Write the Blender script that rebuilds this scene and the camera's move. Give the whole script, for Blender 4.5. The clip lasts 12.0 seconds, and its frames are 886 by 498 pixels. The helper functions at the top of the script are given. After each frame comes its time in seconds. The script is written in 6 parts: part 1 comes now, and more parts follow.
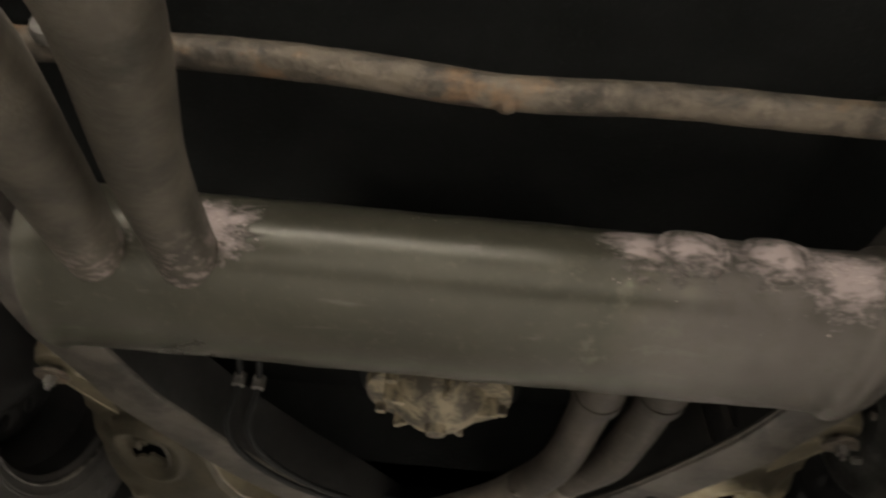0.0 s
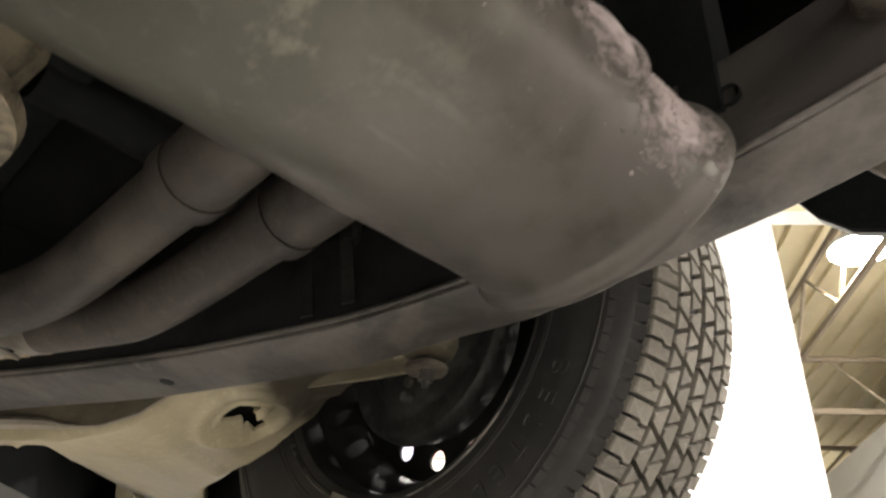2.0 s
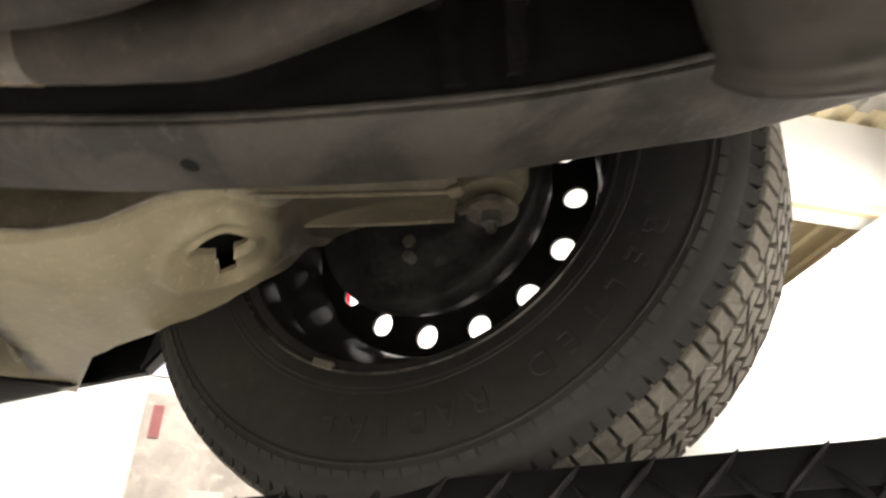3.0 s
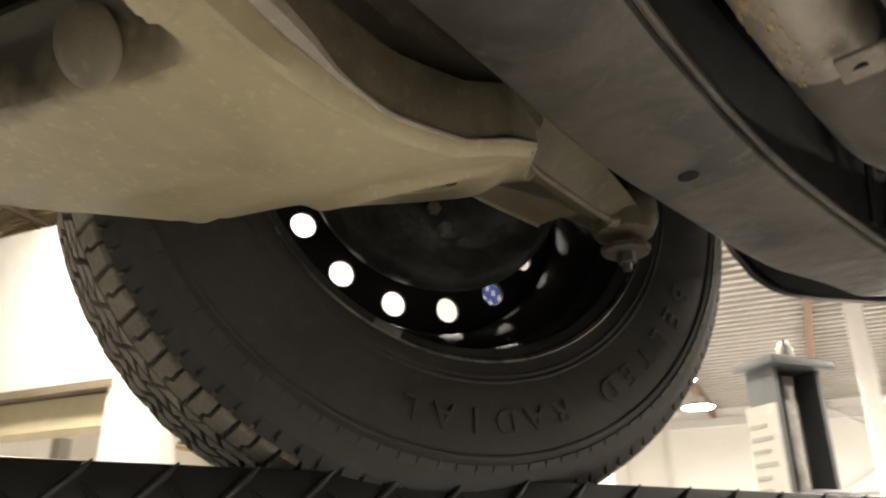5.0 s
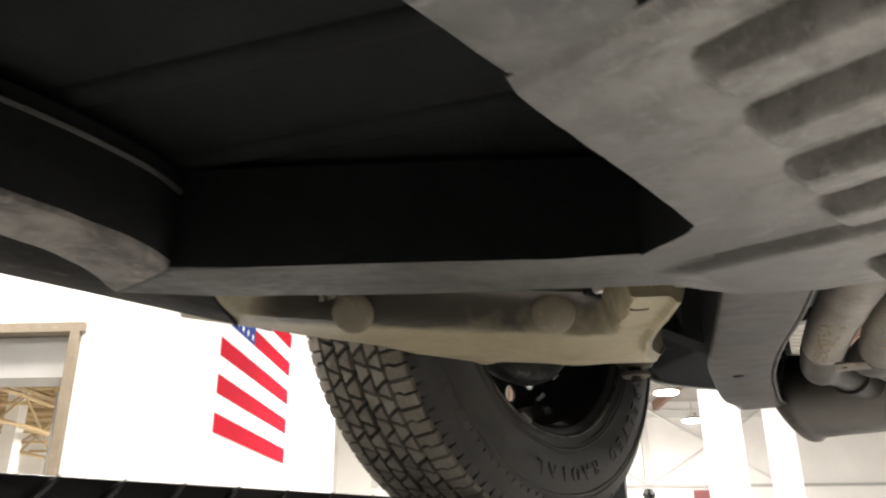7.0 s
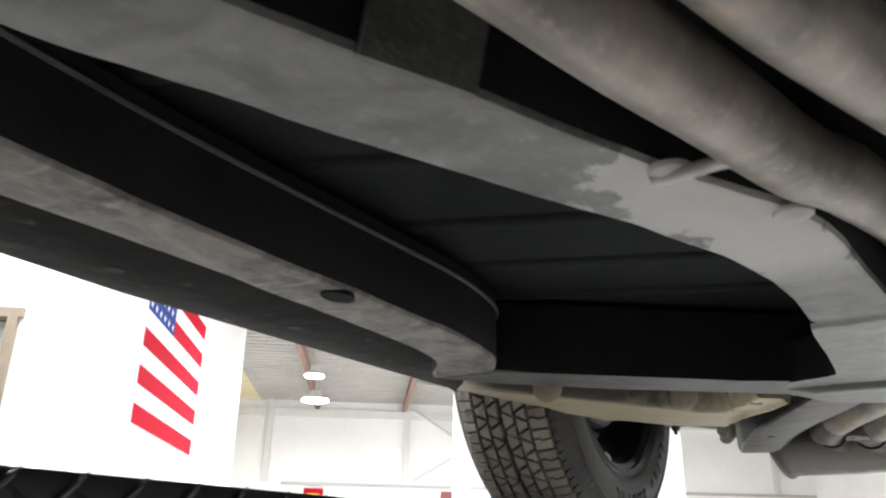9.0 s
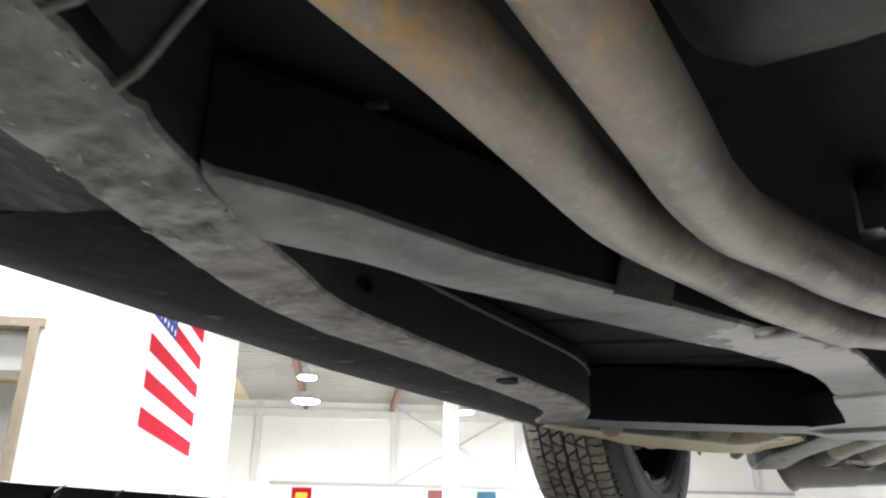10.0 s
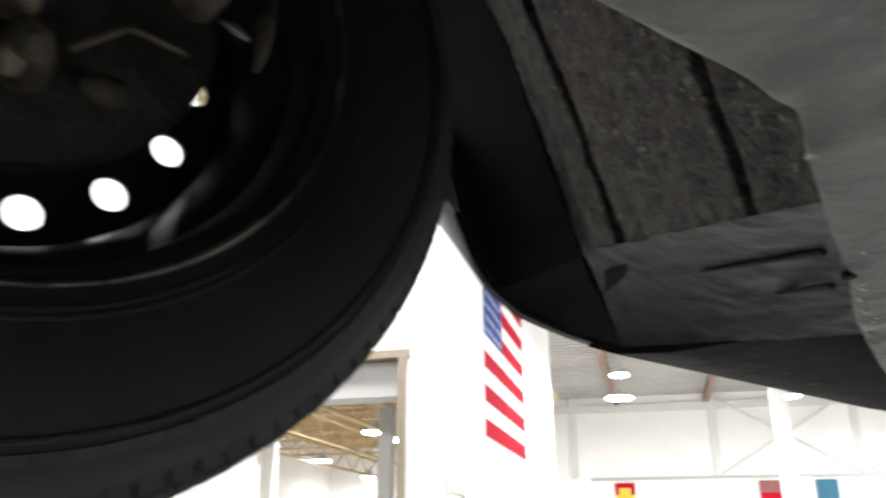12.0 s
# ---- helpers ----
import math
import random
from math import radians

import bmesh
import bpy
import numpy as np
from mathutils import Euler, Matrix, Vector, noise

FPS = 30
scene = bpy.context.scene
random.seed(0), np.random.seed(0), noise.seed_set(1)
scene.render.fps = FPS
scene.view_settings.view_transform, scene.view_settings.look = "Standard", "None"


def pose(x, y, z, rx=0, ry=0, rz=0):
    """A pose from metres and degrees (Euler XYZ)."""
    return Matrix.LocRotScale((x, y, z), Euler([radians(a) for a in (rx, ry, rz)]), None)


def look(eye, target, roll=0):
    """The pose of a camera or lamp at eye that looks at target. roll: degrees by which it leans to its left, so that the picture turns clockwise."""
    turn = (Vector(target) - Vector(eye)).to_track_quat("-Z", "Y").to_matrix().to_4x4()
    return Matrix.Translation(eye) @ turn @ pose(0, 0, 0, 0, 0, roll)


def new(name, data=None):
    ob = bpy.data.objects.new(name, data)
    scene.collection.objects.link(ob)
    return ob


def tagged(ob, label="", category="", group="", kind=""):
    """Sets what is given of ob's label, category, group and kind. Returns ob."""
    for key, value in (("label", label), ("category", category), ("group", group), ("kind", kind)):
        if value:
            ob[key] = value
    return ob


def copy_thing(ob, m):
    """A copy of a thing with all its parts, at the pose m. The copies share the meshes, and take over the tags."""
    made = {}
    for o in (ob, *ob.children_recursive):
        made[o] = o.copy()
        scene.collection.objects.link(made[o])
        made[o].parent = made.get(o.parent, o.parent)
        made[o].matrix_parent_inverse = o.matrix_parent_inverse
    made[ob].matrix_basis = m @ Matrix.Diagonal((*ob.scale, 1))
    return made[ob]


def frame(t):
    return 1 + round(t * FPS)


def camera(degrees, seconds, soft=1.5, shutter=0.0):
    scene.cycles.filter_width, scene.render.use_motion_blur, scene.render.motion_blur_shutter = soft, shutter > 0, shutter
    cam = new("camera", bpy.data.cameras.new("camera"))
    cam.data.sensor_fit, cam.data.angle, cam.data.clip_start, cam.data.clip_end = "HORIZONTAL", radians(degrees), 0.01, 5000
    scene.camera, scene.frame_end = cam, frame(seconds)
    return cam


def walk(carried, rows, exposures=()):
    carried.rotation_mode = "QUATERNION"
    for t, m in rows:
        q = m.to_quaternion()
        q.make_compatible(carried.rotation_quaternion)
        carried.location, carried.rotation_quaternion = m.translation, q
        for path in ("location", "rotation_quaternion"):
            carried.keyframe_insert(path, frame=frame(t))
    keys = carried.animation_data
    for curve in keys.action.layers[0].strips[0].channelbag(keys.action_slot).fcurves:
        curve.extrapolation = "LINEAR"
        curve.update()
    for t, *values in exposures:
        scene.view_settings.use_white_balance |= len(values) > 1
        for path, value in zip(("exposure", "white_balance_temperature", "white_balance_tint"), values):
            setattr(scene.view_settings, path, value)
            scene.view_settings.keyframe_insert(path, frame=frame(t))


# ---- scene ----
cam = camera(59.2, 12.0, soft=2.2, shutter=0.3)
PATH = [
    (0, (0.095, 1.34, 1.542), (0.137, -0.32, 2.658), 5.6),
    (0.5, (0.066, 1.345, 1.508), (-0.275, -0.262, 2.648), 4.5),
    (1, (0.032, 1.222, 1.559), (-0.656, -0.261, 2.711), 3.9),
    (1.5, (0.057, 1.078, 1.582), (-0.87, -0.282, 2.718), 3.5),
    (2, (0.076, 0.957, 1.603), (-1.048, -0.294, 2.684), 3.2),
    (2.5, (0.067, 0.819, 1.601), (-1.256, -0.28, 2.621), 1.9),
    (3, (0.087, 0.661, 1.583), (-1.413, -0.233, 2.557), 2.4),
    (3.2, (0.088, 0.586, 1.574), (-1.475, -0.203, 2.54), 2.8),
    (4.8, (0.117, 0.073, 1.641), (-1.638, 0.625, 2.426), -0.4),
    (5, (0.127, 0.012, 1.654), (-1.563, 0.751, 2.427), -0.3),
    (5.5, (0.146, -0.12, 1.642), (-1.357, 0.956, 2.407), -0.4),
    (6, (0.204, -0.264, 1.642), (-1.201, 0.947, 2.39), -0.7),
    (6.5, (0.229, -0.444, 1.66), (-1.134, 0.817, 2.402), -0.4),
    (7, (0.229, -0.629, 1.663), (-1.081, 0.691, 2.398), -0.4),
    (7.2, (0.245, -0.694, 1.671), (-1.052, 0.641, 2.402), -0.2),
    (9, (0.1706, -1.1394, 1.6693), (-0.939, 0.356, 2.398), 1.05),
    (9.5, (0.1791, -1.3439, 1.6778), (-0.903, 0.174, 2.404), 0.83),
    (10, (0.195, -1.4904, 1.6787), (-0.878, 0.034, 2.403), 0.76),
    (10.5, (0.184, -1.607, 1.692), (-0.91, -0.094, 2.408), 0.1),
    (11, (0.152, -1.722, 1.698), (-0.965, -0.225, 2.413), -0.2),
    (11.5, (0.128, -1.83, 1.704), (-1.173, -0.487, 2.413), -0.7),
    (12, (0.153, -1.972, 1.7), (-1.405, -0.939, 2.409), -0.1),
]
EXPOSURES = [(0.0, -0.34, 7250, 10), (0.5, -0.12, 7100, 10), (1.0, 0.10, 6880, 10), (3.0, 0.14, 6950, 10), (5.0, -0.12, 7450, 10), (5.5, -0.24, 7430, 10), (6.5, -0.14, 6880, 10), (7.2, -0.06, 6700, 10), (9.0, 0.03, 6080, 8), (12.0, -0.08, 6150, 8)]
walk(cam, [(t, look(eye, target, roll)) for t, eye, target, roll in PATH], EXPOSURES)

# ---------------------------------------------------------------- world
world = bpy.data.worlds.new("world")
scene.world = world
world.use_nodes = True
world.node_tree.nodes["Background"].inputs[0].default_value = (0.9, 0.95, 1.0, 1)
world.node_tree.nodes["Background"].inputs[1].default_value = 0.02
LAMP_STRENGTH = 432.0


# ---------------------------------------------------------------- materials
def material(name, base, dark=None, rough=0.6, metal=0.0, grain=40.0, stain=4.0, bump=0.15, spread=(0.35, 0.65),
             extra=None, extra_at=(0.56, 0.62), extra_scale=9.0, band=None, spec=0.5, vary=0.0, rough_var=0.12, fleck=1.35, scratch=None, scratch_way=(7.0, 70.0, 20.0), scratch_at=(0.64, 0.70), scratch_turn=0.0, dent=0.0, swirl=0.5, crease=0.0):
    """Base colour mottled with a darker one at two scales, fine relief, uneven gloss and, where wanted, patches of a third colour."""
    m = bpy.data.materials.new(name)
    m.use_nodes = True
    t = m.node_tree
    n, l = t.nodes, t.links
    bsdf = n["Principled BSDF"]
    co = n.new("ShaderNodeTexCoord")
    dark = dark or tuple(c * 0.6 for c in base)

    def noise_node(scale, detail=5.0):
        k = n.new("ShaderNodeTexNoise")
        k.inputs["Scale"].default_value = scale
        k.inputs["Detail"].default_value = detail
        k.inputs["Roughness"].default_value = 0.65
        l.new(co.outputs["Object"], k.inputs["Vector"])
        return k

    def ramp(source, lo, hi):
        r = n.new("ShaderNodeMapRange")
        r.inputs["From Min"].default_value, r.inputs["From Max"].default_value = lo, hi
        r.clamp = True
        l.new(source, r.inputs["Value"])
        return r.outputs["Result"]

    def blend(fac, a, b):
        x = n.new("ShaderNodeMix")
        x.data_type = "RGBA"
        l.new(fac, x.inputs["Factor"])
        for socket, v in ((x.inputs[6], a), (x.inputs[7], b)):
            if isinstance(v, tuple):
                socket.default_value = (*v, 1)
            else:
                l.new(v, socket)
        return x.outputs[2]

    fine, wide = noise_node(grain), noise_node(stain, 8.0)
    wide.inputs["Distortion"].default_value = swirl
    colour = blend(ramp(wide.outputs["Fac"], *spread), dark, base)
    speck = tuple(min(1, c * fleck) for c in base)
    colour = blend(ramp(fine.outputs["Fac"], 0.55, 0.85), colour, speck)
    if extra:
        third = noise_node(extra_scale, 10.0)
        mask = ramp(third.outputs["Fac"], *extra_at)
        if band:
            axes = n.new("ShaderNodeSeparateXYZ")
            l.new(co.outputs["Object"], axes.inputs[0])
            for a, b in band:
                shift = n.new("ShaderNodeMath")
                shift.operation = "MULTIPLY"
                l.new(mask, shift.inputs[0])
                l.new(ramp(axes.outputs["Y"], a, b), shift.inputs[1])
                mask = shift.outputs[0]
        colour = blend(mask, colour, extra)
    if scratch:
        lay = n.new("ShaderNodeMapping")
        lay.vector_type = "TEXTURE"
        lay.inputs["Scale"].default_value = tuple(1 / v for v in scratch_way)
        lay.inputs["Rotation"].default_value = (0.0, 0.0, scratch_turn)
        l.new(co.outputs["Object"], lay.inputs["Vector"])
        lines = noise_node(1.0, 6.0)
        l.new(lay.outputs["Vector"], lines.inputs["Vector"])
        colour = blend(ramp(lines.outputs["Fac"], *scratch_at), colour, scratch)
    if vary:
        info = n.new("ShaderNodeObjectInfo")
        hsv = n.new("ShaderNodeHueSaturation")
        l.new(ramp(info.outputs["Random"], 0, 1), hsv.inputs["Fac"])
        hsv.inputs["Value"].default_value = 1 + vary
        l.new(colour, hsv.inputs["Color"])
        colour = hsv.outputs["Color"]
    l.new(colour, bsdf.inputs["Base Color"])
    r = n.new("ShaderNodeMapRange")
    r.inputs["To Min"].default_value, r.inputs["To Max"].default_value = max(0.03, rough - rough_var), min(1, rough + rough_var)
    l.new(wide.outputs["Fac"], r.inputs["Value"])
    l.new(r.outputs["Result"], bsdf.inputs["Roughness"])
    bsdf.inputs["Metallic"].default_value = metal
    bsdf.inputs["Specular IOR Level"].default_value = spec
    if bump:
        b = n.new("ShaderNodeBump")
        b.inputs["Strength"].default_value = bump
        b.inputs["Distance"].default_value = 0.004
        l.new(fine.outputs["Fac"], b.inputs["Height"])
        if dent:
            waves = n.new("ShaderNodeBump")
            waves.inputs["Strength"].default_value = dent
            waves.inputs["Distance"].default_value = 0.02
            l.new(noise_node(stain * 1.3, 2.0).outputs["Fac"], waves.inputs["Height"])
            l.new(waves.outputs["Normal"], b.inputs["Normal"])
            if crease:
                folds = n.new("ShaderNodeBump")
                folds.inputs["Strength"].default_value = crease
                folds.inputs["Distance"].default_value = 0.012
                l.new(lines.outputs["Fac"], folds.inputs["Height"])
                l.new(folds.outputs["Normal"], waves.inputs["Normal"])
        l.new(b.outputs["Normal"], bsdf.inputs["Normal"])
    return m


def glow(name, colour, strength):
    m = bpy.data.materials.new(name)
    m.use_nodes = True
    bsdf = m.node_tree.nodes["Principled BSDF"]
    bsdf.inputs["Base Color"].default_value = (*colour, 1)
    bsdf.inputs["Emission Color"].default_value = (*colour, 1)
    bsdf.inputs["Emission Strength"].default_value = strength
    return m


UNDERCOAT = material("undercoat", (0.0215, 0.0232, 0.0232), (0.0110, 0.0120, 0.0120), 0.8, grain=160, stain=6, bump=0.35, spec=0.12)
FRAME_PAINT = material("frame_paint", (0.108, 0.105, 0.096), (0.052, 0.050, 0.046), 0.45, spread=(0.40, 0.60), swirl=1.6, grain=110, stain=11, dent=0.35, bump=0.35,
                       extra=(0.25, 0.24, 0.225), extra_at=(0.42, 0.60), extra_scale=30, band=((-1.46, -1.30), (-1.0, -1.1)), scratch=(0.18, 0.172, 0.158), scratch_way=(12.0, 48.0, 20.0), scratch_at=(0.68, 0.92), scratch_turn=0.64, crease=0.15)
OUTER_PAINT = material("outer_rail_paint", (0.29, 0.262, 0.24), (0.10, 0.09, 0.083), 0.55, spread=(0.38, 0.60), swirl=1.5, grain=110, stain=12, dent=0.35, bump=0.35,
                       extra=(0.36, 0.32, 0.29), extra_at=(0.60, 0.70), extra_scale=20, scratch=(0.38, 0.35, 0.32), scratch_way=(10.0, 70.0, 20.0), scratch_at=(0.58, 0.68), scratch_turn=0.3)
# upright rail faces: near-black, with their shade put into the colour
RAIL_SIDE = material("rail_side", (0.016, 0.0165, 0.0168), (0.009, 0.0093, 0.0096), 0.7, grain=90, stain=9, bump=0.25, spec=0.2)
FRAME_WORN = material("frame_worn", (0.185, 0.180, 0.170), (0.105, 0.102, 0.096), 0.5, spread=(0.38, 0.60), swirl=1.5, grain=90, stain=13, dent=0.25, bump=0.2, extra=(0.40, 0.385, 0.36), extra_at=(0.46, 0.48), extra_scale=8,
                      band=((-0.84, -0.80), (-0.50, -0.57)), scratch=(0.46, 0.44, 0.41), scratch_at=(0.66, 0.72))
# side shade put into the colour; lit, dusty brown past y 0.62
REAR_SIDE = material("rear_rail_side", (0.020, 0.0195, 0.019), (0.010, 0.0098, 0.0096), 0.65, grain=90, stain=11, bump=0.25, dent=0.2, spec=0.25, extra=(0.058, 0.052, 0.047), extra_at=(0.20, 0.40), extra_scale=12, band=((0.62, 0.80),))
PLATE_GREY = material("plate_grey", (0.30, 0.288, 0.268), (0.150, 0.142, 0.130), 0.42, grain=140, stain=26, bump=0.3, spread=(0.38, 0.58), scratch=(0.46, 0.44, 0.41), scratch_way=(26.0, 90.0, 40.0), scratch_at=(0.60, 0.74))
# paler past y 0.58: dust, and the stronger rear light painted in
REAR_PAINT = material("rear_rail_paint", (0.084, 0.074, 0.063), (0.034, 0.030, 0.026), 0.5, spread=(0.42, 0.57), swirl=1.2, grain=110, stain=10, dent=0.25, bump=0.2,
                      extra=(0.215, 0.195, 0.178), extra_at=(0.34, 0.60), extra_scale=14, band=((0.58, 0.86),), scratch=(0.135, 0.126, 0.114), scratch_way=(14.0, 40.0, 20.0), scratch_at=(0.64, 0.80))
ARM_PAINT = material("arm_paint", (0.47, 0.412, 0.275), (0.33, 0.285, 0.185), 0.42, grain=120, stain=7, bump=0.12)
PIPE_STEEL = material("pipe_steel", (0.29, 0.258, 0.222), (0.125, 0.108, 0.090), 0.44, spread=(0.36, 0.62), swirl=0.3, metal=0.4, grain=110, stain=10, dent=0.15, bump=0.2,
                      extra=(0.33, 0.235, 0.15), extra_at=(0.60, 0.80), extra_scale=30, scratch=(0.37, 0.32, 0.26), scratch_way=(70.0, 12.0, 30.0), scratch_at=(0.66, 0.80))
TAIL_STEEL = material("tail_steel", (0.115, 0.100, 0.080), (0.045, 0.040, 0.033), 0.5, metal=0.35, grain=110, stain=16, bump=0.3, spread=(0.36, 0.62), extra=(0.30, 0.25, 0.235), extra_at=(0.50, 0.58), extra_scale=85, band=((0.90, 0.80),))
PIPE_RUST = material("pipe_rust", (0.335, 0.292, 0.245), (0.20, 0.172, 0.145), 0.55, spread=(0.32, 0.66), swirl=0.3, metal=0.3, grain=120, stain=12, dent=0.15, bump=0.3,
                     extra=(0.46, 0.285, 0.095), extra_at=(0.46, 0.60), extra_scale=62, band=((-1.20, -1.34), (-1.48, -1.38)), scratch=(0.45, 0.34, 0.21), scratch_way=(60.0, 12.0, 30.0), scratch_at=(0.64, 0.78))
MUFFLER_STEEL = material("muffler_steel", (0.088, 0.084, 0.064), (0.050, 0.048, 0.037), 0.30, metal=0.35, grain=110, stain=7, dent=0.05, bump=0.07, spread=(0.25, 0.75), rough_var=0.10, scratch=(0.19, 0.182, 0.155), scratch_way=(16.0, 60.0, 60.0), scratch_at=(0.62, 0.82))
MUFFLER_SCALE = material("muffler_scale", (0.50, 0.42, 0.40), (0.30, 0.25, 0.235), 0.85, grain=300, stain=90, bump=0.6, spread=(0.4, 0.55))
ROD_RUST = material("rod_rust", (0.17, 0.142, 0.110), (0.060, 0.052, 0.044), 0.5, metal=0.3, grain=120, stain=24, bump=0.6, dent=0.3, spread=(0.40, 0.60),
                    extra=(0.24, 0.145, 0.08), extra_at=(0.56, 0.68), extra_scale=14)
CASTING = material("casting", (0.29, 0.245, 0.168), (0.055, 0.046, 0.034), 0.6, grain=80, stain=28, spread=(0.42, 0.58), bump=0.5)
RUBBER = material("rubber", (0.062, 0.059, 0.056), (0.042, 0.040, 0.038), 0.62, grain=70, stain=8, bump=0.08)
TREAD = material("tread_dust", (0.37, 0.34, 0.29), (0.24, 0.218, 0.185), 0.85, grain=120, stain=20, bump=0.25, vary=-0.25)
RIM_BLACK = material("rim_black", (0.026, 0.0255, 0.025), (0.013, 0.013, 0.013), 0.62, grain=60, stain=9, bump=0.05, spec=0.3)
ARM_CLEAN = material("arm_boss_paint", (0.29, 0.25, 0.18), (0.19, 0.162, 0.114), 0.42, grain=120, stain=9, bump=0.12)
ARM_AXES = (Vector((-0.78, -0.625, 0)).normalized(), Vector((-0.625, 0.78, 0)).normalized())
ARM_ORIGIN = Vector((-0.194, -0.009, 0))


def add_grime_shade(m, colour, along, across):
    """Greasy dirt and shade put into the arm's colour: blends a dark film in where the arm's own (a, b) coordinates
    fall in the given ramps.
    """
    t = m.node_tree
    n, l = t.nodes, t.links
    bsdf = n["Principled BSDF"]
    old = bsdf.inputs["Base Color"].links[0].from_socket
    co = n.new("ShaderNodeTexCoord")
    noise_n = n.new("ShaderNodeTexNoise")
    noise_n.inputs["Scale"].default_value, noise_n.inputs["Detail"].default_value = 45.0, 6.0
    l.new(co.outputs["Object"], noise_n.inputs["Vector"])
    total = None
    for axis, ramps in ((0, along), (1, across)):
        dot = n.new("ShaderNodeVectorMath")
        dot.operation = "DOT_PRODUCT"
        l.new(co.outputs["Object"], dot.inputs[0])
        dot.inputs[1].default_value = ARM_AXES[axis]
        wobble = n.new("ShaderNodeMath")
        wobble.operation = "MULTIPLY_ADD"
        l.new(noise_n.outputs["Fac"], wobble.inputs[0])
        wobble.inputs[1].default_value = 0.03
        l.new(dot.outputs["Value"], wobble.inputs[2])
        for lo, hi in ramps:
            r = n.new("ShaderNodeMapRange")
            shift = ARM_ORIGIN.dot(ARM_AXES[axis]) + 0.015
            r.inputs["From Min"].default_value, r.inputs["From Max"].default_value = lo + shift, hi + shift
            l.new(wobble.outputs[0], r.inputs["Value"])
            if total is None:
                total = r.outputs["Result"]
            else:
                both = n.new("ShaderNodeMath")
                both.operation = "MULTIPLY"
                l.new(total, both.inputs[0])
                l.new(r.outputs["Result"], both.inputs[1])
                total = both.outputs[0]
    mix = n.new("ShaderNodeMix")
    mix.data_type = "RGBA"
    l.new(total, mix.inputs["Factor"])
    l.new(old, mix.inputs[6])
    mix.inputs[7].default_value = (*colour, 1)
    l.new(mix.outputs[2], bsdf.inputs["Base Color"])


def add_dark_corner(m, colour, x0, x1):
    """Darker tone that creeps in from one side of a plate, with a ragged edge."""
    t = m.node_tree
    n, l = t.nodes, t.links
    bsdf = n["Principled BSDF"]
    old = bsdf.inputs["Base Color"].links[0].from_socket
    co, axes, k = n.new("ShaderNodeTexCoord"), n.new("ShaderNodeSeparateXYZ"), n.new("ShaderNodeTexNoise")
    l.new(co.outputs["Object"], axes.inputs[0])
    l.new(co.outputs["Object"], k.inputs["Vector"])
    k.inputs["Scale"].default_value, k.inputs["Detail"].default_value = 22.0, 7.0
    sway = n.new("ShaderNodeMath")
    sway.operation = "MULTIPLY_ADD"
    l.new(k.outputs["Fac"], sway.inputs[0])
    sway.inputs[1].default_value = 0.08
    l.new(axes.outputs["X"], sway.inputs[2])
    r = n.new("ShaderNodeMapRange")
    r.inputs["From Min"].default_value, r.inputs["From Max"].default_value = x1 + 0.04, x0 + 0.04
    l.new(sway.outputs[0], r.inputs["Value"])
    mix = n.new("ShaderNodeMix")
    mix.data_type = "RGBA"
    l.new(r.outputs["Result"], mix.inputs["Factor"])
    l.new(old, mix.inputs[6])
    mix.inputs[7].default_value = (*colour, 1)
    l.new(mix.outputs[2], bsdf.inputs["Base Color"])


add_dark_corner(PLATE_GREY, (0.105, 0.101, 0.093), -0.01, 0.12)
MUF_Y, MUF_Z, MUF_W, MUF_H, MUF_LEAN = 0.716, 1.9065, 0.0936, 0.0675, 0.012


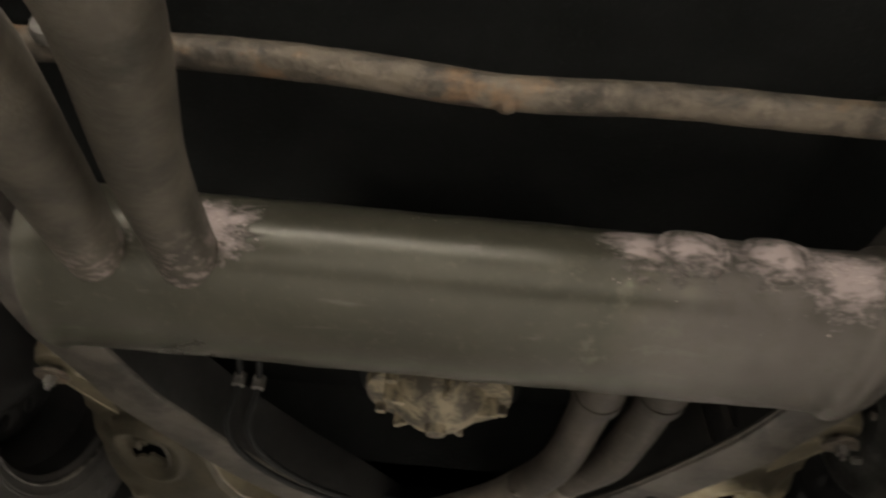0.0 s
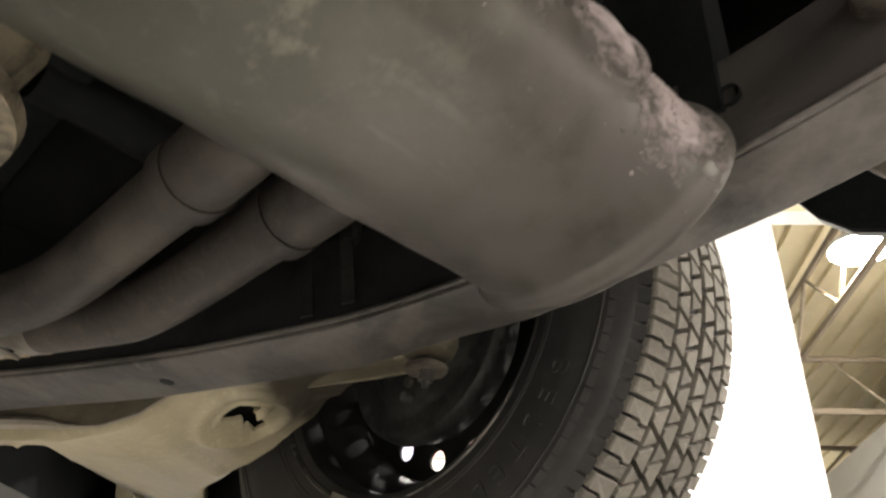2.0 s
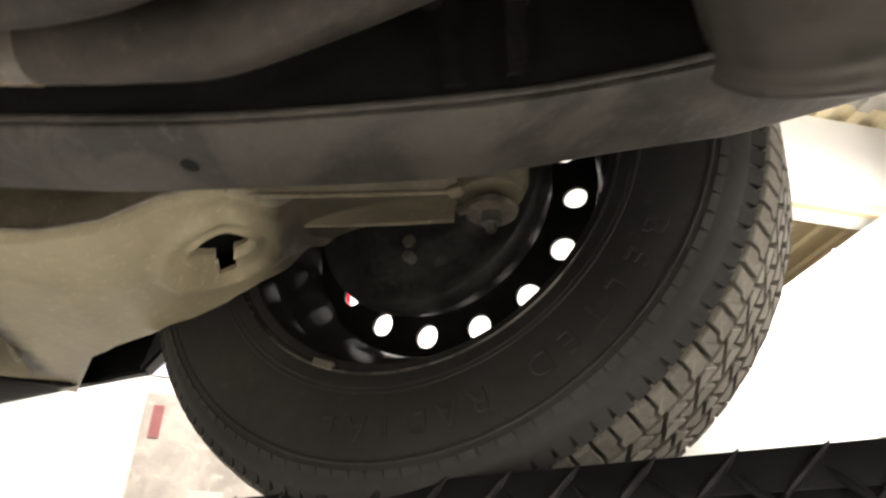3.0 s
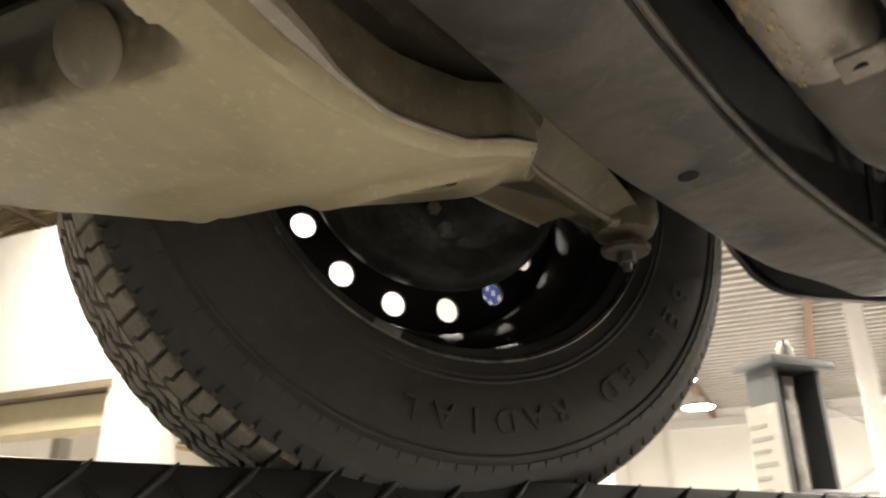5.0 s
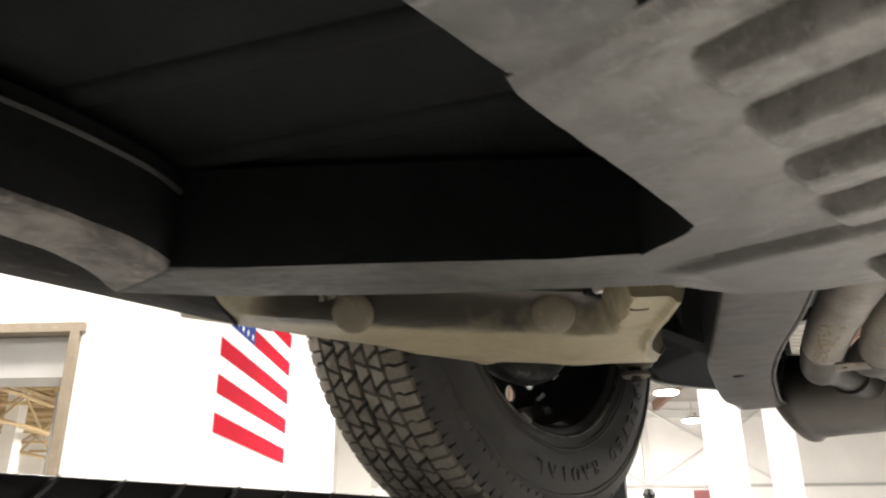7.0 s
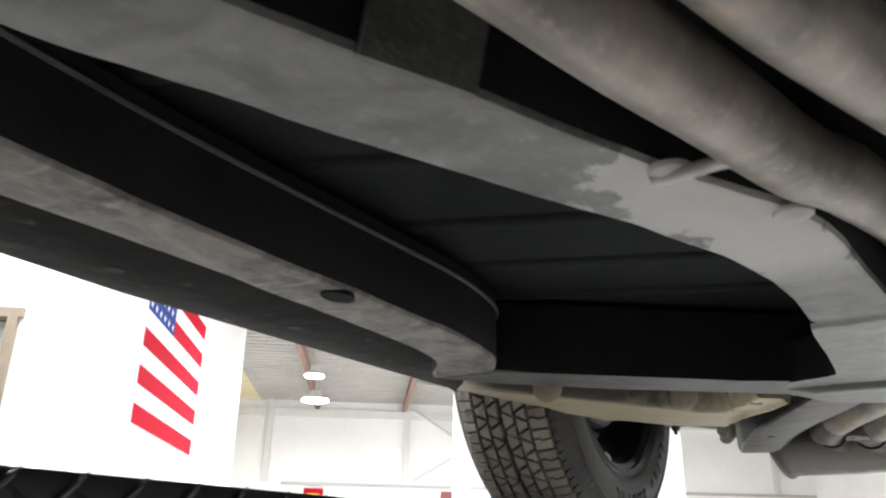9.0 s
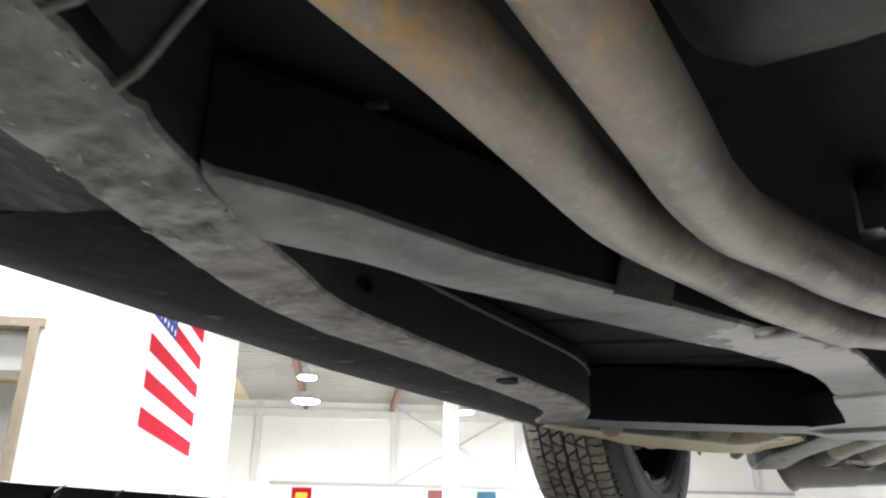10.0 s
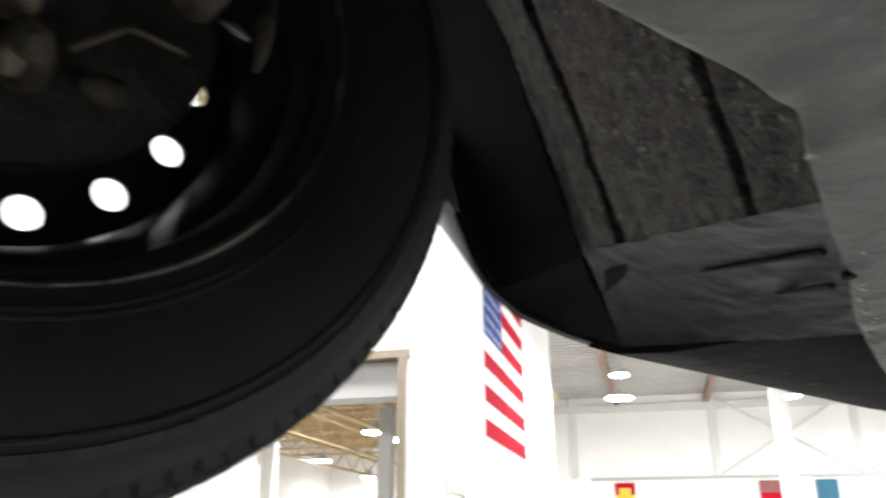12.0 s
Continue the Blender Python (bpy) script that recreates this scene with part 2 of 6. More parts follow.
def add_scale(m, film, crust, film_from, patches):
    """Heat film past one end of the muffler and flaking crust in patches (along, degrees round, half length, half angle)."""
    t = m.node_tree
    n, l = t.nodes, t.links
    bsdf = n["Principled BSDF"]
    co = n.new("ShaderNodeTexCoord")
    axes = n.new("ShaderNodeSeparateXYZ")
    l.new(co.outputs["Object"], axes.inputs[0])

    def calc(op, a, b=0.0, c=0.0):
        k = n.new("ShaderNodeMath")
        k.operation = op
        for i, v in enumerate((a, b, c)):
            if isinstance(v, (int, float)):
                k.inputs[i].default_value = v
            else:
                l.new(v, k.inputs[i])
        return k.outputs[0]

    def grain(scale, detail, stretch=(1, 1, 1)):
        lay = n.new("ShaderNodeMapping")
        lay.inputs["Scale"].default_value = stretch
        l.new(co.outputs["Object"], lay.inputs["Vector"])
        k = n.new("ShaderNodeTexNoise")
        k.inputs["Scale"].default_value, k.inputs["Detail"].default_value, k.inputs["Roughness"].default_value = scale, detail, 0.7
        l.new(lay.outputs["Vector"], k.inputs["Vector"])
        return k.outputs["Fac"]

    def step(v, lo, hi):
        r = n.new("ShaderNodeMapRange")
        r.inputs["From Min"].default_value, r.inputs["From Max"].default_value = lo, hi
        l.new(v, r.inputs["Value"])
        return r.outputs["Result"]

    def mix(fac, a, b):
        x = n.new("ShaderNodeMix")
        x.data_type = "RGBA"
        l.new(fac, x.inputs["Factor"])
        l.new(a, x.inputs[6])
        if isinstance(b, tuple):
            x.inputs[7].default_value = (*b, 1)
        else:
            l.new(b, x.inputs[7])
        return x.outputs[2]

    x = axes.outputs["X"]
    up = calc("DIVIDE", calc("SUBTRACT", axes.outputs["Z"], MUF_Z), MUF_H)
    out = calc("DIVIDE", calc("SUBTRACT", axes.outputs["Y"], MUF_Y), MUF_W)
    angle = calc("MULTIPLY", calc("ARCTAN2", up, out), 57.2958)
    wide, fine = grain(13.0, 6.0), grain(120.0, 8.0, (0.6, 1.0, 1.0))
    colour = bsdf.inputs["Base Color"].links[0].from_socket
    blot, patch = grain(34.0, 9.0), grain(9.0, 10.0)
    edge = calc("MULTIPLY_ADD", calc("SUBTRACT", wide, 0.5), 0.24, calc("MULTIPLY_ADD", calc("SUBTRACT", blot, 0.5), 0.10, x))
    spotted = calc("MULTIPLY", step(edge, film_from + 0.045, film_from - 0.075), step(blot, 0.20, 0.56))
    colour = mix(calc("MULTIPLY", spotted, 0.85), colour, film)
    near = calc("SUBTRACT", 1.0, calc("MINIMUM", 1.0, calc("DIVIDE", calc("ABSOLUTE", calc("SUBTRACT", x, film_from + 0.01)), 0.075)))
    colour = mix(calc("MULTIPLY", near, step(blot, 0.54, 0.66)), colour, (0.17, 0.165, 0.125))
    colour = mix(calc("MULTIPLY", step(patch, 0.56, 0.72), 0.45), colour, (0.125, 0.108, 0.082))
    colour = mix(calc("MULTIPLY", step(fine, 0.66, 0.74), 0.7), colour, (0.24, 0.22, 0.185))
    best = None
    for at, deg, half, arc, much in patches:
        d = calc("SQRT", calc("ADD", calc("POWER", calc("DIVIDE", calc("SUBTRACT", x, at), half), 2.0), calc("POWER", calc("DIVIDE", calc("SUBTRACT", angle, deg), arc), 2.0)))
        v = calc("SUBTRACT", much, d)
        best = v if best is None else calc("MAXIMUM", best, v)
    rough = calc("MULTIPLY_ADD", calc("SUBTRACT", fine, 0.5), 3.2, calc("MULTIPLY_ADD", calc("SUBTRACT", wide, 0.5), 1.2, best))
    mask = step(rough, 0.15, 0.75)
    colour = mix(mask, colour, crust)
    l.new(colour, bsdf.inputs["Base Color"])
    l.new(calc("MULTIPLY_ADD", mask, -0.35, 0.35), bsdf.inputs["Metallic"])
    old = bsdf.inputs["Roughness"].links[0].from_socket
    l.new(calc("MAXIMUM", calc("MAXIMUM", old, calc("MULTIPLY", spotted, 0.52)), calc("MULTIPLY", mask, 0.85)), bsdf.inputs["Roughness"])
    b = n.new("ShaderNodeBump")
    b.inputs["Strength"].default_value, b.inputs["Distance"].default_value = 0.7, 0.0018
    l.new(calc("MULTIPLY", mask, calc("ADD", fine, 0.6)), b.inputs["Height"])
    l.new(bsdf.inputs["Normal"].links[0].from_socket, b.inputs["Normal"])
    l.new(b.outputs["Normal"], bsdf.inputs["Normal"])


add_scale(MUFFLER_STEEL, (0.128, 0.113, 0.104), (0.40, 0.335, 0.325), -0.055,
          ((-0.228, 4, 0.045, 36, 1.1), (-0.098, 12, 0.075, 34, 0.85), (-0.172, 12, 0.06, 32, 0.85), (-0.055, 16, 0.035, 30, 0.9), (0.300, -2, 0.045, 30, 0.95), (0.385, -16, 0.06, 14, 0.35), (0.08, 27, 0.16, 6, 0.1), (-0.02, -42, 0.05, 26, -0.15)))
# front channel: grime plus the shade below the crossmember, both as colour
add_grime_shade(ARM_PAINT, (0.060, 0.050, 0.036), ((-0.036, -0.014), (0.36, 0.30)), ((0.026, 0.004),))
# leg behind the lip: grime, with its shadow coloured in
add_grime_shade(ARM_PAINT, (0.075, 0.064, 0.045), ((0.20, 0.08),), ((0.250, 0.290),))
CHIP_BRIGHT = material("chipped_paint", (0.52, 0.49, 0.44), (0.34, 0.32, 0.28), 0.45, metal=0.2, grain=160, stain=40, bump=0.3)
BARE_STEEL = material("bare_steel", (0.42, 0.40, 0.37), (0.22, 0.21, 0.2), 0.38, metal=0.8, grain=90, stain=14, bump=0.15)
BODY_PAINT = material("body_paint", (0.02, 0.02, 0.022), (0.014, 0.014, 0.015), 0.35, grain=50, stain=5, bump=0.04)
SILL_DIRT = material("sill_dirt", (0.023, 0.0205, 0.0185), (0.009, 0.0085, 0.008), 0.72, grain=90, stain=12, spec=0.14, dent=0.2, bump=0.3,
                     extra=(0.085, 0.058, 0.042), extra_at=(0.60, 0.70), extra_scale=34, scratch=(0.40, 0.34, 0.30), scratch_way=(130.0, 17.0, 40.0), scratch_at=(0.70, 0.74), scratch_turn=0.35)
TOE_DIRT = material("toe_board_dirt", (0.020, 0.0155, 0.0122), (0.008, 0.007, 0.0063), 0.45, grain=110, stain=10, dent=0.6, bump=0.4, spec=0.35, scratch=(0.30, 0.27, 0.235), scratch_way=(20.0, 190.0, 40.0), scratch_at=(0.75, 0.78), scratch_turn=0.5)
RUBBER_DARK = material("rubber_dark", (0.027, 0.028, 0.029), (0.018, 0.0185, 0.019), 0.75, grain=70, stain=8, bump=0.08)
EDGE_DARK = material("rail_edge", (0.075, 0.072, 0.066), (0.04, 0.038, 0.035), 0.5, grain=90, stain=20, bump=0.2)
LIFT_BLACK = material("lift_black", (0.018, 0.018, 0.02), (0.01, 0.01, 0.011), 0.38, grain=60, stain=6, bump=0.15)
LIFT_WORN = material("lift_worn", (0.05, 0.05, 0.052), (0.02, 0.02, 0.02), 0.3, metal=0.4, grain=60, stain=40, bump=0.1)
LIFT_GREY = material("lift_grey", (0.20, 0.21, 0.215), (0.14, 0.145, 0.15), 0.45, grain=40, stain=3, bump=0.05)
WALL_WHITE = material("wall_white", (0.82, 0.81, 0.78), (0.74, 0.73, 0.70), 0.75, grain=8, stain=0.7, bump=0.0, fleck=1.02)
WALL_SHADE = material("wall_panel", (0.84, 0.82, 0.79), (0.78, 0.76, 0.73), 0.75, grain=8, stain=0.7, bump=0.0, fleck=1.02)
TRIM_GREY = material("trim_grey", (0.46, 0.45, 0.43), (0.40, 0.39, 0.37), 0.6, grain=8, stain=1.0, bump=0.0, fleck=1.05)
TRIM_BROWN = material("trim_brown", (0.25, 0.205, 0.15), (0.19, 0.15, 0.105), 0.6, grain=20, stain=2.0, bump=0.1)
DECK = material("roof_deck", (0.46, 0.44, 0.41), (0.37, 0.355, 0.33), 0.7, grain=12, stain=0.8, bump=0.1)
ARM_LIP = material("arm_lip", (0.33, 0.29, 0.235), (0.22, 0.193, 0.155), 0.38, grain=120, stain=12, bump=0.1)
# far arm: a darkened copy of the arm colour, standing in for shade
ARM_FAR = material("far_arm_shaded", (0.075, 0.064, 0.043), (0.035, 0.030, 0.021), 0.6, grain=120, stain=14, bump=0.2)
# skirt, inner wall and gusset: recess shade mixed into the grime colours
ARM_SKIRT = material("arm_skirt_shade_grime", (0.215, 0.185, 0.125), (0.095, 0.081, 0.055), 0.55, grain=120, stain=16, bump=0.2, spread=(0.32, 0.68))
ARM_SHADE_GRIME = material("arm_grime", (0.15, 0.13, 0.085), (0.085, 0.072, 0.048), 0.6, grain=120, stain=14, bump=0.2)
BRACE_PALE = material("brace_pale", (0.66, 0.65, 0.62), (0.60, 0.59, 0.56), 0.6, grain=8, stain=1.0, bump=0.0, fleck=1.02)
DECK_CREAM = material("roof_cream", (0.74, 0.66, 0.46), (0.62, 0.54, 0.36), 0.7, grain=12, stain=0.8, bump=0.05, fleck=1.05)
DECK_TAN = material("roof_tan", (0.55, 0.42, 0.24), (0.38, 0.28, 0.15), 0.7, grain=12, stain=0.8, bump=0.1)
BEAM_RUST = material("beam_primer", (0.25, 0.15, 0.11), (0.18, 0.105, 0.075), 0.65, grain=12, stain=1.2, bump=0.1)
CONCRETE = material("concrete", (0.58, 0.57, 0.55), (0.50, 0.49, 0.475), 0.55, grain=14, stain=0.6, bump=0.08)
FLAG_RED = material("flag_red", (0.44, 0.009, 0.026), (0.37, 0.008, 0.022), 0.9, grain=30, stain=2, bump=0.05, spec=0.05)
FLAG_WHITE = material("flag_white", (0.8, 0.79, 0.78), (0.74, 0.73, 0.72), 0.8, grain=30, stain=2, bump=0.05)
FLAG_BLUE = material("flag_blue", (0.04, 0.07, 0.26), (0.032, 0.055, 0.21), 0.9, grain=30, stain=2, bump=0.05, spec=0.05)
BANNER_YELLOW = material("banner_yellow", (0.75, 0.5, 0.05), (0.65, 0.42, 0.04), 0.8, grain=30, stain=2, bump=0.05)
BANNER_TEAL = material("banner_teal", (0.035, 0.13, 0.20), (0.03, 0.105, 0.165), 0.8, grain=30, stain=2, bump=0.05)
BANNER_MAROON = material("banner_maroon", (0.25, 0.09, 0.09), (0.2, 0.07, 0.07), 0.8, grain=30, stain=2, bump=0.05)
POSTER_PINK = material("poster_pink", (0.72, 0.42, 0.36), (0.62, 0.34, 0.3), 0.8, grain=30, stain=2, bump=0.03)
POSTER_LILAC = material("poster_lilac", (0.56, 0.55, 0.74), (0.46, 0.45, 0.64), 0.8, grain=30, stain=2, bump=0.03)
PAPER = material("paper", (0.75, 0.73, 0.66), (0.65, 0.62, 0.55), 0.8, grain=30, stain=2, bump=0.03)
POSTER_GREY = material("poster_grey", (0.42, 0.375, 0.33), (0.26, 0.235, 0.21), 0.7, grain=20, stain=5, bump=0.03)
INK = material("ink", (0.52, 0.50, 0.45), (0.42, 0.40, 0.36), 0.8, grain=30, stain=2, bump=0.03)
LENS = glow("lamp_lens", (1.0, 0.98, 0.96), LAMP_STRENGTH)


# ---------------------------------------------------------------- mesh helpers
def finish(bm, name, mat, smooth=True):
    bmesh.ops.recalc_face_normals(bm, faces=bm.faces[:])
    me = bpy.data.meshes.new(name)
    bm.to_mesh(me)
    bm.free()
    me.materials.append(mat)
    for p in me.polygons:
        p.use_smooth = smooth
    if smooth:
        me.set_sharp_from_angle(angle=radians(38))
    return me


WORLD_OF = {}


def empty(name, at, parent=None):
    ob = new(name)
    ob.empty_display_size = 0.05
    if parent is not None:
        ob.parent = parent
        ob.matrix_parent_inverse = WORLD_OF[parent.name].inverted()
    ob.location = at
    WORLD_OF[ob.name] = Matrix.Translation(at)
    return ob


def part(name, bm, mat, parent=None, label="", smooth=True, second=None):
    """Links a bmesh, in world coordinates, as one mesh object under a thing or a part."""
    ob = new(name, finish(bm, name, mat, smooth))
    if second:
        ob.data.materials.append(second)
    if parent is not None:
        ob.parent = parent
        ob.matrix_parent_inverse = WORLD_OF[parent.name].inverted()
    WORLD_OF[ob.name] = Matrix.Identity(4)
    if label:
        tagged(ob, label)
    return ob


def solid(bm, corners, faces):
    vs = [bm.verts.new(c) for c in corners]
    for f in faces:
        bm.faces.new([vs[i] for i in f])
    return vs


def box(bm, x0, x1, y0, y1, z0, z1, m=None, bevel=0.0):
    b = bmesh.new() if bevel else bm
    c = [Vector(p) for p in ((x0, y0, z0), (x1, y0, z0), (x1, y1, z0), (x0, y1, z0), (x0, y0, z1), (x1, y0, z1), (x1, y1, z1), (x0, y1, z1))]
    if m is not None:
        c = [m @ p for p in c]
    solid(b, c, ((0, 3, 2, 1), (4, 5, 6, 7), (0, 1, 5, 4), (1, 2, 6, 5), (2, 3, 7, 6), (3, 0, 4, 7)))
    if bevel:
        bmesh.ops.bevel(b, geom=b.edges[:], offset=bevel, segments=2, affect="EDGES", profile=0.5)
        merge(bm, b)
    return bm


def merge(bm, other):
    me = bpy.data.meshes.new("tmp")
    other.to_mesh(me)
    other.free()
    bm.from_mesh(me)
    bpy.data.meshes.remove(me)
    return bm


def smooth_path(points, steps=8):
    """A Catmull-Rom line through the points."""
    p = [Vector(q) for q in points]
    p = [2 * p[0] - p[1], *p, 2 * p[-1] - p[-2]]
    out = []
    for i in range(1, len(p) - 2):
        for s in range(steps):
            t = s / steps
            out.append(0.5 * (2 * p[i] + (p[i + 1] - p[i - 1]) * t + (2 * p[i - 1] - 5 * p[i] + 4 * p[i + 1] - p[i + 2]) * t * t
                              + (3 * p[i] - p[i - 1] - 3 * p[i + 1] + p[i + 2]) * t ** 3))
    return out + [p[-2]]


def tube(bm, path, radius, seg=20, caps=True, squash=1.0):
    """A round tube along the path; radius a number or one for each point."""
    path = [Vector(p) for p in path]
    radii = radius if isinstance(radius, (list, tuple)) else [radius] * len(path)
    rings, side = [], None
    for i, p in enumerate(path):
        d = (path[min(i + 1, len(path) - 1)] - path[max(i - 1, 0)]).normalized()
        if side is None:
            side = d.cross(Vector((0, 0, 1)) if abs(d.z) < 0.9 else Vector((1, 0, 0))).normalized()
        side = (side - d * side.dot(d)).normalized()
        up = side.cross(d)
        rings.append([bm.verts.new(p + radii[i] * (math.cos(a) * side + squash * math.sin(a) * up)) for a in (2 * math.pi * k / seg for k in range(seg))])
    for a, b in zip(rings, rings[1:]):
        for k in range(seg):
            bm.faces.new((a[k], a[(k + 1) % seg], b[(k + 1) % seg], b[k]))
    if caps:
        bm.faces.new(rings[0][::-1])
        bm.faces.new(rings[-1])
    return bm


def lathe(bm, profile, centre, axis="x", seg=64, turn=0.0):
    """Spins (along, radius) pairs round an axis through centre. A radius of 0 closes the end."""
    c, rings = Vector(centre), []
    for along, r in profile:
        row = []
        for k in range(seg if r > 1e-6 else 1):
            a = 2 * math.pi * k / seg + turn
            u, v = r * math.cos(a), r * math.sin(a)
            row.append(bm.verts.new(c + Vector({"x": (along, u, v), "y": (u, along, v), "z": (u, v, along)}[axis])))
        rings.append(row)
    for a, b in zip(rings, rings[1:]):
        for k in range(seg):
            q = [a[k % len(a)], a[(k + 1) % len(a)], b[(k + 1) % len(b)], b[k % len(b)]]
            q = list(dict.fromkeys(q))
            if len(q) > 2:
                bm.faces.new(q)
    return bm


def prism(bm, outline, z0, z1, bevel=0.0):
    """An upright prism over a plan outline; z0 and z1 numbers or functions of x, y."""
    b = bmesh.new()
    f0 = z0 if callable(z0) else (lambda x, y: z0)
    f1 = z1 if callable(z1) else (lambda x, y: z1)
    low = [b.verts.new((x, y, f0(x, y))) for x, y in outline]
    high = [b.verts.new((x, y, f1(x, y))) for x, y in outline]
    n = len(outline)
    b.faces.new(low[::-1])
    b.faces.new(high)
    for k in range(n):
        b.faces.new((low[k], low[(k + 1) % n], high[(k + 1) % n], high[k]))
    if bevel:
        edges = [e for e in b.edges if all(v in set(low) for v in e.verts)]
        bmesh.ops.bevel(b, geom=edges, offset=bevel, segments=3, affect="EDGES", profile=0.5)
    b.normal_update()
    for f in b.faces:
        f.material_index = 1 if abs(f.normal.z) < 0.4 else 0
    return merge(bm, b)


def strip(bm, left, right, z0, z1, bevel=0.006):
    """A beam between two plan edges, its underside at z0(t) and its top at z1(t), both along the strip."""
    def resample(line, n):
        line = smooth_path([(*p, 0) for p in line], 6)
        lens = [0.0]
        for a, b in zip(line, line[1:]):
            lens.append(lens[-1] + (b - a).length)
        return [Vector((np.interp(s, lens, [p.x for p in line]), np.interp(s, lens, [p.y for p in line]), 0)) for s in np.linspace(0, lens[-1], n)]
    n = 150
    a, b = resample(left, n), resample(right, n)
    f0 = z0 if callable(z0) else (lambda t: z0)
    f1 = z1 if callable(z1) else (lambda t: z1)
    rings = []
    for i in range(n):
        t = i / (n - 1)
        across = (b[i] - a[i]).normalized() * bevel
        low, high = f0(t), f1(t)
        rings.append([bm.verts.new(q) for q in (
            (a[i].x, a[i].y, high), (a[i].x, a[i].y, low + bevel), (a[i].x + across.x * 0.3, a[i].y + across.y * 0.3, low + bevel * 0.3),
            (a[i].x + across.x, a[i].y + across.y, low), (b[i].x - across.x, b[i].y - across.y, low),
            (b[i].x - across.x * 0.3, b[i].y - across.y * 0.3, low + bevel * 0.3), (b[i].x, b[i].y, low + bevel), (b[i].x, b[i].y, high))])
    for p, q in zip(rings, rings[1:]):
        for k in range(8):
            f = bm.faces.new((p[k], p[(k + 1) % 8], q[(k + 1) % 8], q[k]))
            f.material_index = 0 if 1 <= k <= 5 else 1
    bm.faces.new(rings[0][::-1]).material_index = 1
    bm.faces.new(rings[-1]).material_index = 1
    return bm


def mirrored(points, on):
    return [((0.20 - p[0], *p[1:]) if on else tuple(p)) for p in points]

def ease(v, lo, hi):
    t = min(1.0, max(0.0, (v - lo) / (hi - lo)))
    return t * t * (3 - 2 * t)


# ---------------------------------------------------------------- the hall
ORIGIN = Vector((0.15, -1.4, 0))
AHEAD, ASIDE = Vector((-0.667, 0.745, 0)).normalized(), Vector((0.745, 0.667, 0)).normalized()
HALL = Matrix(((AHEAD.x, ASIDE.x, 0, ORIGIN.x), (AHEAD.y, ASIDE.y, 0, ORIGIN.y), (0, 0, 1, 0), (0, 0, 0, 1)))  # hall (ahead, aside, up) to world
ROOF = 5.9


def slab(name, u0, u1, v0, v1, z0, z1, mat, label="", category=""):
    ob = part(name, box(bmesh.new(), u0, u1, v0, v1, z0, z1, HALL), mat, smooth=False)
    return tagged(ob, label, category, kind="structure")


slab("floor", -10, 24.2, -14.2, 14, -0.2, 0.0, CONCRETE, "light grey sealed concrete workshop floor", "floor")
slab("wall_1", 24.0, 24.2, -14.2, 14, 0, ROOF, WALL_SHADE, "tall white panelled far wall of the hall", "wall")
slab("wall_2", -10, 24.2, 14.0, 14.2, 0, ROOF, WALL_WHITE, "plain white side wall of the hall", "wall")
slab("wall_3", -10.2, -10, -14.2, 14.2, 0, ROOF, WALL_WHITE, "plain white end wall of the hall", "wall")
slab("wall_4", -10, 3.6, -3.35, -3.15, 0, ROOF, WALL_WHITE, "bright white wall beside the vehicle lift", "wall")
slab("wall_5", -10, 24.2, -14.4, -14.2, 0, ROOF, WALL_WHITE, "plain white outer wall behind the store", "wall")
slab("wall_6", 6.1, 15.0, -2.4, -2.2, 0, ROOF, WALL_WHITE, "white wall that carries a large flag", "wall")
slab("wall_9", 14.8, 15.0, -3.8, -2.4, 0, ROOF, WALL_WHITE, "white return wall at the corner", "wall")
slab("wall_10", 15.0, 24.0, -4.0, -3.8, 0, ROOF, WALL_WHITE, "white side wall past the corner", "wall")

slab("wall_11", 3.6, 9.0, -3.35, -3.15, 4.95, ROOF, WALL_WHITE, "white bulkhead above the wide side opening", "wall")
bm = box(bmesh.new(), 3.6, 9.0, -3.15, -3.09, 4.93, 5.03, HALL)
tagged(part("trim", bm, DECK_CREAM, smooth=False), "cream beam along the foot of the bulkhead", "trim", kind="structure")

# far wall: dado band, pilasters and diagonal braces
bm = bmesh.new()
box(bm, 23.93, 24.0, -2.2, 14, 3.46, 3.54, HALL)
tagged(part("trim", bm, TRIM_GREY, smooth=False), "thin grey rail across the far wall", "trim", kind="structure")
bm = box(bmesh.new(), 23.92, 24.0, -3.8, 14, 5.42, 5.66, HALL)
tagged(part("trim", bm, BRACE_PALE, smooth=False), "pale grey eaves beam along the top of the far wall", "trim", kind="structure")
for v in (-2.67, 1.4, 5.2, 8.9, 12.8):
    bm = box(bmesh.new(), 23.9, 24.0, v - 0.09, v + 0.09, 3.54, ROOF, HALL)
    tagged(part("pilaster", bm, BRACE_PALE, smooth=False), "slim grey steel pilaster on the far wall", "pilaster", "wall pilasters", "structure")
for v0, v1 in ((1.55, 5.1), (5.3, 8.8)):
    for a, b in (((v0, 3.6), (v1, 5.7)), ((v0, 5.7), (v1, 3.6))):
        bm = tube(bmesh.new(), [HALL @ Vector((23.9, a[0], a[1])), HALL @ Vector((23.9, b[0], b[1]))], 0.03, 8)
        tagged(part("wall_brace", bm, BRACE_PALE), "thin grey diagonal brace on the far wall", "brace", "wall braces", "structure")

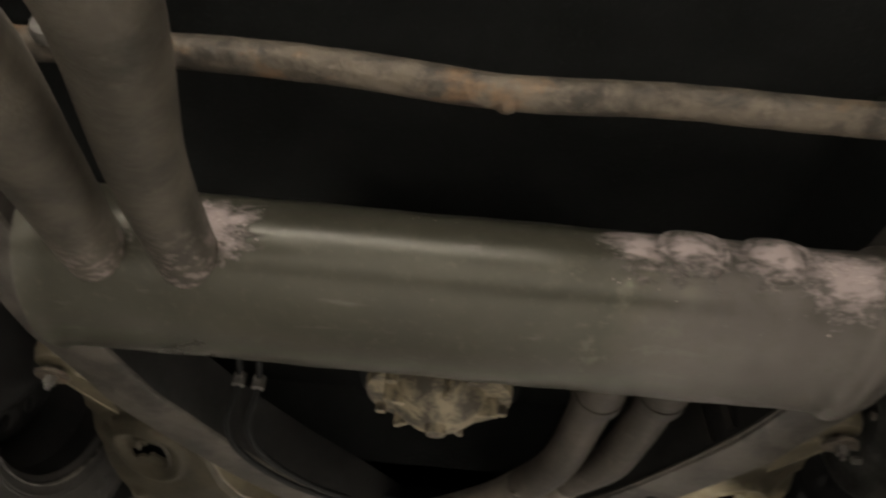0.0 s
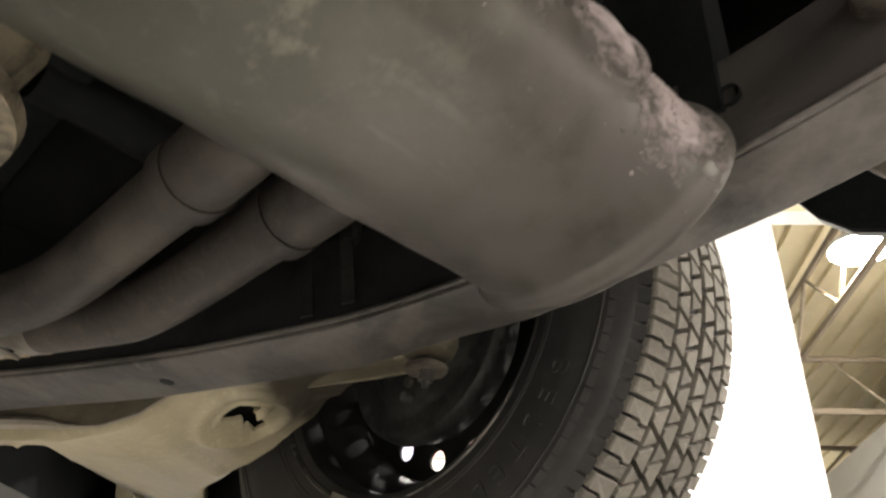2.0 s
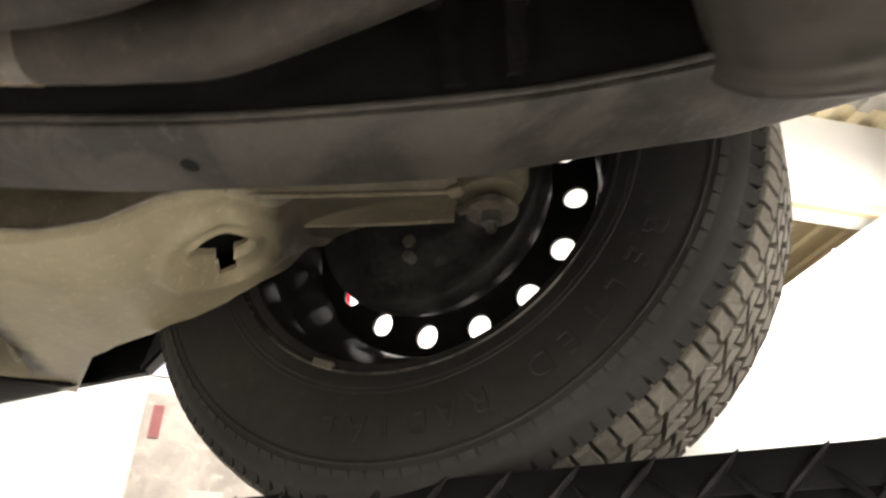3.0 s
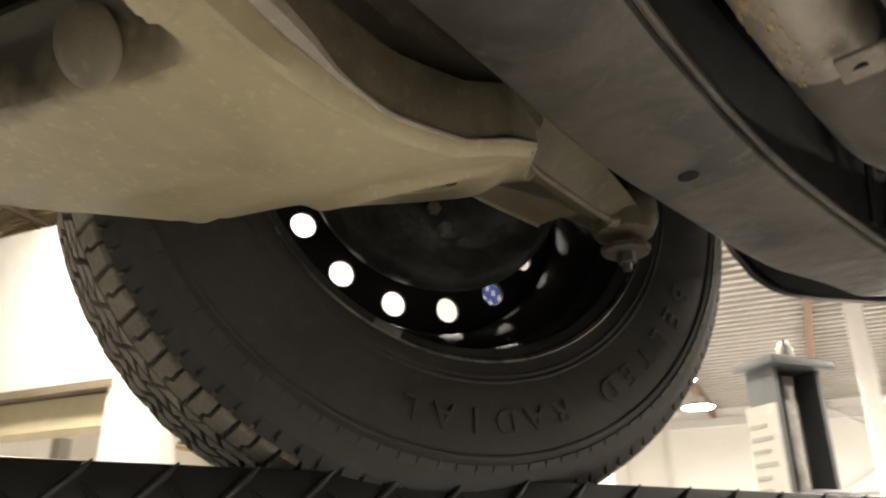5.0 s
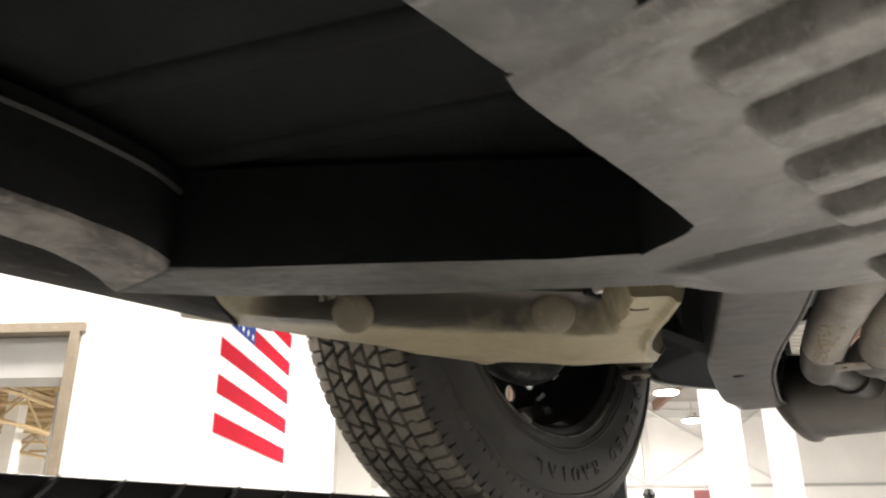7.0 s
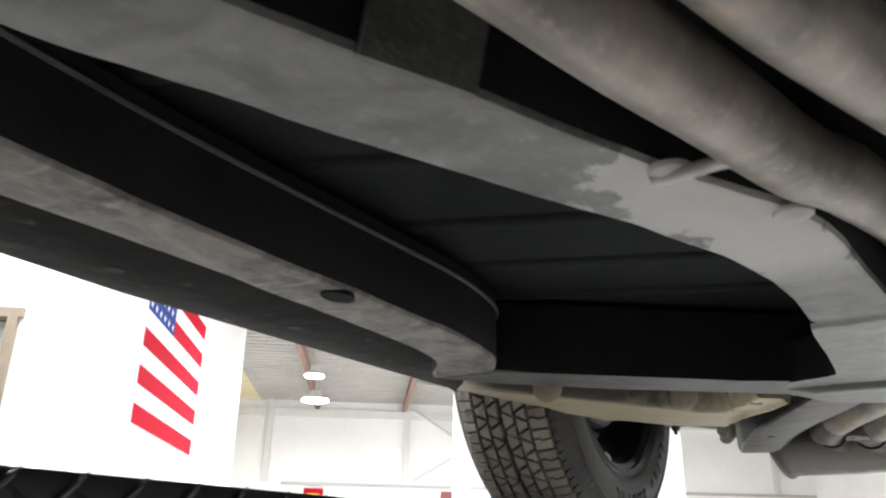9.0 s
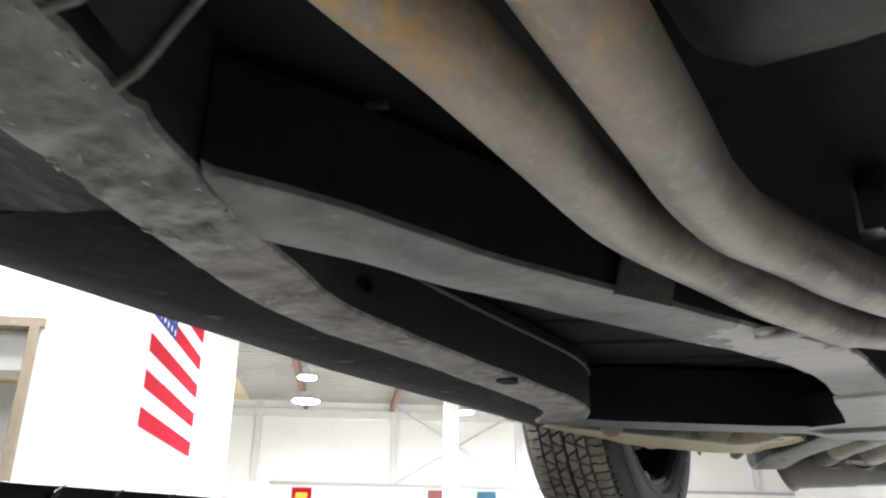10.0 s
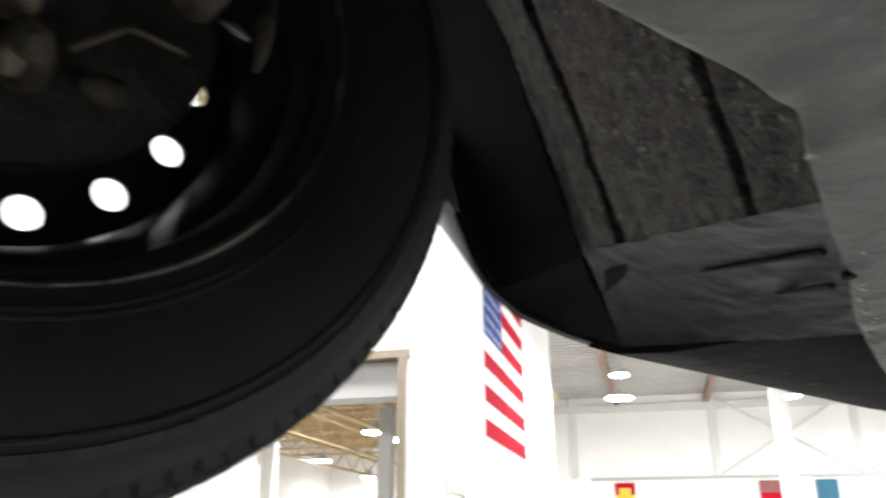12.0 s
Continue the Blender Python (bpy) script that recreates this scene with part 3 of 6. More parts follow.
# front of the store: a wall with a wide doorway
bm = bmesh.new()
box(bm, 5.9, 6.1, -2.37, -2.2, 0, 4.9, HALL)
box(bm, 5.9, 6.1, -4.45, -3.8, 0, 4.9, HALL)
box(bm, 5.9, 6.1, -10.5, -6.9, 0, 4.9, HALL)
box(bm, 5.9, 6.1, -3.8, -2.37, 3.25, 4.9, HALL)
box(bm, 5.9, 6.1, -6.9, -4.45, 3.2, 4.9, HALL)
tagged(part("wall_7", bm, WALL_WHITE, smooth=False), "white partition wall with a wide doorway", "wall", kind="structure")
door = tagged(empty("door_1", HALL @ Vector((5.9, -3.1, 0))), "open doorway with brown trim and grey lintel", "doorway", kind="structure")
for n, (v0, v1, z0, z1) in {"head_trim": (-3.86, -2.32, 3.21, 3.28), "side_trim": (-2.42, -2.35, 0, 3.21)}.items():
    part(n, box(bmesh.new(), 5.86, 6.12, v0, v1, z0, z1, HALL), TRIM_BROWN, door, smooth=False)
part("lintel", box(bmesh.new(), 5.98, 6.3, -3.8, -2.43, 2.90, 3.20, HALL), TRIM_GREY, door, smooth=False)
part("post", box(bmesh.new(), 6.5, 6.62, -2.80, -2.68, 0, 2.9, HALL), TRIM_GREY, door, smooth=False)
door_2 = tagged(empty("door_2", HALL @ Vector((5.9, -5.7, 0))), "second open doorway with brown trim and cream lintel", "doorway", kind="structure")
part("head_trim", box(bmesh.new(), 5.86, 6.12, -6.96, -4.40, 3.16, 3.23, HALL), TRIM_BROWN, door_2, smooth=False)
part("lintel", box(bmesh.new(), 5.98, 6.3, -6.9, -4.45, 2.86, 3.14, HALL), DECK_CREAM, door_2, smooth=False)
part("post", box(bmesh.new(), 6.3, 6.42, -5.5, -5.38, 0, 2.86, HALL), TRIM_GREY, door_2, smooth=False)
bm = box(bmesh.new(), 5.88, 5.9, -3.62, -3.58, 3.24, 4.9, HALL)
tagged(part("conduit", bm, TRIM_GREY, smooth=False), "thin grey conduit up the partition wall", "conduit", kind="structure")
bm = box(bmesh.new(), 6.1, 24, -10.7, -10.5, 0, 5.0, HALL)
tagged(part("wall_8", bm, WALL_WHITE, smooth=False), "white side wall of the store", "wall", kind="structure")

# store roof, tan steel deck on open joists
bm = bmesh.new()
box(bm, 6.1, 14.8, -10.5, -2.4, 4.65, 4.75, HALL)
box(bm, 14.8, 24, -10.5, -4.0, 4.65, 4.75, HALL)
for k in range(40):
    u = 6.4 + k * 0.44
    box(bm, u, u + 0.1, -10.5, -2.4 if u < 14.6 else -4.0, 4.58, 4.65, HALL)
tagged(part("ceiling_store", bm, DECK_TAN, smooth=False), "tan ribbed roof deck of the store", "ceiling", kind="structure")


def joist(name, u0, u1, v0, v1, z, deep, mat, label):
    """An open web joist between two plan points of the hall."""
    bm = bmesh.new()
    a, b = Vector((u0, v0, z)), Vector((u1, v1, z))
    for h in (0, -deep):
        tube(bm, [HALL @ (a + Vector((0, 0, h))), HALL @ (b + Vector((0, 0, h)))], 0.035, 6)
    n = max(4, int((b - a).length / 0.6))
    for k in range(n):
        p, q = a.lerp(b, k / n), a.lerp(b, (k + 1) / n)
        tube(bm, [HALL @ (p + Vector((0, 0, -deep * (k % 2)))), HALL @ (q + Vector((0, 0, -deep * ((k + 1) % 2))))], 0.018, 5)
    return tagged(part(name, bm, mat), label, "roof joist", "roof joists", "structure")


for k in range(10):
    u = 7.2 + k * 1.5
    joist("store_joist", u, u, -10.4, -2.5 if u < 14.6 else -4.1, 4.5, 0.4, DECK_TAN, "tan open web steel joist under the store roof")
for v in (-8.4, -6.6, -5.0, -3.4):
    joist("store_girder", 6.2, 14.6 if v > -4 else 23.5, v, v, 4.05, 0.45, DECK_TAN, "tan long steel girder under the store roof")
for u, v in ((13.5, -7.4), (17.0, -9.6)):
    bm = box(bmesh.new(), u - 0.12, u + 0.12, v - 0.12, v + 0.12, 0, 4.6, HALL)
    tagged(part("store_column", bm, WALL_WHITE, smooth=False), "white square column in the store", "column", "store columns", "structure")

# hall roof: ribbed deck, primer-red purlins and joists
bm = bmesh.new()
box(bm, -10, 24.2, -3.0, 14.2, ROOF + 0.06, ROOF + 0.16, HALL)
for k in range(114):
    u = -10 + k * 0.3
    box(bm, u, u + 0.12, -3.0, 14.2, ROOF, ROOF + 0.06, HALL)
tagged(part("ceiling", bm, DECK, smooth=False), "grey ribbed steel roof deck of the hall", "ceiling", kind="structure")
bm = bmesh.new()
box(bm, -10, 24.2, -14.2, -3.0, ROOF + 0.06, ROOF + 0.16, HALL)
for k in range(114):
    u = -10 + k * 0.3
    box(bm, u, u + 0.12, -14.2, -3.0, ROOF, ROOF + 0.06, HALL)
tagged(part("ceiling_bay", bm, DECK_CREAM, smooth=False), "cream ribbed roof deck over the side bay", "ceiling", kind="structure")
for v in (-1.3, 1.3, 3.2, 5.6, 8.0, 10.4):
    bm = bmesh.new()
    box(bm, -10, 24, v - 0.06, v + 0.06, ROOF - 0.26, ROOF, HALL)
    tagged(part("roof_purlin", bm, BEAM_RUST, smooth=False), "red-brown primed steel roof beam", "roof beam", "roof beams", "structure")
for k in range(9):
    u = -8 + k * 3.1
    if u < 5.5:
        joist("roof_joist", u, u, -3.0, 12, ROOF - 0.06, 0.55, BEAM_RUST, "red-brown open web roof joist")
for u in (2.0, 4.6, 7.4):
    joist("roof_joist", u, u, -13.8, -3.4, ROOF - 0.3, 0.6, TRIM_BROWN, "brown open web roof joist over the side bay")
for v in (-6.6, -9.5):
    joist("roof_joist", -2, 10, v, v, ROOF - 0.5, 0.6, TRIM_BROWN, "brown open web roof joist over the side bay")


# ---------------------------------------------------------------- columns, lamps, flag, banners
def column(u, v, half):
    bm = box(bmesh.new(), u - half, u + half, v - half, v + half, 0, ROOF, HALL, bevel=0.02)
    tagged(part("column", bm, WALL_WHITE), "white painted square steel roof column", "column", "roof columns", "structure")


column(15.4, 2.0, 0.14)
column(7.6, 2.65, 0.14)
column(10.5, 4.2, 0.14)


def high_bay(u, v, z, r=0.25):
    """A round high-bay lamp that hangs from the roof: finned housing, glowing lens, rod."""
    c = HALL @ Vector((u, v, z))
    lamp = tagged(empty("high_bay_lamp", c), "white high-bay lamp, lit, hanging from the roof", "ceiling lamp", "high-bay lamps")
    part("lens", lathe(bmesh.new(), [(-0.03, 0), (-0.028, r * 0.6), (-0.018, r * 0.92), (0.0, r)], c, "z", 32), LENS, lamp, "glowing white lens")
    part("housing", lathe(bmesh.new(), [(0.002, r), (0.03, r * 1.03), (0.06, r * 0.95), (0.10, r * 0.5), (0.2, r * 0.45), (0.21, 0)], c, "z", 32), TRIM_GREY, lamp)
    part("rod", tube(bmesh.new(), [c + Vector((0, 0, 0.2)), Vector((c.x, c.y, ROOF + 0.02))], 0.012, 8), TRIM_GREY, lamp)


LAMPS = [(15.35, -0.87, 4.85, 0.18), (18.0, -1.0, 4.85, 0.30), (19.0, 2.78, 4.88), (17.1, 4.4, 4.85), (11.84, -0.31, 4.85), (20.9, 5.85, 4.85),
         # (5.0, -1.3) and (1.3, -2.0): unseen, added to brighten side wall and bulkhead
         (6.5, 2.2, 4.95), (2.4, 3.6, 4.95), (5.0, -1.3, 5.6), (1.3, -2.0, 5.2),
         (4.7, -4.23, 5.3), (8.4, -12.4, 5.2), (12.2, 9.4, 4.85), (9.0, 12.0, 4.85), (7.5, 7.3, 4.9), (5.5, 8.9, 4.9)]
for row in LAMPS:
    high_bay(*row)
for row in [(13.1, -5.2, 3.6), (14.25, -5.15, 3.6), (17.6, -8.1, 3.6), (22.4, -8.65, 3.6), (8.4, -7.4, 3.7)]:
    high_bay(*row, r=0.20)


def panel(bm, u0, u1, z0, z1, v, thick=0.004):
    return box(bm, u0, u1, v, v + thick, z0, z1, HALL)


flag = tagged(empty("flag", HALL @ Vector((9.85, -2.2, 2.88))), "large striped flag with starred blue field on white wall", "flag")
STRIPE, U0, U1, Z0 = 0.2, 8.43, 11.36, 2.86
part("cloth", panel(bmesh.new(), U0, U1, Z0, Z0 + 13 * STRIPE, -2.198, 0.006), FLAG_WHITE, flag, smooth=False)
for k in range(0, 13, 2):
    start = U0 if k < 6 else U0 + 0.4 * (U1 - U0)
    part("stripe", panel(bmesh.new(), start, U1, Z0 + k * STRIPE, Z0 + (k + 1) * STRIPE, -2.190), FLAG_RED, flag, smooth=False)
part("field", panel(bmesh.new(), U0, U0 + 0.4 * (U1 - U0), Z0 + 6 * STRIPE, Z0 + 13 * STRIPE, -2.190), FLAG_BLUE, flag, smooth=False)
for j in range(9):
    for i in range(6 - j % 2):
        bm = bmesh.new()
        cu = U0 + 0.4 * (U1 - U0) * ((i + 0.5 + 0.5 * (j % 2)) / 6.0)
        cz = Z0 + 6 * STRIPE + 7 * STRIPE * (j + 0.5) / 9
        ring = [bm.verts.new(HALL @ Vector((cu + r * math.cos(a), -2.184, cz + r * math.sin(a))))
                for k in range(10) for a, r in ((math.pi / 2 + k * math.pi / 5, 0.055 if k % 2 == 0 else 0.023),)]
        bm.faces.new(ring)
        part("star", bm, FLAG_WHITE, flag, smooth=False)

for v, mats in ((-1.25, (FLAG_RED, BANNER_YELLOW)), (2.72, (BANNER_MAROON, FLAG_RED)), (4.2, (BANNER_TEAL, BANNER_TEAL)), (6.7, (BANNER_MAROON, FLAG_WHITE))):
    b = tagged(empty("banner", HALL @ Vector((23.9, v, 2.6))), "small coloured cloth banner hung on the far wall", "banner", "wall banners")
    part("upper_half", box(bmesh.new(), 23.9, 23.915, v - 0.28, v + 0.28, 3.05, 3.38, HALL), mats[0], b, smooth=False)
    part("lower_half", box(bmesh.new(), 23.9, 23.915, v - 0.28, v + 0.28, 2.6, 3.05, HALL), mats[1], b, smooth=False)
    if mats[1] is BANNER_YELLOW:
        part("crest", box(bmesh.new(), 23.893, 23.9, v - 0.17, v + 0.17, 3.00, 3.24, HALL), BANNER_YELLOW, b, smooth=False)

# window frame on the flag wall and a poster on the near wall
win = tagged(empty("window_1", HALL @ Vector((6.9, -2.2, 2.0))), "small grey framed window in the white wall", "window", kind="structure")
for n, a in {"window_frame": (6.6, 7.3, 2.14, 2.22), "jamb": (6.6, 6.66, 1.4, 2.14), "jamb_far": (7.24, 7.3, 1.4, 2.14)}.items():
    part(n, panel(bmesh.new(), *a, -2.199, 0.03), TRIM_GREY, win, smooth=False)
poster = tagged(empty("poster", HALL @ Vector((1.33, -3.15, 1.9))), "tall printed poster with lilac, blue, red and grey fields", "poster")
for n, (a, mat) in {"sheet": ((0.78, 1.88, 1.9, 4.78), PAPER), "grey_field": ((0.80, 1.85, 4.42, 4.74), TRIM_GREY), "blue_field": ((0.80, 1.87, 4.19, 4.40), FLAG_BLUE), "red_bar": ((0.80, 1.87, 4.13, 4.16), FLAG_RED),
                    "grey_bar": ((0.80, 1.87, 3.83, 3.91), POSTER_GREY), "red_field": ((0.80, 1.87, 3.43, 3.72), FLAG_RED), "pink_field": ((1.28, 1.80, 3.10, 3.43), POSTER_PINK), "lilac_field": ((0.80, 1.22, 3.05, 3.40), POSTER_LILAC),
                    "picture": ((0.80, 1.87, 1.95, 2.95), POSTER_GREY), "red_mark": ((0.85, 0.91, 2.70, 2.88), BANNER_MAROON), "cream_mark": ((1.34, 1.70, 2.60, 2.76), POSTER_PINK), "pale_mark": ((1.12, 1.30, 2.30, 2.44), TRIM_GREY)}.items():
    part(n, panel(bmesh.new(), *a, -3.148 if n == "sheet" else -3.143 if not n.endswith("mark") else -3.138), mat, poster, smooth=False)


# ---------------------------------------------------------------- the vehicle lift
DECK_Z, LIP_Z, LIP_X = 1.700, 1.727, -0.462
lift = tagged(empty("vehicle_lift", (-0.7, 0, 0)), "black four-post drive-on lift, raised, with chequer plate runway", "car lift")
bm = bmesh.new()
box(bm, -0.98, LIP_X, -3.2, 1.75, 1.42, DECK_Z, bevel=0.004)
part("runway", bm, LIFT_BLACK, lift, "black painted steel runway")
bm = bmesh.new()
box(bm, LIP_X - 0.008, LIP_X, -3.2, 1.75, DECK_Z - 0.002, LIP_Z, bevel=0.002)
part("runway_edge", bm, LIFT_BLACK, lift)
part("runway", box(bmesh.new(), 0.662, 1.18, -3.2, 1.75, 1.42, DECK_Z, bevel=0.004), LIFT_BLACK, lift)
for y in (-2.9, 1.31):
    part("cross_beam", box(bmesh.new(), -1.1, 1.3, y - 0.07, y + 0.07, 1.24, 1.42, bevel=0.006), LIFT_BLACK, lift)


def lift_post(x, y):
    bm = prism(bmesh.new(), [(x - 0.055, y - 0.064), (x + 0.02, y - 0.064), (x + 0.02, y - 0.054), (x - 0.045, y - 0.054), (x - 0.045, y + 0.054), (x + 0.02, y + 0.054), (x + 0.02, y + 0.064), (x - 0.055, y + 0.064)], 0, 2.045)
    for f in bm.faces:
        f.material_index = 0
    post = part("lift_post", bm, LIFT_GREY, lift, "grey folded steel post", smooth=False)
    part("cap_plate", box(bmesh.new(), x - 0.07, x + 0.045, y - 0.085, y + 0.085, 2.045, 2.063, bevel=0.003), LIFT_GREY, post)
    part("cap_nut", lathe(bmesh.new(), [(0, 0.018), (0.03, 0.018), (0.045, 0.012), (0.05, 0)], (x, y, 2.063), "z", 12), BARE_STEEL, post)
    part("lock_bar", box(bmesh.new(), x - 0.02, x - 0.005, y - 0.018, y + 0.018, 0, 2.035, bevel=0.002), BARE_STEEL, post)
    part("base_plate", box(bmesh.new(), x - 0.16, x + 0.16, y - 0.16, y + 0.16, 0, 0.02), LIFT_GREY, post)
    return post


post = lift_post(-1.05, 1.31)
for x, y in ((-1.05, -2.9), (1.25, -2.9), (1.25, 1.31)):
    lift_post(x, y)
# label sheet on the post and the slide block below
rnd = random.Random(3)
part("notice", box(bmesh.new(), -1.11, -1.03, 1.237, 1.2435, 1.55, 1.97), PAPER, post, "cream instruction sheet with faint lines", smooth=False)
for k in range(14):
    w = 0.03 + 0.03 * rnd.random()
    part("text_line", box(bmesh.new(), -1.105, -1.105 + w, 1.2355, 1.237, 1.60 + k * 0.025, 1.608 + k * 0.025), INK, post, smooth=False)
part("slide_block", box(bmesh.new(), -1.09, -0.96, 1.24, 1.36, 1.52, 1.80, bevel=0.02), LIFT_GREY, lift)
lever = tagged(empty("lever", (-1.22, 1.81, 0)), "thin steel lever with a black ball knob", "lever")
part("stem", tube(bmesh.new(), [(-1.22, 1.81, 0), (-1.22, 1.81, 1.84)], 0.006, 8), BARE_STEEL, lever)
part("knob", lathe(bmesh.new(), [(-0.022, 0), (-0.018, 0.014), (0, 0.022), (0.018, 0.014), (0.022, 0)], (-1.22, 1.81, 1.855), "z", 16), LIFT_BLACK, lever)


# ---------------------------------------------------------------- the car
car = tagged(empty("car", (0.10, -0.85, DECK_Z)), "dark old car on a lift, seen from below", "car")
RAIL_Z, RAIL_TOP, FLOOR_Z = 1.869, 1.948, 1.962

# floor pan and body
bm = bmesh.new()
prism(bm, [(-0.53, -1.285), (-0.40, -1.40), (-0.06, -1.50), (0.26, -1.50), (0.60, -1.40), (0.80, -1.285), (0.80, -0.02), (-0.30, -0.02), (-0.32, -0.20), (-0.53, -0.20)], FLOOR_Z, FLOOR_Z + 0.03)
pan = part("floor_pan", bm, UNDERCOAT, car, "black undercoated floor pan", smooth=False)
for y in (-0.86, -0.70, -0.55, -0.42, -0.30):
    part("floor_rib", tube(bmesh.new(), [(-0.36, y - 0.10, FLOOR_Z), (-0.03, y + 0.06, FLOOR_Z)], 0.012, 10, squash=0.5), UNDERCOAT, pan)
bm = bmesh.new()
box(bm, -0.31, 0.80, -0.02, 1.168, 2.13, 2.16)
box(bm, -0.31, 0.80, -0.05, -0.02, FLOOR_Z, 2.16)
part("rear_floor", bm, UNDERCOAT, car, smooth=False)
bm = bmesh.new()
box(bm, -0.40, 0.60, -2.75, -1.5, 2.30, 2.33)
box(bm, -0.04, 0.24, -1.75, -1.5, FLOOR_Z, 2.30)
part("bay_floor", bm, UNDERCOAT, car, smooth=False)


def side_panel(x_low, x_high, y0, y1, arches, low, top, mat, name):
    """A body side with round arches cut in its lower edge; low(y) is the height of that edge."""
    bm = bmesh.new()
    ys = sorted({*np.linspace(y0, y1, 150), *(c + s * r for c, _, r in arches for s in (-1, 1))})
    rows = []
    for y in ys:
        z = low(y)
        for c, h, r in arches:
            if abs(y - c) < r:
                z = max(z, h + math.sqrt(r * r - (y - c) ** 2))
        col = []
        for k in range(9):
            t = k / 8
            zz = z + (top - z) * t
            s = min(1.0, max(0.0, (zz - low(y)) / 0.30))
            xl = float(np.interp(y, [-1.6, -1.4, 0.0, 0.5], [-0.50, x_low, x_low, -0.60]))
            col.append(bm.verts.new((xl + (x_high - xl) * math.sin(s * math.pi / 2), y, zz)))
        lip = bm.verts.new((col[0].co.x + 0.009, y, col[0].co.z + 0.001))
        lip2 = bm.verts.new((col[0].co.x + 0.010, y, col[0].co.z + 0.006))
        rows.append([lip2, lip, *col])
    for a, b in zip(rows, rows[1:]):
        for k in range(10):
            bm.faces.new((a[k], a[k + 1], b[k + 1], b[k]))
    side = part(name, bm, mat, car, "black painted body side with wheel arches")
    skin = bmesh.new()
    inner = [[skin.verts.new((v.co.x + (0.009 if k else 0.007), v.co.y, v.co.z + (0.006 if k == 0 else 0))) for k, v in enumerate(side.data.vertices[11 * i + 2:11 * i + 11])] for i in range(len(ys))]
    for a, b in zip(inner, inner[1:]):
        for k in range(8):
            skin.faces.new((a[k], a[k + 1], b[k + 1], b[k]))
    part("inner_skin", skin, UNDERCOAT, side, "black undercoated inner skin")
    return side


HUB_R, HUB_F = Vector((-0.551, 0.2854, 2.043)), Vector((-0.384, -1.9815, 2.045))


def lower_edge(y):
    return float(np.interp(y, [-2.9, -1.60, -1.517, -1.49, -1.46, -1.41, -1.35, -1.306, -0.9, -0.1, 0.1, 0.66, 0.71, 0.735, 0.76, 0.79, 0.83, 0.88, 1.0, 1.2, 1.42], [2.05, 2.05, 2.046, 2.0, 1.973, 1.954, 1.942, 1.935, 1.925, 1.912, 1.93, 2.20, 2.12, 2.065, 2.03, 2.008, 2.0, 2.0, 2.01, 2.03, 2.05]))


side_panel(-0.545, -0.70, -2.75, 1.42, ((HUB_R.y, HUB_R.z, 0.425), (-1.975, 2.045, 0.46)), lower_edge, 2.75, BODY_PAINT, "body_side")
part("body_top", box(bmesh.new(), -0.70, 0.90, -2.75, 1.20, 2.74, 2.77), BODY_PAINT, car, smooth=False)
part("body_far_side", box(bmesh.new(), 0.88, 0.90, -2.75, 1.20, 1.96, 2.75), BODY_PAINT, car, smooth=False)
# unseen front panel, added to block light from ahead
part("body_nose", box(bmesh.new(), -0.70, 0.90, -2.78, -2.75, 1.95, 2.75), BODY_PAINT, car, smooth=False)
part("body_tail", box(bmesh.new(), -0.70, 0.90, 1.17, 1.20, 2.16, 2.75), BODY_PAINT, car, smooth=False)


def arch_liner(hub, r, x0, x1, name, mat, a0=0.0, a1=180.0):
    bm = bmesh.new()
    rows = []
    for k in range(41):
        a = radians(a0 + (a1 - a0) * k / 40)
        rr = r + 0.006 * math.sin(k * 2.1)
        rows.append([bm.verts.new((x, hub.y + rr * math.cos(a), hub.z + rr * math.sin(a))) for x in np.linspace(x0, x1, 7)])
    for a, b in zip(rows, rows[1:]):
        for i in range(6):
            bm.faces.new((a[i], a[i + 1], b[i + 1], b[i]))
    return part(name, bm, mat, car)


arch_liner(HUB_R, 0.43, -0.66, -0.30, "rear_arch_liner", UNDERCOAT, 22, 172)
bm = bmesh.new()
prism(bm, [(-0.33, -0.10), (-0.30, -0.10), (-0.30, 0.80), (-0.33, 0.80)], 1.96, 2.40)
part("inner_wing", bm, UNDERCOAT, car, smooth=False)

# sill: dark closed section between outer frame rail and body side
bm = bmesh.new()
edge = [(-0.30, 1.905), (-0.33, 1.892), (-0.44, 1.890), (-0.50, 1.897), (-0.545, 1.915), (-0.552, 1.94), (-0.54, 1.98)]
rows = []
for y in np.linspace(-1.30, -0.215, 60):
    dz = 0.020 * max(0.0, (-0.75 - y) / 0.65)
    lim = float(np.interp(y, [-0.42, -0.17], [-0.28, -0.535]))
    rows.append([bm.verts.new((min(x, lim), max(y, float(np.interp(x, [-0.50, -0.22], [-1.29, -1.19]))), z + dz)) for x, z in edge])
bm.faces.new(rows[0])
for a, b in zip(rows, rows[1:]):
    for k in range(len(edge) - 1):
        bm.faces.new((a[k], a[k + 1], b[k + 1], b[k]))
sill = part("sill", bm, SILL_DIRT, car, "dirty dark sill with drain holes")
for y in (-1.0, -0.80, -0.589):
    part("drain_hole", lathe(bmesh.new(), [(-0.0006, 0), (-0.0006, 0.008), (0.002, 0.009)], (-0.431, y, 1.890 + 0.020 * max(0.0, (-0.75 - y) / 0.65)), "z", 14), RIM_BLACK, sill)

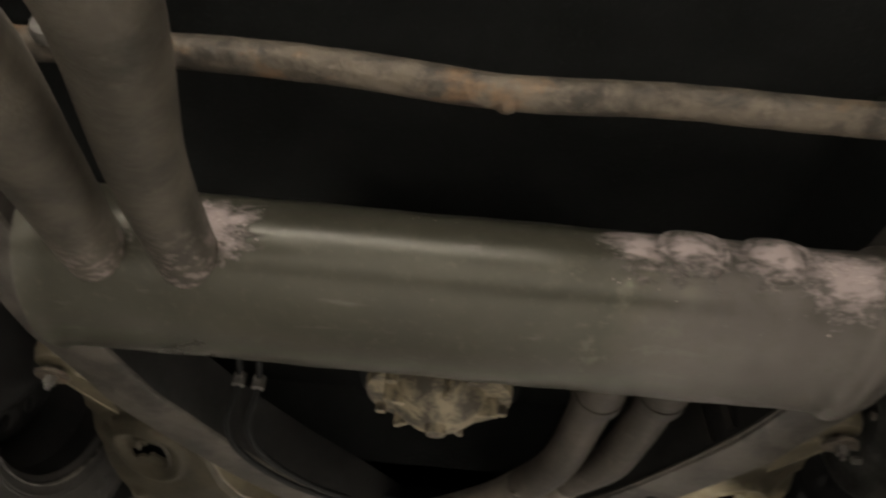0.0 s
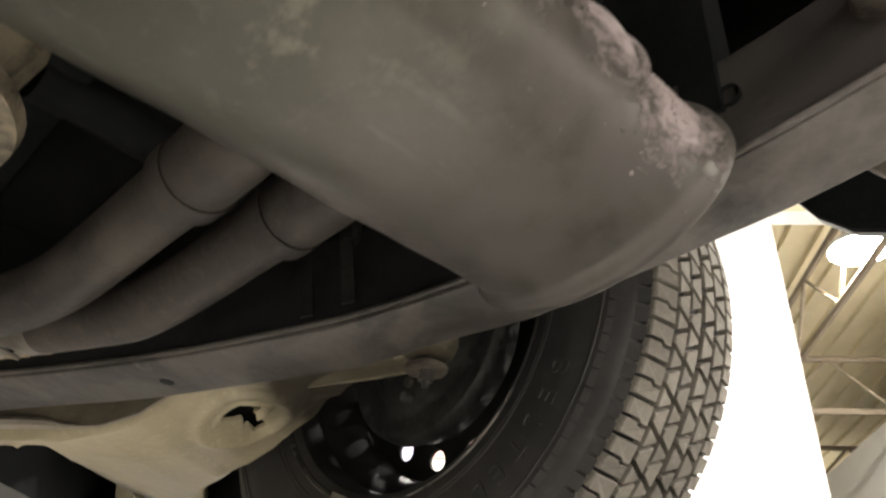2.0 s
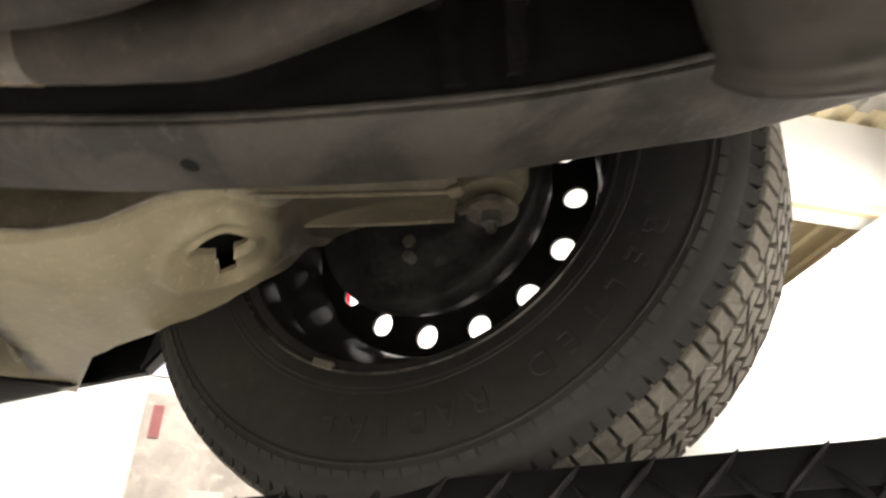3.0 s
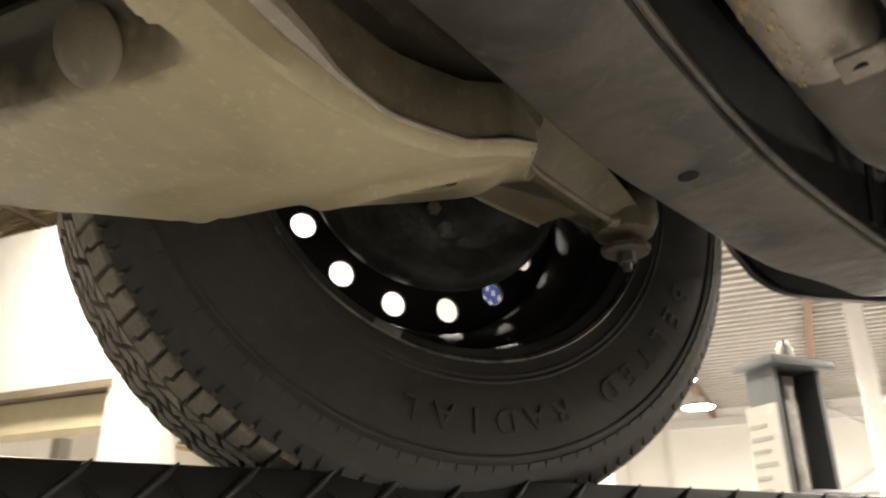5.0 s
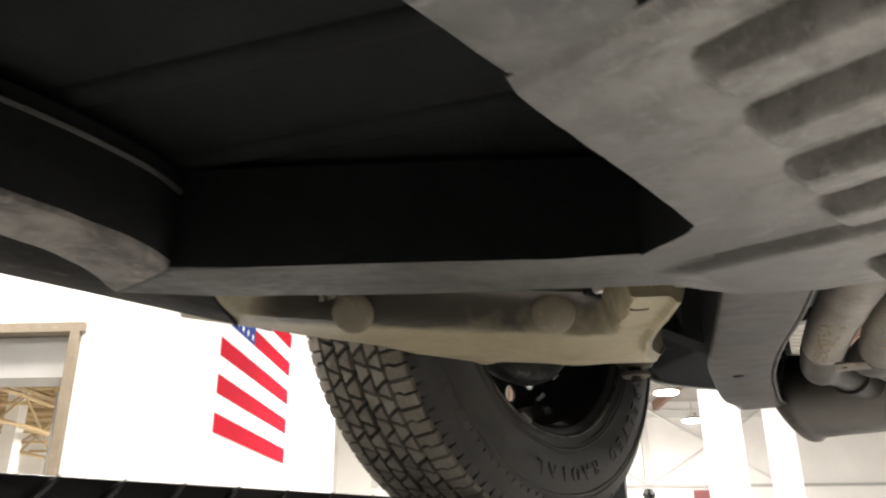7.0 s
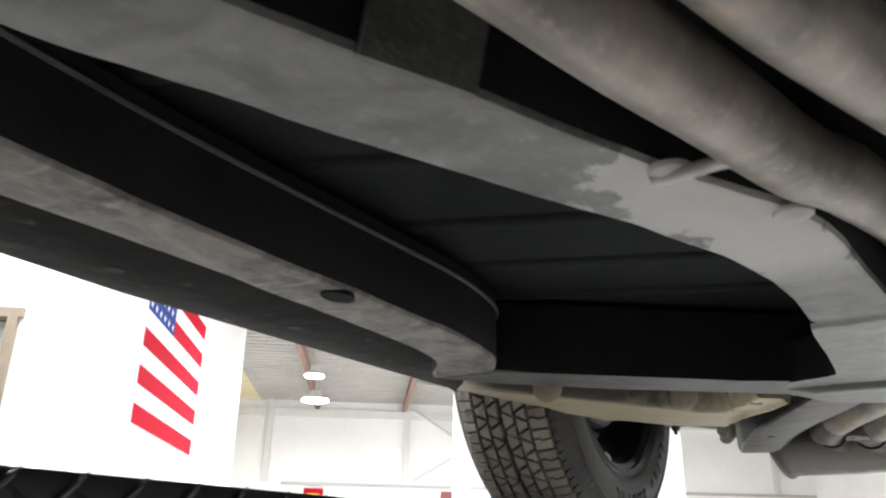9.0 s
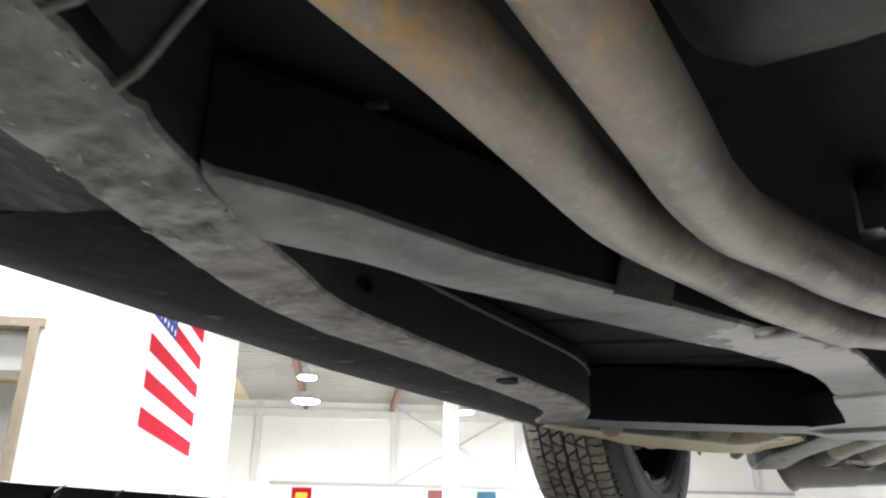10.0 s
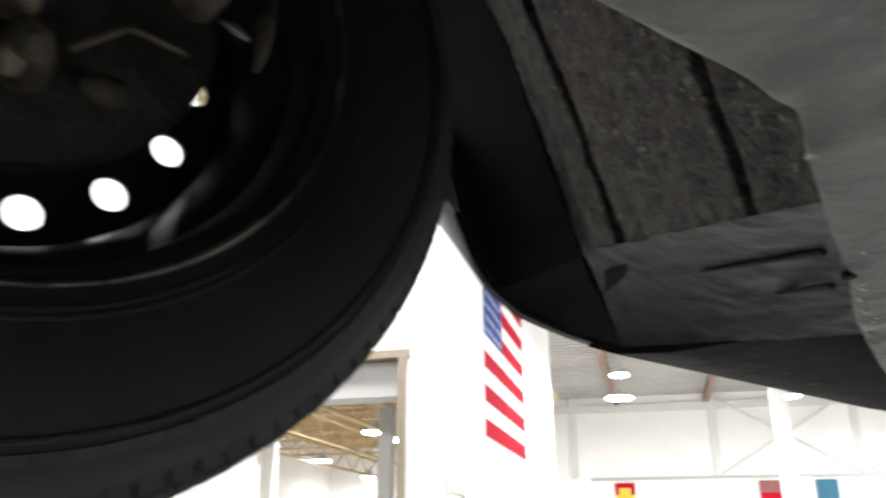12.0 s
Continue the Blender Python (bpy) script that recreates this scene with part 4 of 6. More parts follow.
# ---------------------------------------------------------------- frame
FRONT_OUT = [(0.0, -2.05), (0.0, -1.82), (-0.004, -1.70), (-0.031, -1.638), (-0.076, -1.546), (-0.112, -1.467), (-0.146, -1.404), (-0.177, -1.345),
             (-0.217, -1.257), (-0.262, -1.155)]
FRONT_IN = [(0.075, -2.05), (0.075, -1.82), (0.068, -1.70), (0.050, -1.63), (0.017, -1.557), (-0.018, -1.482), (-0.045, -1.433), (-0.080, -1.366),
            (-0.137, -1.254), (-0.185, -1.158)]
OUTER_OUT = [(-0.255, -1.170), (-0.286, -1.095), (-0.303, -1.03), (-0.313, -0.955), (-0.313, -0.82), (-0.322, -0.673), (-0.336, -0.50), (-0.362, -0.43), (-0.402, -0.385)]
OUTER_IN = [(-0.180, -1.170), (-0.208, -1.10), (-0.236, -1.03), (-0.250, -0.92), (-0.257, -0.80), (-0.262, -0.62), (-0.268, -0.51), (-0.290, -0.42), (-0.318, -0.372)]
INNER_OUT = [(-0.187, -1.165), (-0.164, -1.108), (-0.133, -1.005), (-0.108, -0.938), (-0.090, -0.881), (-0.067, -0.825), (-0.047, -0.775), (-0.030, -0.735), (-0.012, -0.692), (0.004, -0.643),
             (0.023, -0.582), (0.032, -0.526), (0.035, -0.470), (0.0335, -0.430), (0.0315, -0.388), (0.031, -0.300), (0.030, -0.200)]
INNER_IN = [(-0.134, -1.255), (-0.106, -1.180), (-0.092, -1.125), (-0.080, -1.075), (-0.061, -1.018), (-0.037, -0.948), (-0.009, -0.882), (0.012, -0.818), (0.027, -0.780), (0.041, -0.745),
            (0.063, -0.700), (0.084, -0.655), (0.096, -0.595), (0.099, -0.526), (0.104, -0.420), (0.108, -0.300), (0.110, -0.200)]
REAR_OUT = [(-0.020, -0.07), (-0.036, -0.036), (-0.068, 0.021), (-0.146, 0.159), (-0.195, 0.246), (-0.237, 0.344), (-0.277, 0.444), (-0.306, 0.545), (-0.345, 0.66), (-0.382, 0.80), (-0.392, 1.0), (-0.392, 1.30)]
REAR_IN = [(0.040, -0.02), (0.026, 0.005), (-0.033, 0.113), (-0.094, 0.215), (-0.155, 0.334), (-0.198, 0.441), (-0.236, 0.545), (-0.268, 0.66), (-0.305, 0.80), (-0.314, 1.0), (-0.314, 1.30)]


def rear_low(t):
    return float(np.interp(t, [0, 0.42, 0.52, 0.62, 0.75, 1.0], [RAIL_Z, RAIL_Z, RAIL_Z + 0.012, RAIL_Z + 0.045, RAIL_Z + 0.075, RAIL_Z + 0.085]))


rnd = random.Random(5)
CREASES = [(rnd.uniform(-0.19, -0.02), rnd.uniform(-1.43, -1.20), rnd.uniform(0.012, 0.035), rnd.uniform(0.005, 0.009), rnd.choice((-1, 1)) * rnd.uniform(0.0015, 0.0035), rnd.uniform(-0.5, 0.9)) for _ in range(34)]


def dent_depth(x, y):
    """Unevenness of the worn rail undersides: fine waves, and a few hammered creases near the front joint."""
    d = 0.0012 * noise.noise(Vector((x * 18, y * 14, 3.0))) + 0.0006 * noise.noise(Vector((x * 55, y * 45, 7.0)))
    for x0, y0, wx, wy, deep in ((0.018, -1.677, 0.026, 0.010, 0.008), (0.01, -1.650, 0.05, 0.009, -0.005), (0.02, -1.705, 0.04, 0.010, -0.003), (-0.175, -1.275, 0.03, 0.007, 0.006), (-0.17, -1.258, 0.04, 0.007, -0.005), (-0.175, -1.30, 0.02, 0.012, 0.004), (-0.06, -1.47, 0.02, 0.02, 0.003), (-0.02, -1.56, 0.02, 0.012, 0.003)):
        d += deep * math.exp(-((x - x0) / wx) ** 2 - ((y - y0 - 0.25 * (x - x0)) / wy) ** 2)
    for x0, y0, wx, wy, deep, lean in CREASES:
        d += deep * math.exp(-((x - x0) / wx) ** 2 - ((y - y0 - lean * (x - x0)) / wy) ** 2)
    return d


def rail_set(flip):
    """Front, outer, inner and rear rails of one side."""
    s = " on the far side" if flip else ""
    for name, a, b, low, high, mat in (("front_rail", FRONT_OUT, FRONT_IN, RAIL_Z, 1.975, FRAME_PAINT), ("outer_rail", OUTER_OUT, OUTER_IN, RAIL_Z + 0.001, RAIL_TOP, OUTER_PAINT),
                                       ("inner_rail", INNER_OUT, INNER_IN, RAIL_Z + 0.002, RAIL_TOP, FRAME_WORN),
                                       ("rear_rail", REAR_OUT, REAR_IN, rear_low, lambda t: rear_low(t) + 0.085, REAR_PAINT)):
        if flip and name != "rear_rail":
            continue
        bm = strip(bmesh.new(), mirrored(a, flip), mirrored(b, flip), low, high)
        if not flip and name != "rear_rail":
            for v in bm.verts:
                if v.co.z < RAIL_Z + 0.012:
                    v.co.z += dent_depth(v.co.x, v.co.y)
        rail = part(name, bm, mat, car, "grey boxed frame rail, dusty below, sides coloured dark for shade" + s, second=REAR_SIDE if name == "rear_rail" else RAIL_SIDE)
        if not flip and name == "rear_rail":
            rear = rail
        if not flip and name == "outer_rail":
            outer = rail
        if not flip and name == "front_rail":
            front = rail
    return None if flip else (front, outer, rear)


front_rail, outer_rail, rear_rail = rail_set(False)
rail_set(True)


def dark_hole(x, y, z, r, parent, name="hole", squash=1.0, axis="z"):
    bm = lathe(bmesh.new(), [(-0.0004, 0), (-0.0004, r), (0.004, r * 1.02)], (0, 0, 0), axis, 18)
    for v in bm.verts:
        v.co = Vector((v.co.x, v.co.y * squash, v.co.z)) + Vector((x, y, z))
    return part(name, bm, UNDERCOAT, parent)


dark_hole(-0.186, 0.306, RAIL_Z, 0.0068, rear_rail, squash=0.8)
dark_hole(-0.273, -0.689, RAIL_Z, 0.012, outer_rail, squash=1.4)
dark_hole(-0.112, -1.467, RAIL_Z - 0.0005, 0.005, front_rail)
dark_hole(-0.229, -1.008, 1.893, 0.008, outer_rail, axis="x")
dark_hole(-0.3055, 0.804, 1.970, 0.008, rear_rail, axis="x")
edge = [Vector((x + 0.001, y, 1.934)) for x, y in OUTER_IN[1:]]
part("pressed_edge", tube(bmesh.new(), smooth_path(edge, 6), 0.0025, 8), EDGE_DARK, outer_rail)
# seam flange along the inner lower edge of the rear rail
seam = [Vector((x + 0.003, y, RAIL_Z + 0.005 + float(np.interp(y, [0.50, 0.64, 0.78, 0.98, 1.3], [0, 0.012, 0.045, 0.075, 0.085])))) for x, y in REAR_IN[1:]]
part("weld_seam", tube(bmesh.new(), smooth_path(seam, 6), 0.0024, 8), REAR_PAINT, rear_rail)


def edge_marks(name, line, inset, y0, y1, n, long, wide, mat, parent, seed, label):
    """Small scraped marks lying on a rail's underside, along one of its plan edges."""
    rnd = random.Random(seed)
    pts = [p for p in smooth_path([(*p, RAIL_Z) for p in line], 10) if y0 < p.y < y1]
    bm = bmesh.new()
    for k in range(n):
        i = rnd.randrange(len(pts) - 1)
        d = (pts[i + 1] - pts[i]).normalized()
        side = Vector((d.y, -d.x, 0)) * (-1 if inset > 0 else 1)
        c = pts[i].lerp(pts[i + 1], rnd.random()) + side * (0.004 + abs(inset) * rnd.random() ** 2)
        turn = rnd.gauss(0, 0.5)
        u, w = d * math.cos(turn) + side * math.sin(turn), side * math.cos(turn) - d * math.sin(turn)
        a, b = rnd.uniform(*long), rnd.uniform(*wide)
        ring = [c + u * a * math.cos(t) * q + w * b * math.sin(t) * q for t, q in ((2 * math.pi * j / 7, rnd.uniform(0.6, 1.1)) for j in range(7))]
        low = [bm.verts.new(p - Vector((0, 0, 0.0003 + 0.0005 * (k + 1) / n))) for p in ring]
        top = [bm.verts.new(p + Vector((0, 0, 0.002))) for p in ring]
        bm.faces.new(low)
        for j in range(7):
            bm.faces.new((low[j], low[(j + 1) % 7], top[(j + 1) % 7], top[j]))
    tagged(part(name, bm, mat, parent, label, smooth=False), kind="stuff")


edge_marks("paint_chip", FRONT_OUT, -0.012, -1.52, -1.16, 16, (0.0015, 0.006), (0.0006, 0.0018), CHIP_BRIGHT, front_rail, 21, "pale chipped paint along the rail edge")
edge_marks("weld_mark", FRONT_IN, 0.008, -1.60, -1.20, 44, (0.0008, 0.0025), (0.0006, 0.0012), CHIP_BRIGHT, front_rail, 24, "row of pale weld marks along the rail edge")
edge_marks("paint_chip", FRONT_OUT, -0.060, -1.34, -1.17, 14, (0.001, 0.007), (0.0004, 0.0014), CHIP_BRIGHT, front_rail, 25, "pale scrapes across the rail joint")
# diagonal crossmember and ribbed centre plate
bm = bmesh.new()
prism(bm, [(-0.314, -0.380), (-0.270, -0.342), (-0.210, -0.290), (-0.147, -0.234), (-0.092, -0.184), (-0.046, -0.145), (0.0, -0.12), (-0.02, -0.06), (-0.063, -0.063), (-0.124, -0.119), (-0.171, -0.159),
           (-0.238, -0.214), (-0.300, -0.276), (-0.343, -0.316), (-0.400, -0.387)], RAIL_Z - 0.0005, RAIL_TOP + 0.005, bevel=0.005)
# upright faces use the undercoat black, so recess shade is in their colour
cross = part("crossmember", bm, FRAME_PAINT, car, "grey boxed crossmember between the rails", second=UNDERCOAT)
BEADS = ((0.098, -0.338), (0.093, -0.276), (0.085, -0.208), (0.080, -0.147), (0.069, -0.028))


def plate_height(x, y):
    """Underside of the pressed centre plate: a shallow step along its rear part and blunt beads, steep in front and easing off behind."""
    z = RAIL_Z - 0.0012 - 0.0008 * min(1.0, max(0.0, (x + 0.05) / 0.07))
    groove = y + 0.1065 - 0.095 * (x + 0.05)
    z -= 0.006 * float(np.interp(groove, [-0.011, -0.007, -0.001, 0.004, 0.007], [0, -1.0, -1.0, 0.7, 1])) * min(1.0, max(0.0, (x + 0.058) / 0.03))
    for x0, y0 in BEADS:
        s = y - y0 - 0.03 * (0.165 - x) + 0.006
        rise = float(np.interp(s, [-0.010, -0.006, -0.002, 0.003, 0.006, 0.028, 0.044], [0, -0.75, -0.75, 0.85, 1, 0.9, 0]))
        start = min(1.0, max(0.0, (x - x0 - 12.0 * (s - 0.014) ** 2) / 0.012))
        z -= 0.0125 * rise * start * start * (3 - 2 * start)
    z += 0.0042 * (1 - ease(y, -0.388, -0.378))
    return z + 0.0006 * noise.noise(Vector((x * 60, y * 60, 0)))


PLATE_LEFT = ([-0.388, -0.36, -0.31, -0.275, -0.20, -0.172, -0.163, -0.154, -0.147, -0.13, -0.105, -0.062, -0.03, -0.008, 0.008, 0.023, 0.030],
              [0.032, 0.0285, 0.0245, 0.0225, 0.0150, 0.0115, 0.002, -0.026, -0.046, -0.054, -0.058, -0.063, -0.030, 0.0, 0.027, 0.074, 0.110])


bm = bmesh.new()
rows = [[bm.verts.new((x, y, plate_height(x, y))) for y in np.linspace(-0.388, 0.030, 260) for x in [float(np.interp(y, *PLATE_LEFT)) * (1 - u) + 0.19 * u]] for u in np.linspace(0, 1, 90)]
for a, b in zip(rows, rows[1:]):
    for k in range(259):
        bm.faces.new((a[k], a[k + 1], b[k + 1], b[k]))
rim = bmesh.ops.extrude_edge_only(bm, edges=[e for e in bm.edges if e.is_boundary])["geom"]
for v in (g for g in rim if isinstance(g, bmesh.types.BMVert)):
    v.co.z = RAIL_Z + 0.05
for f in bm.faces:
    f.material_index = 1 if any(v.co.z > RAIL_Z + 0.04 for v in f.verts) else 0
# the rim takes the rail-side colour, which has shade painted in
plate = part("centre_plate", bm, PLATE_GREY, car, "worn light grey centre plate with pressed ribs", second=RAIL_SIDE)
dark_hole(0.023, -0.048, RAIL_Z - 0.003, 0.006, cross, squash=0.7)
dark_hole(0.121, -0.190, plate_height(0.121, -0.190) + 0.0008, 0.0042, plate, squash=0.7)
bm = bmesh.new()
solid(bm, [(-0.032, -0.934, RAIL_Z), (-0.008, -0.878, RAIL_Z), (0.012, -0.886, 1.935), (-0.010, -0.942, 1.935), (-0.028, -0.936, RAIL_Z), (-0.004, -0.880, RAIL_Z), (0.016, -0.888, 1.935), (-0.006, -0.944, 1.935)],
      ((0, 1, 2, 3), (7, 6, 5, 4), (0, 4, 5, 1), (1, 5, 6, 2), (2, 6, 7, 3), (3, 7, 4, 0)))
part("rail_bracket", bm, FRAME_PAINT, car)
strut = part("rail_strut", tube(bmesh.new(), [(-0.070, -1.380, 1.868), (-0.060, -1.373, 1.873), (-0.034, -1.348, 1.925), (-0.028, -1.340, 1.945)], 0.0022, 8), FRAME_PAINT, car, "thin steel strut beside the pipes")
part("second_rod", tube(bmesh.new(), [(-0.098, -1.331, 1.870), (-0.087, -1.328, 1.875), (-0.045, -1.318, 1.923), (-0.036, -1.314, 1.945)], 0.0022, 8), FRAME_PAINT, strut)
bm = bmesh.new()
solid(bm, [(-0.060, -1.373, 1.876), (-0.087, -1.328, 1.878), (-0.045, -1.318, 1.927), (-0.034, -1.348, 1.929), (-0.060, -1.373, 1.880), (-0.087, -1.328, 1.882), (-0.045, -1.318, 1.931), (-0.034, -1.348, 1.933)],
      ((0, 1, 2, 3), (7, 6, 5, 4), (0, 4, 5, 1), (1, 5, 6, 2), (2, 6, 7, 3), (3, 7, 4, 0)))
part("web", bm, UNDERCOAT, strut, smooth=False)
hanger = part("hanger_stub", tube(bmesh.new(), smooth_path([(0.030, -0.752, RAIL_Z - 0.001), (0.050, -0.755, RAIL_Z - 0.003), (0.064, -0.758, RAIL_Z - 0.004), (0.082, -0.762, RAIL_Z - 0.006)], 5), 0.0042, 12), FRAME_WORN, car, "pale stub of a pipe hanger on the rail edge")
for y, x in ((-0.752, 0.040), (-0.655, 0.082)):
    part("weld_lump", lathe(bmesh.new(), [(-0.0035, 0), (-0.003, 0.006), (0.0, 0.012), (0.003, 0.013)], (x, y, RAIL_Z), "z", 14), FRAME_WORN, hanger)


# two flat straps up the inner side of the rear rail
for low, high in (((-0.207, 0.489, 1.880), (-0.190, 0.485, 1.985)), ((-0.221, 0.522, 1.886), (-0.198, 0.530, 1.985))):
    a, b, w, k = Vector(low), Vector(high), Vector((-0.0022, 0.0055, 0)), Vector((-0.002, -0.001, 0))
    bm = bmesh.new()
    solid(bm, [a - w, a + w, b + w, b - w, a - w + k, a + w + k, b + w + k, b - w + k], ((0, 1, 2, 3), (7, 6, 5, 4), (0, 4, 5, 1), (1, 5, 6, 2), (2, 6, 7, 3), (3, 7, 4, 0)))
    part("side_strap", bm, SILL_DIRT, rear_rail, "thin dusty steel strap up the rail side", smooth=False)

# ---------------------------------------------------------------- exhaust
ends = [(-0.268, 0.0), (-0.267, 0.70), (-0.264, 0.86), (-0.266, 0.96), (-0.275, 1.035), (-0.279, 1.072), (-0.277, 1.086), (-0.272, 1.082), (-0.268, 1.05), (-0.264, 1.012), (-0.256, 1.0)]
bm = lathe(bmesh.new(), ends + [(x, 1 + 0.006 * math.sin(x * 37) + 0.004 * math.sin(x * 91)) for x in np.linspace(-0.25, 0.435, 50)]
           + [(0.443, 1.0), (0.457, 1.035), (0.460, 1.055), (0.457, 1.03), (0.451, 0.97), (0.447, 0.0)], (0, 0, 0), "x", 96)
for v in bm.verts:
    v.co.x += 0.018 * max(0.0, -v.co.z) * ease(-v.co.x, 0.12, 0.27)
    v.co = Vector((v.co.x, MUF_Y + MUF_LEAN * (v.co.x - 0.10) + MUF_W * v.co.y, MUF_Z + MUF_H * v.co.z))
muffler = part("muffler", bm, MUFFLER_STEEL, car, "dull grey oval muffler lying across the car")


def on_muffler(x, deg, lift_off=0.0):
    a = radians(deg)
    out = Vector((0, math.cos(a) / MUF_W, math.sin(a) / MUF_H)).normalized()
    return Vector((x, MUF_Y + MUF_LEAN * (x - 0.10) + MUF_W * math.cos(a), MUF_Z + MUF_H * math.sin(a))) + lift_off * out


def scale_patch(x, deg, w, span, seed, n=26):
    """Flaking scale on the muffler: an uneven thin crust that follows its curve."""
    rnd = random.Random(seed)
    bm = bmesh.new()
    for _ in range(n):
        cx, cd = max(-0.262, min(0.44, rnd.gauss(x, w * 0.38))), rnd.gauss(deg, span * 0.38)
        r = rnd.uniform(0.0006, 0.0017)
        k = rnd.randint(6, 9)
        low = [on_muffler(cx + r * q * math.cos(t), cd + math.degrees(r * q * math.sin(t) / 0.085), -0.0008) for t, q in ((2 * math.pi * i / k, rnd.uniform(0.6, 1.2)) for i in range(k))]
        mid = sum(low, Vector()) / k
        lv = [bm.verts.new(p) for p in low]
        hv = [bm.verts.new(mid + (p - mid) * 0.8 + (mid - Vector((mid.x, MUF_Y, MUF_Z))).normalized() * rnd.uniform(0.0004, 0.0010)) for p in low]
        bm.faces.new(hv)
        for i in range(k):
            bm.faces.new((lv[i], lv[(i + 1) % k], hv[(i + 1) % k], hv[i]))
    return tagged(part("rust_scale", bm, MUFFLER_SCALE, muffler, "flaking pinkish rust scale"), kind="stuff")


scale_patch(-0.232, 6, 0.05, 26, 1, 160)
scale_patch(-0.12, 14, 0.10, 24, 2, 120)
scale_patch(0.305, -4, 0.05, 30, 5, 150)
scale_patch(0.375, -15, 0.06, 14, 6, 60)
scale_patch(0.10, 25, 0.5, 14, 8, 30)
scale_patch(-0.14, -20, 0.16, 40, 9, 30)
for x in (-0.100, -0.170):
    bm = bmesh.new()
    out = (on_muffler(x, 12, 0.0) - Vector((x, MUF_Y, MUF_Z))).normalized()
    c = on_muffler(x, 12, -0.004)
    ring = smooth_path([c + 0.027 * (math.cos(t) * Vector((1, 0, 0)) + math.sin(t) * out.cross(Vector((1, 0, 0)))) - out * (0.004 + 0.009 * math.sin(t) ** 2) + out * 0.0085 for t in np.linspace(0, 2 * math.pi, 17)], 3)
    tube(bm, ring, 0.0042, 8, caps=False)
    cap = bmesh.ops.create_uvsphere(bm, u_segments=18, v_segments=9, radius=0.026)["verts"]
    for v in cap:
        v.co = c + v.co.x * Vector((1, 0, 0)) + v.co.y * out.cross(Vector((1, 0, 0))) + 0.34 * v.co.z * out
    part("blanked_stub", bm, MUFFLER_STEEL, muffler)

PIPE_R, FRONT_R = 0.0240, 0.0226


def rub_marks(pipe, line, y0, y1, lean, n, seed):
    """Rubbed ochre flecks lying along one flank of a pipe, thickest in the middle of the stretch."""
    rnd = random.Random(seed)
    run = [p for p in line if y0 < p.y < y1]
    bm = bmesh.new()
    for k in range(n):
        i = min(len(run) - 2, max(0, int((0.5 + 0.22 * rnd.gauss(0, 1)) * (len(run) - 1))))
        d = (run[i + 1] - run[i]).normalized()
        out = Matrix.Rotation(radians(rnd.gauss(lean, 17)), 3, d) @ (Vector((0, 0, -1)) - d * d.dot(Vector((0, 0, -1)))).normalized()
        c = run[i].lerp(run[i + 1], rnd.random())
        w = d.cross(out)
        a, b = rnd.uniform(0.0010, 0.0052), rnd.uniform(0.0005, 0.0016)
        ring = [c + d * a * math.cos(t) * q - w * b * math.sin(t) * q for t, q in ((2 * math.pi * j / 7, rnd.uniform(0.5, 1.1)) for j in range(7))]
        lift = PIPE_R + 0.0003 + 0.0006 * (k + 1) / n
        low = [bm.verts.new(p + out * (lift - (p - c).dot(w) ** 2 / 0.048)) for p in ring]
        top = [bm.verts.new(p + out * (PIPE_R - 0.0015)) for p in ring]
        bm.faces.new(low)
        for j in range(7):
            bm.faces.new((low[j], low[(j + 1) % 7], top[(j + 1) % 7], top[j]))
    tagged(part("rust_fleck", bm, FLECK, pipe, "ochre rubbed rust flecks", smooth=False), kind="stuff")


FLECK = material("rust_fleck", (0.42, 0.33, 0.20), (0.27, 0.20, 0.115), 0.7, grain=200, stain=60, bump=0.3)
REAR_STEEL = material("rear_pipe_steel", (0.080, 0.068, 0.056), (0.034, 0.029, 0.025), 0.55, metal=0.3, grain=110, stain=12, bump=0.3, spread=(0.36, 0.62))
PIPE_A = [(0.072, -1.62, 1.905), (0.046, -1.45, 1.898), (0.029, -1.345, 1.891), (0.033, -1.25, 1.884), (0.029, -1.16, 1.883), (0.024, -1.09, 1.884), (0.022, -1.05, 1.885), (0.030, -1.01, 1.882), (0.0475, -0.95, 1.877),
          (0.066, -0.87, 1.874), (0.080, -0.80, 1.877), (0.096, -0.70, 1.884), (0.113, -0.62, 1.896), (0.128, -0.40, 1.93), (0.108, -0.18, 1.935),
          (0.062, 0.02, 1.893), (0.008, 0.13, 1.888), (-0.041, 0.225, 1.888), (-0.080, 0.305, 1.886), (-0.099, 0.35, 1.884), (-0.116, 0.394, 1.884), (-0.130, 0.460, 1.896), (-0.134, 0.515, 1.901), (-0.135, 0.572, 1.901), (-0.135, 0.69, 1.902)]
PIPE_B = [(0.123, -1.62, 1.918), (0.108, -1.45, 1.905), (0.0975, -1.345, 1.891), (0.094, -1.25, 1.880), (0.089, -1.16, 1.877), (0.0838, -1.09, 1.876), (0.0838, -1.05, 1.876), (0.0875, -1.01, 1.876), (0.1055, -0.95, 1.876),
          (0.1235, -0.87, 1.878), (0.1415, -0.80, 1.882), (0.168, -0.70, 1.890), (0.190, -0.62, 1.900), (0.205, -0.40, 1.935), (0.178, -0.18, 1.937),
          (0.113, 0.04, 1.891), (0.059, 0.14, 1.881), (0.014, 0.225, 1.875), (-0.020, 0.305, 1.873), (-0.042, 0.35, 1.877), (-0.056, 0.393, 1.884), (-0.064, 0.457, 1.894), (-0.066, 0.515, 1.896), (-0.067, 0.572, 1.895), (-0.066, 0.69, 1.897)]
pipes = []
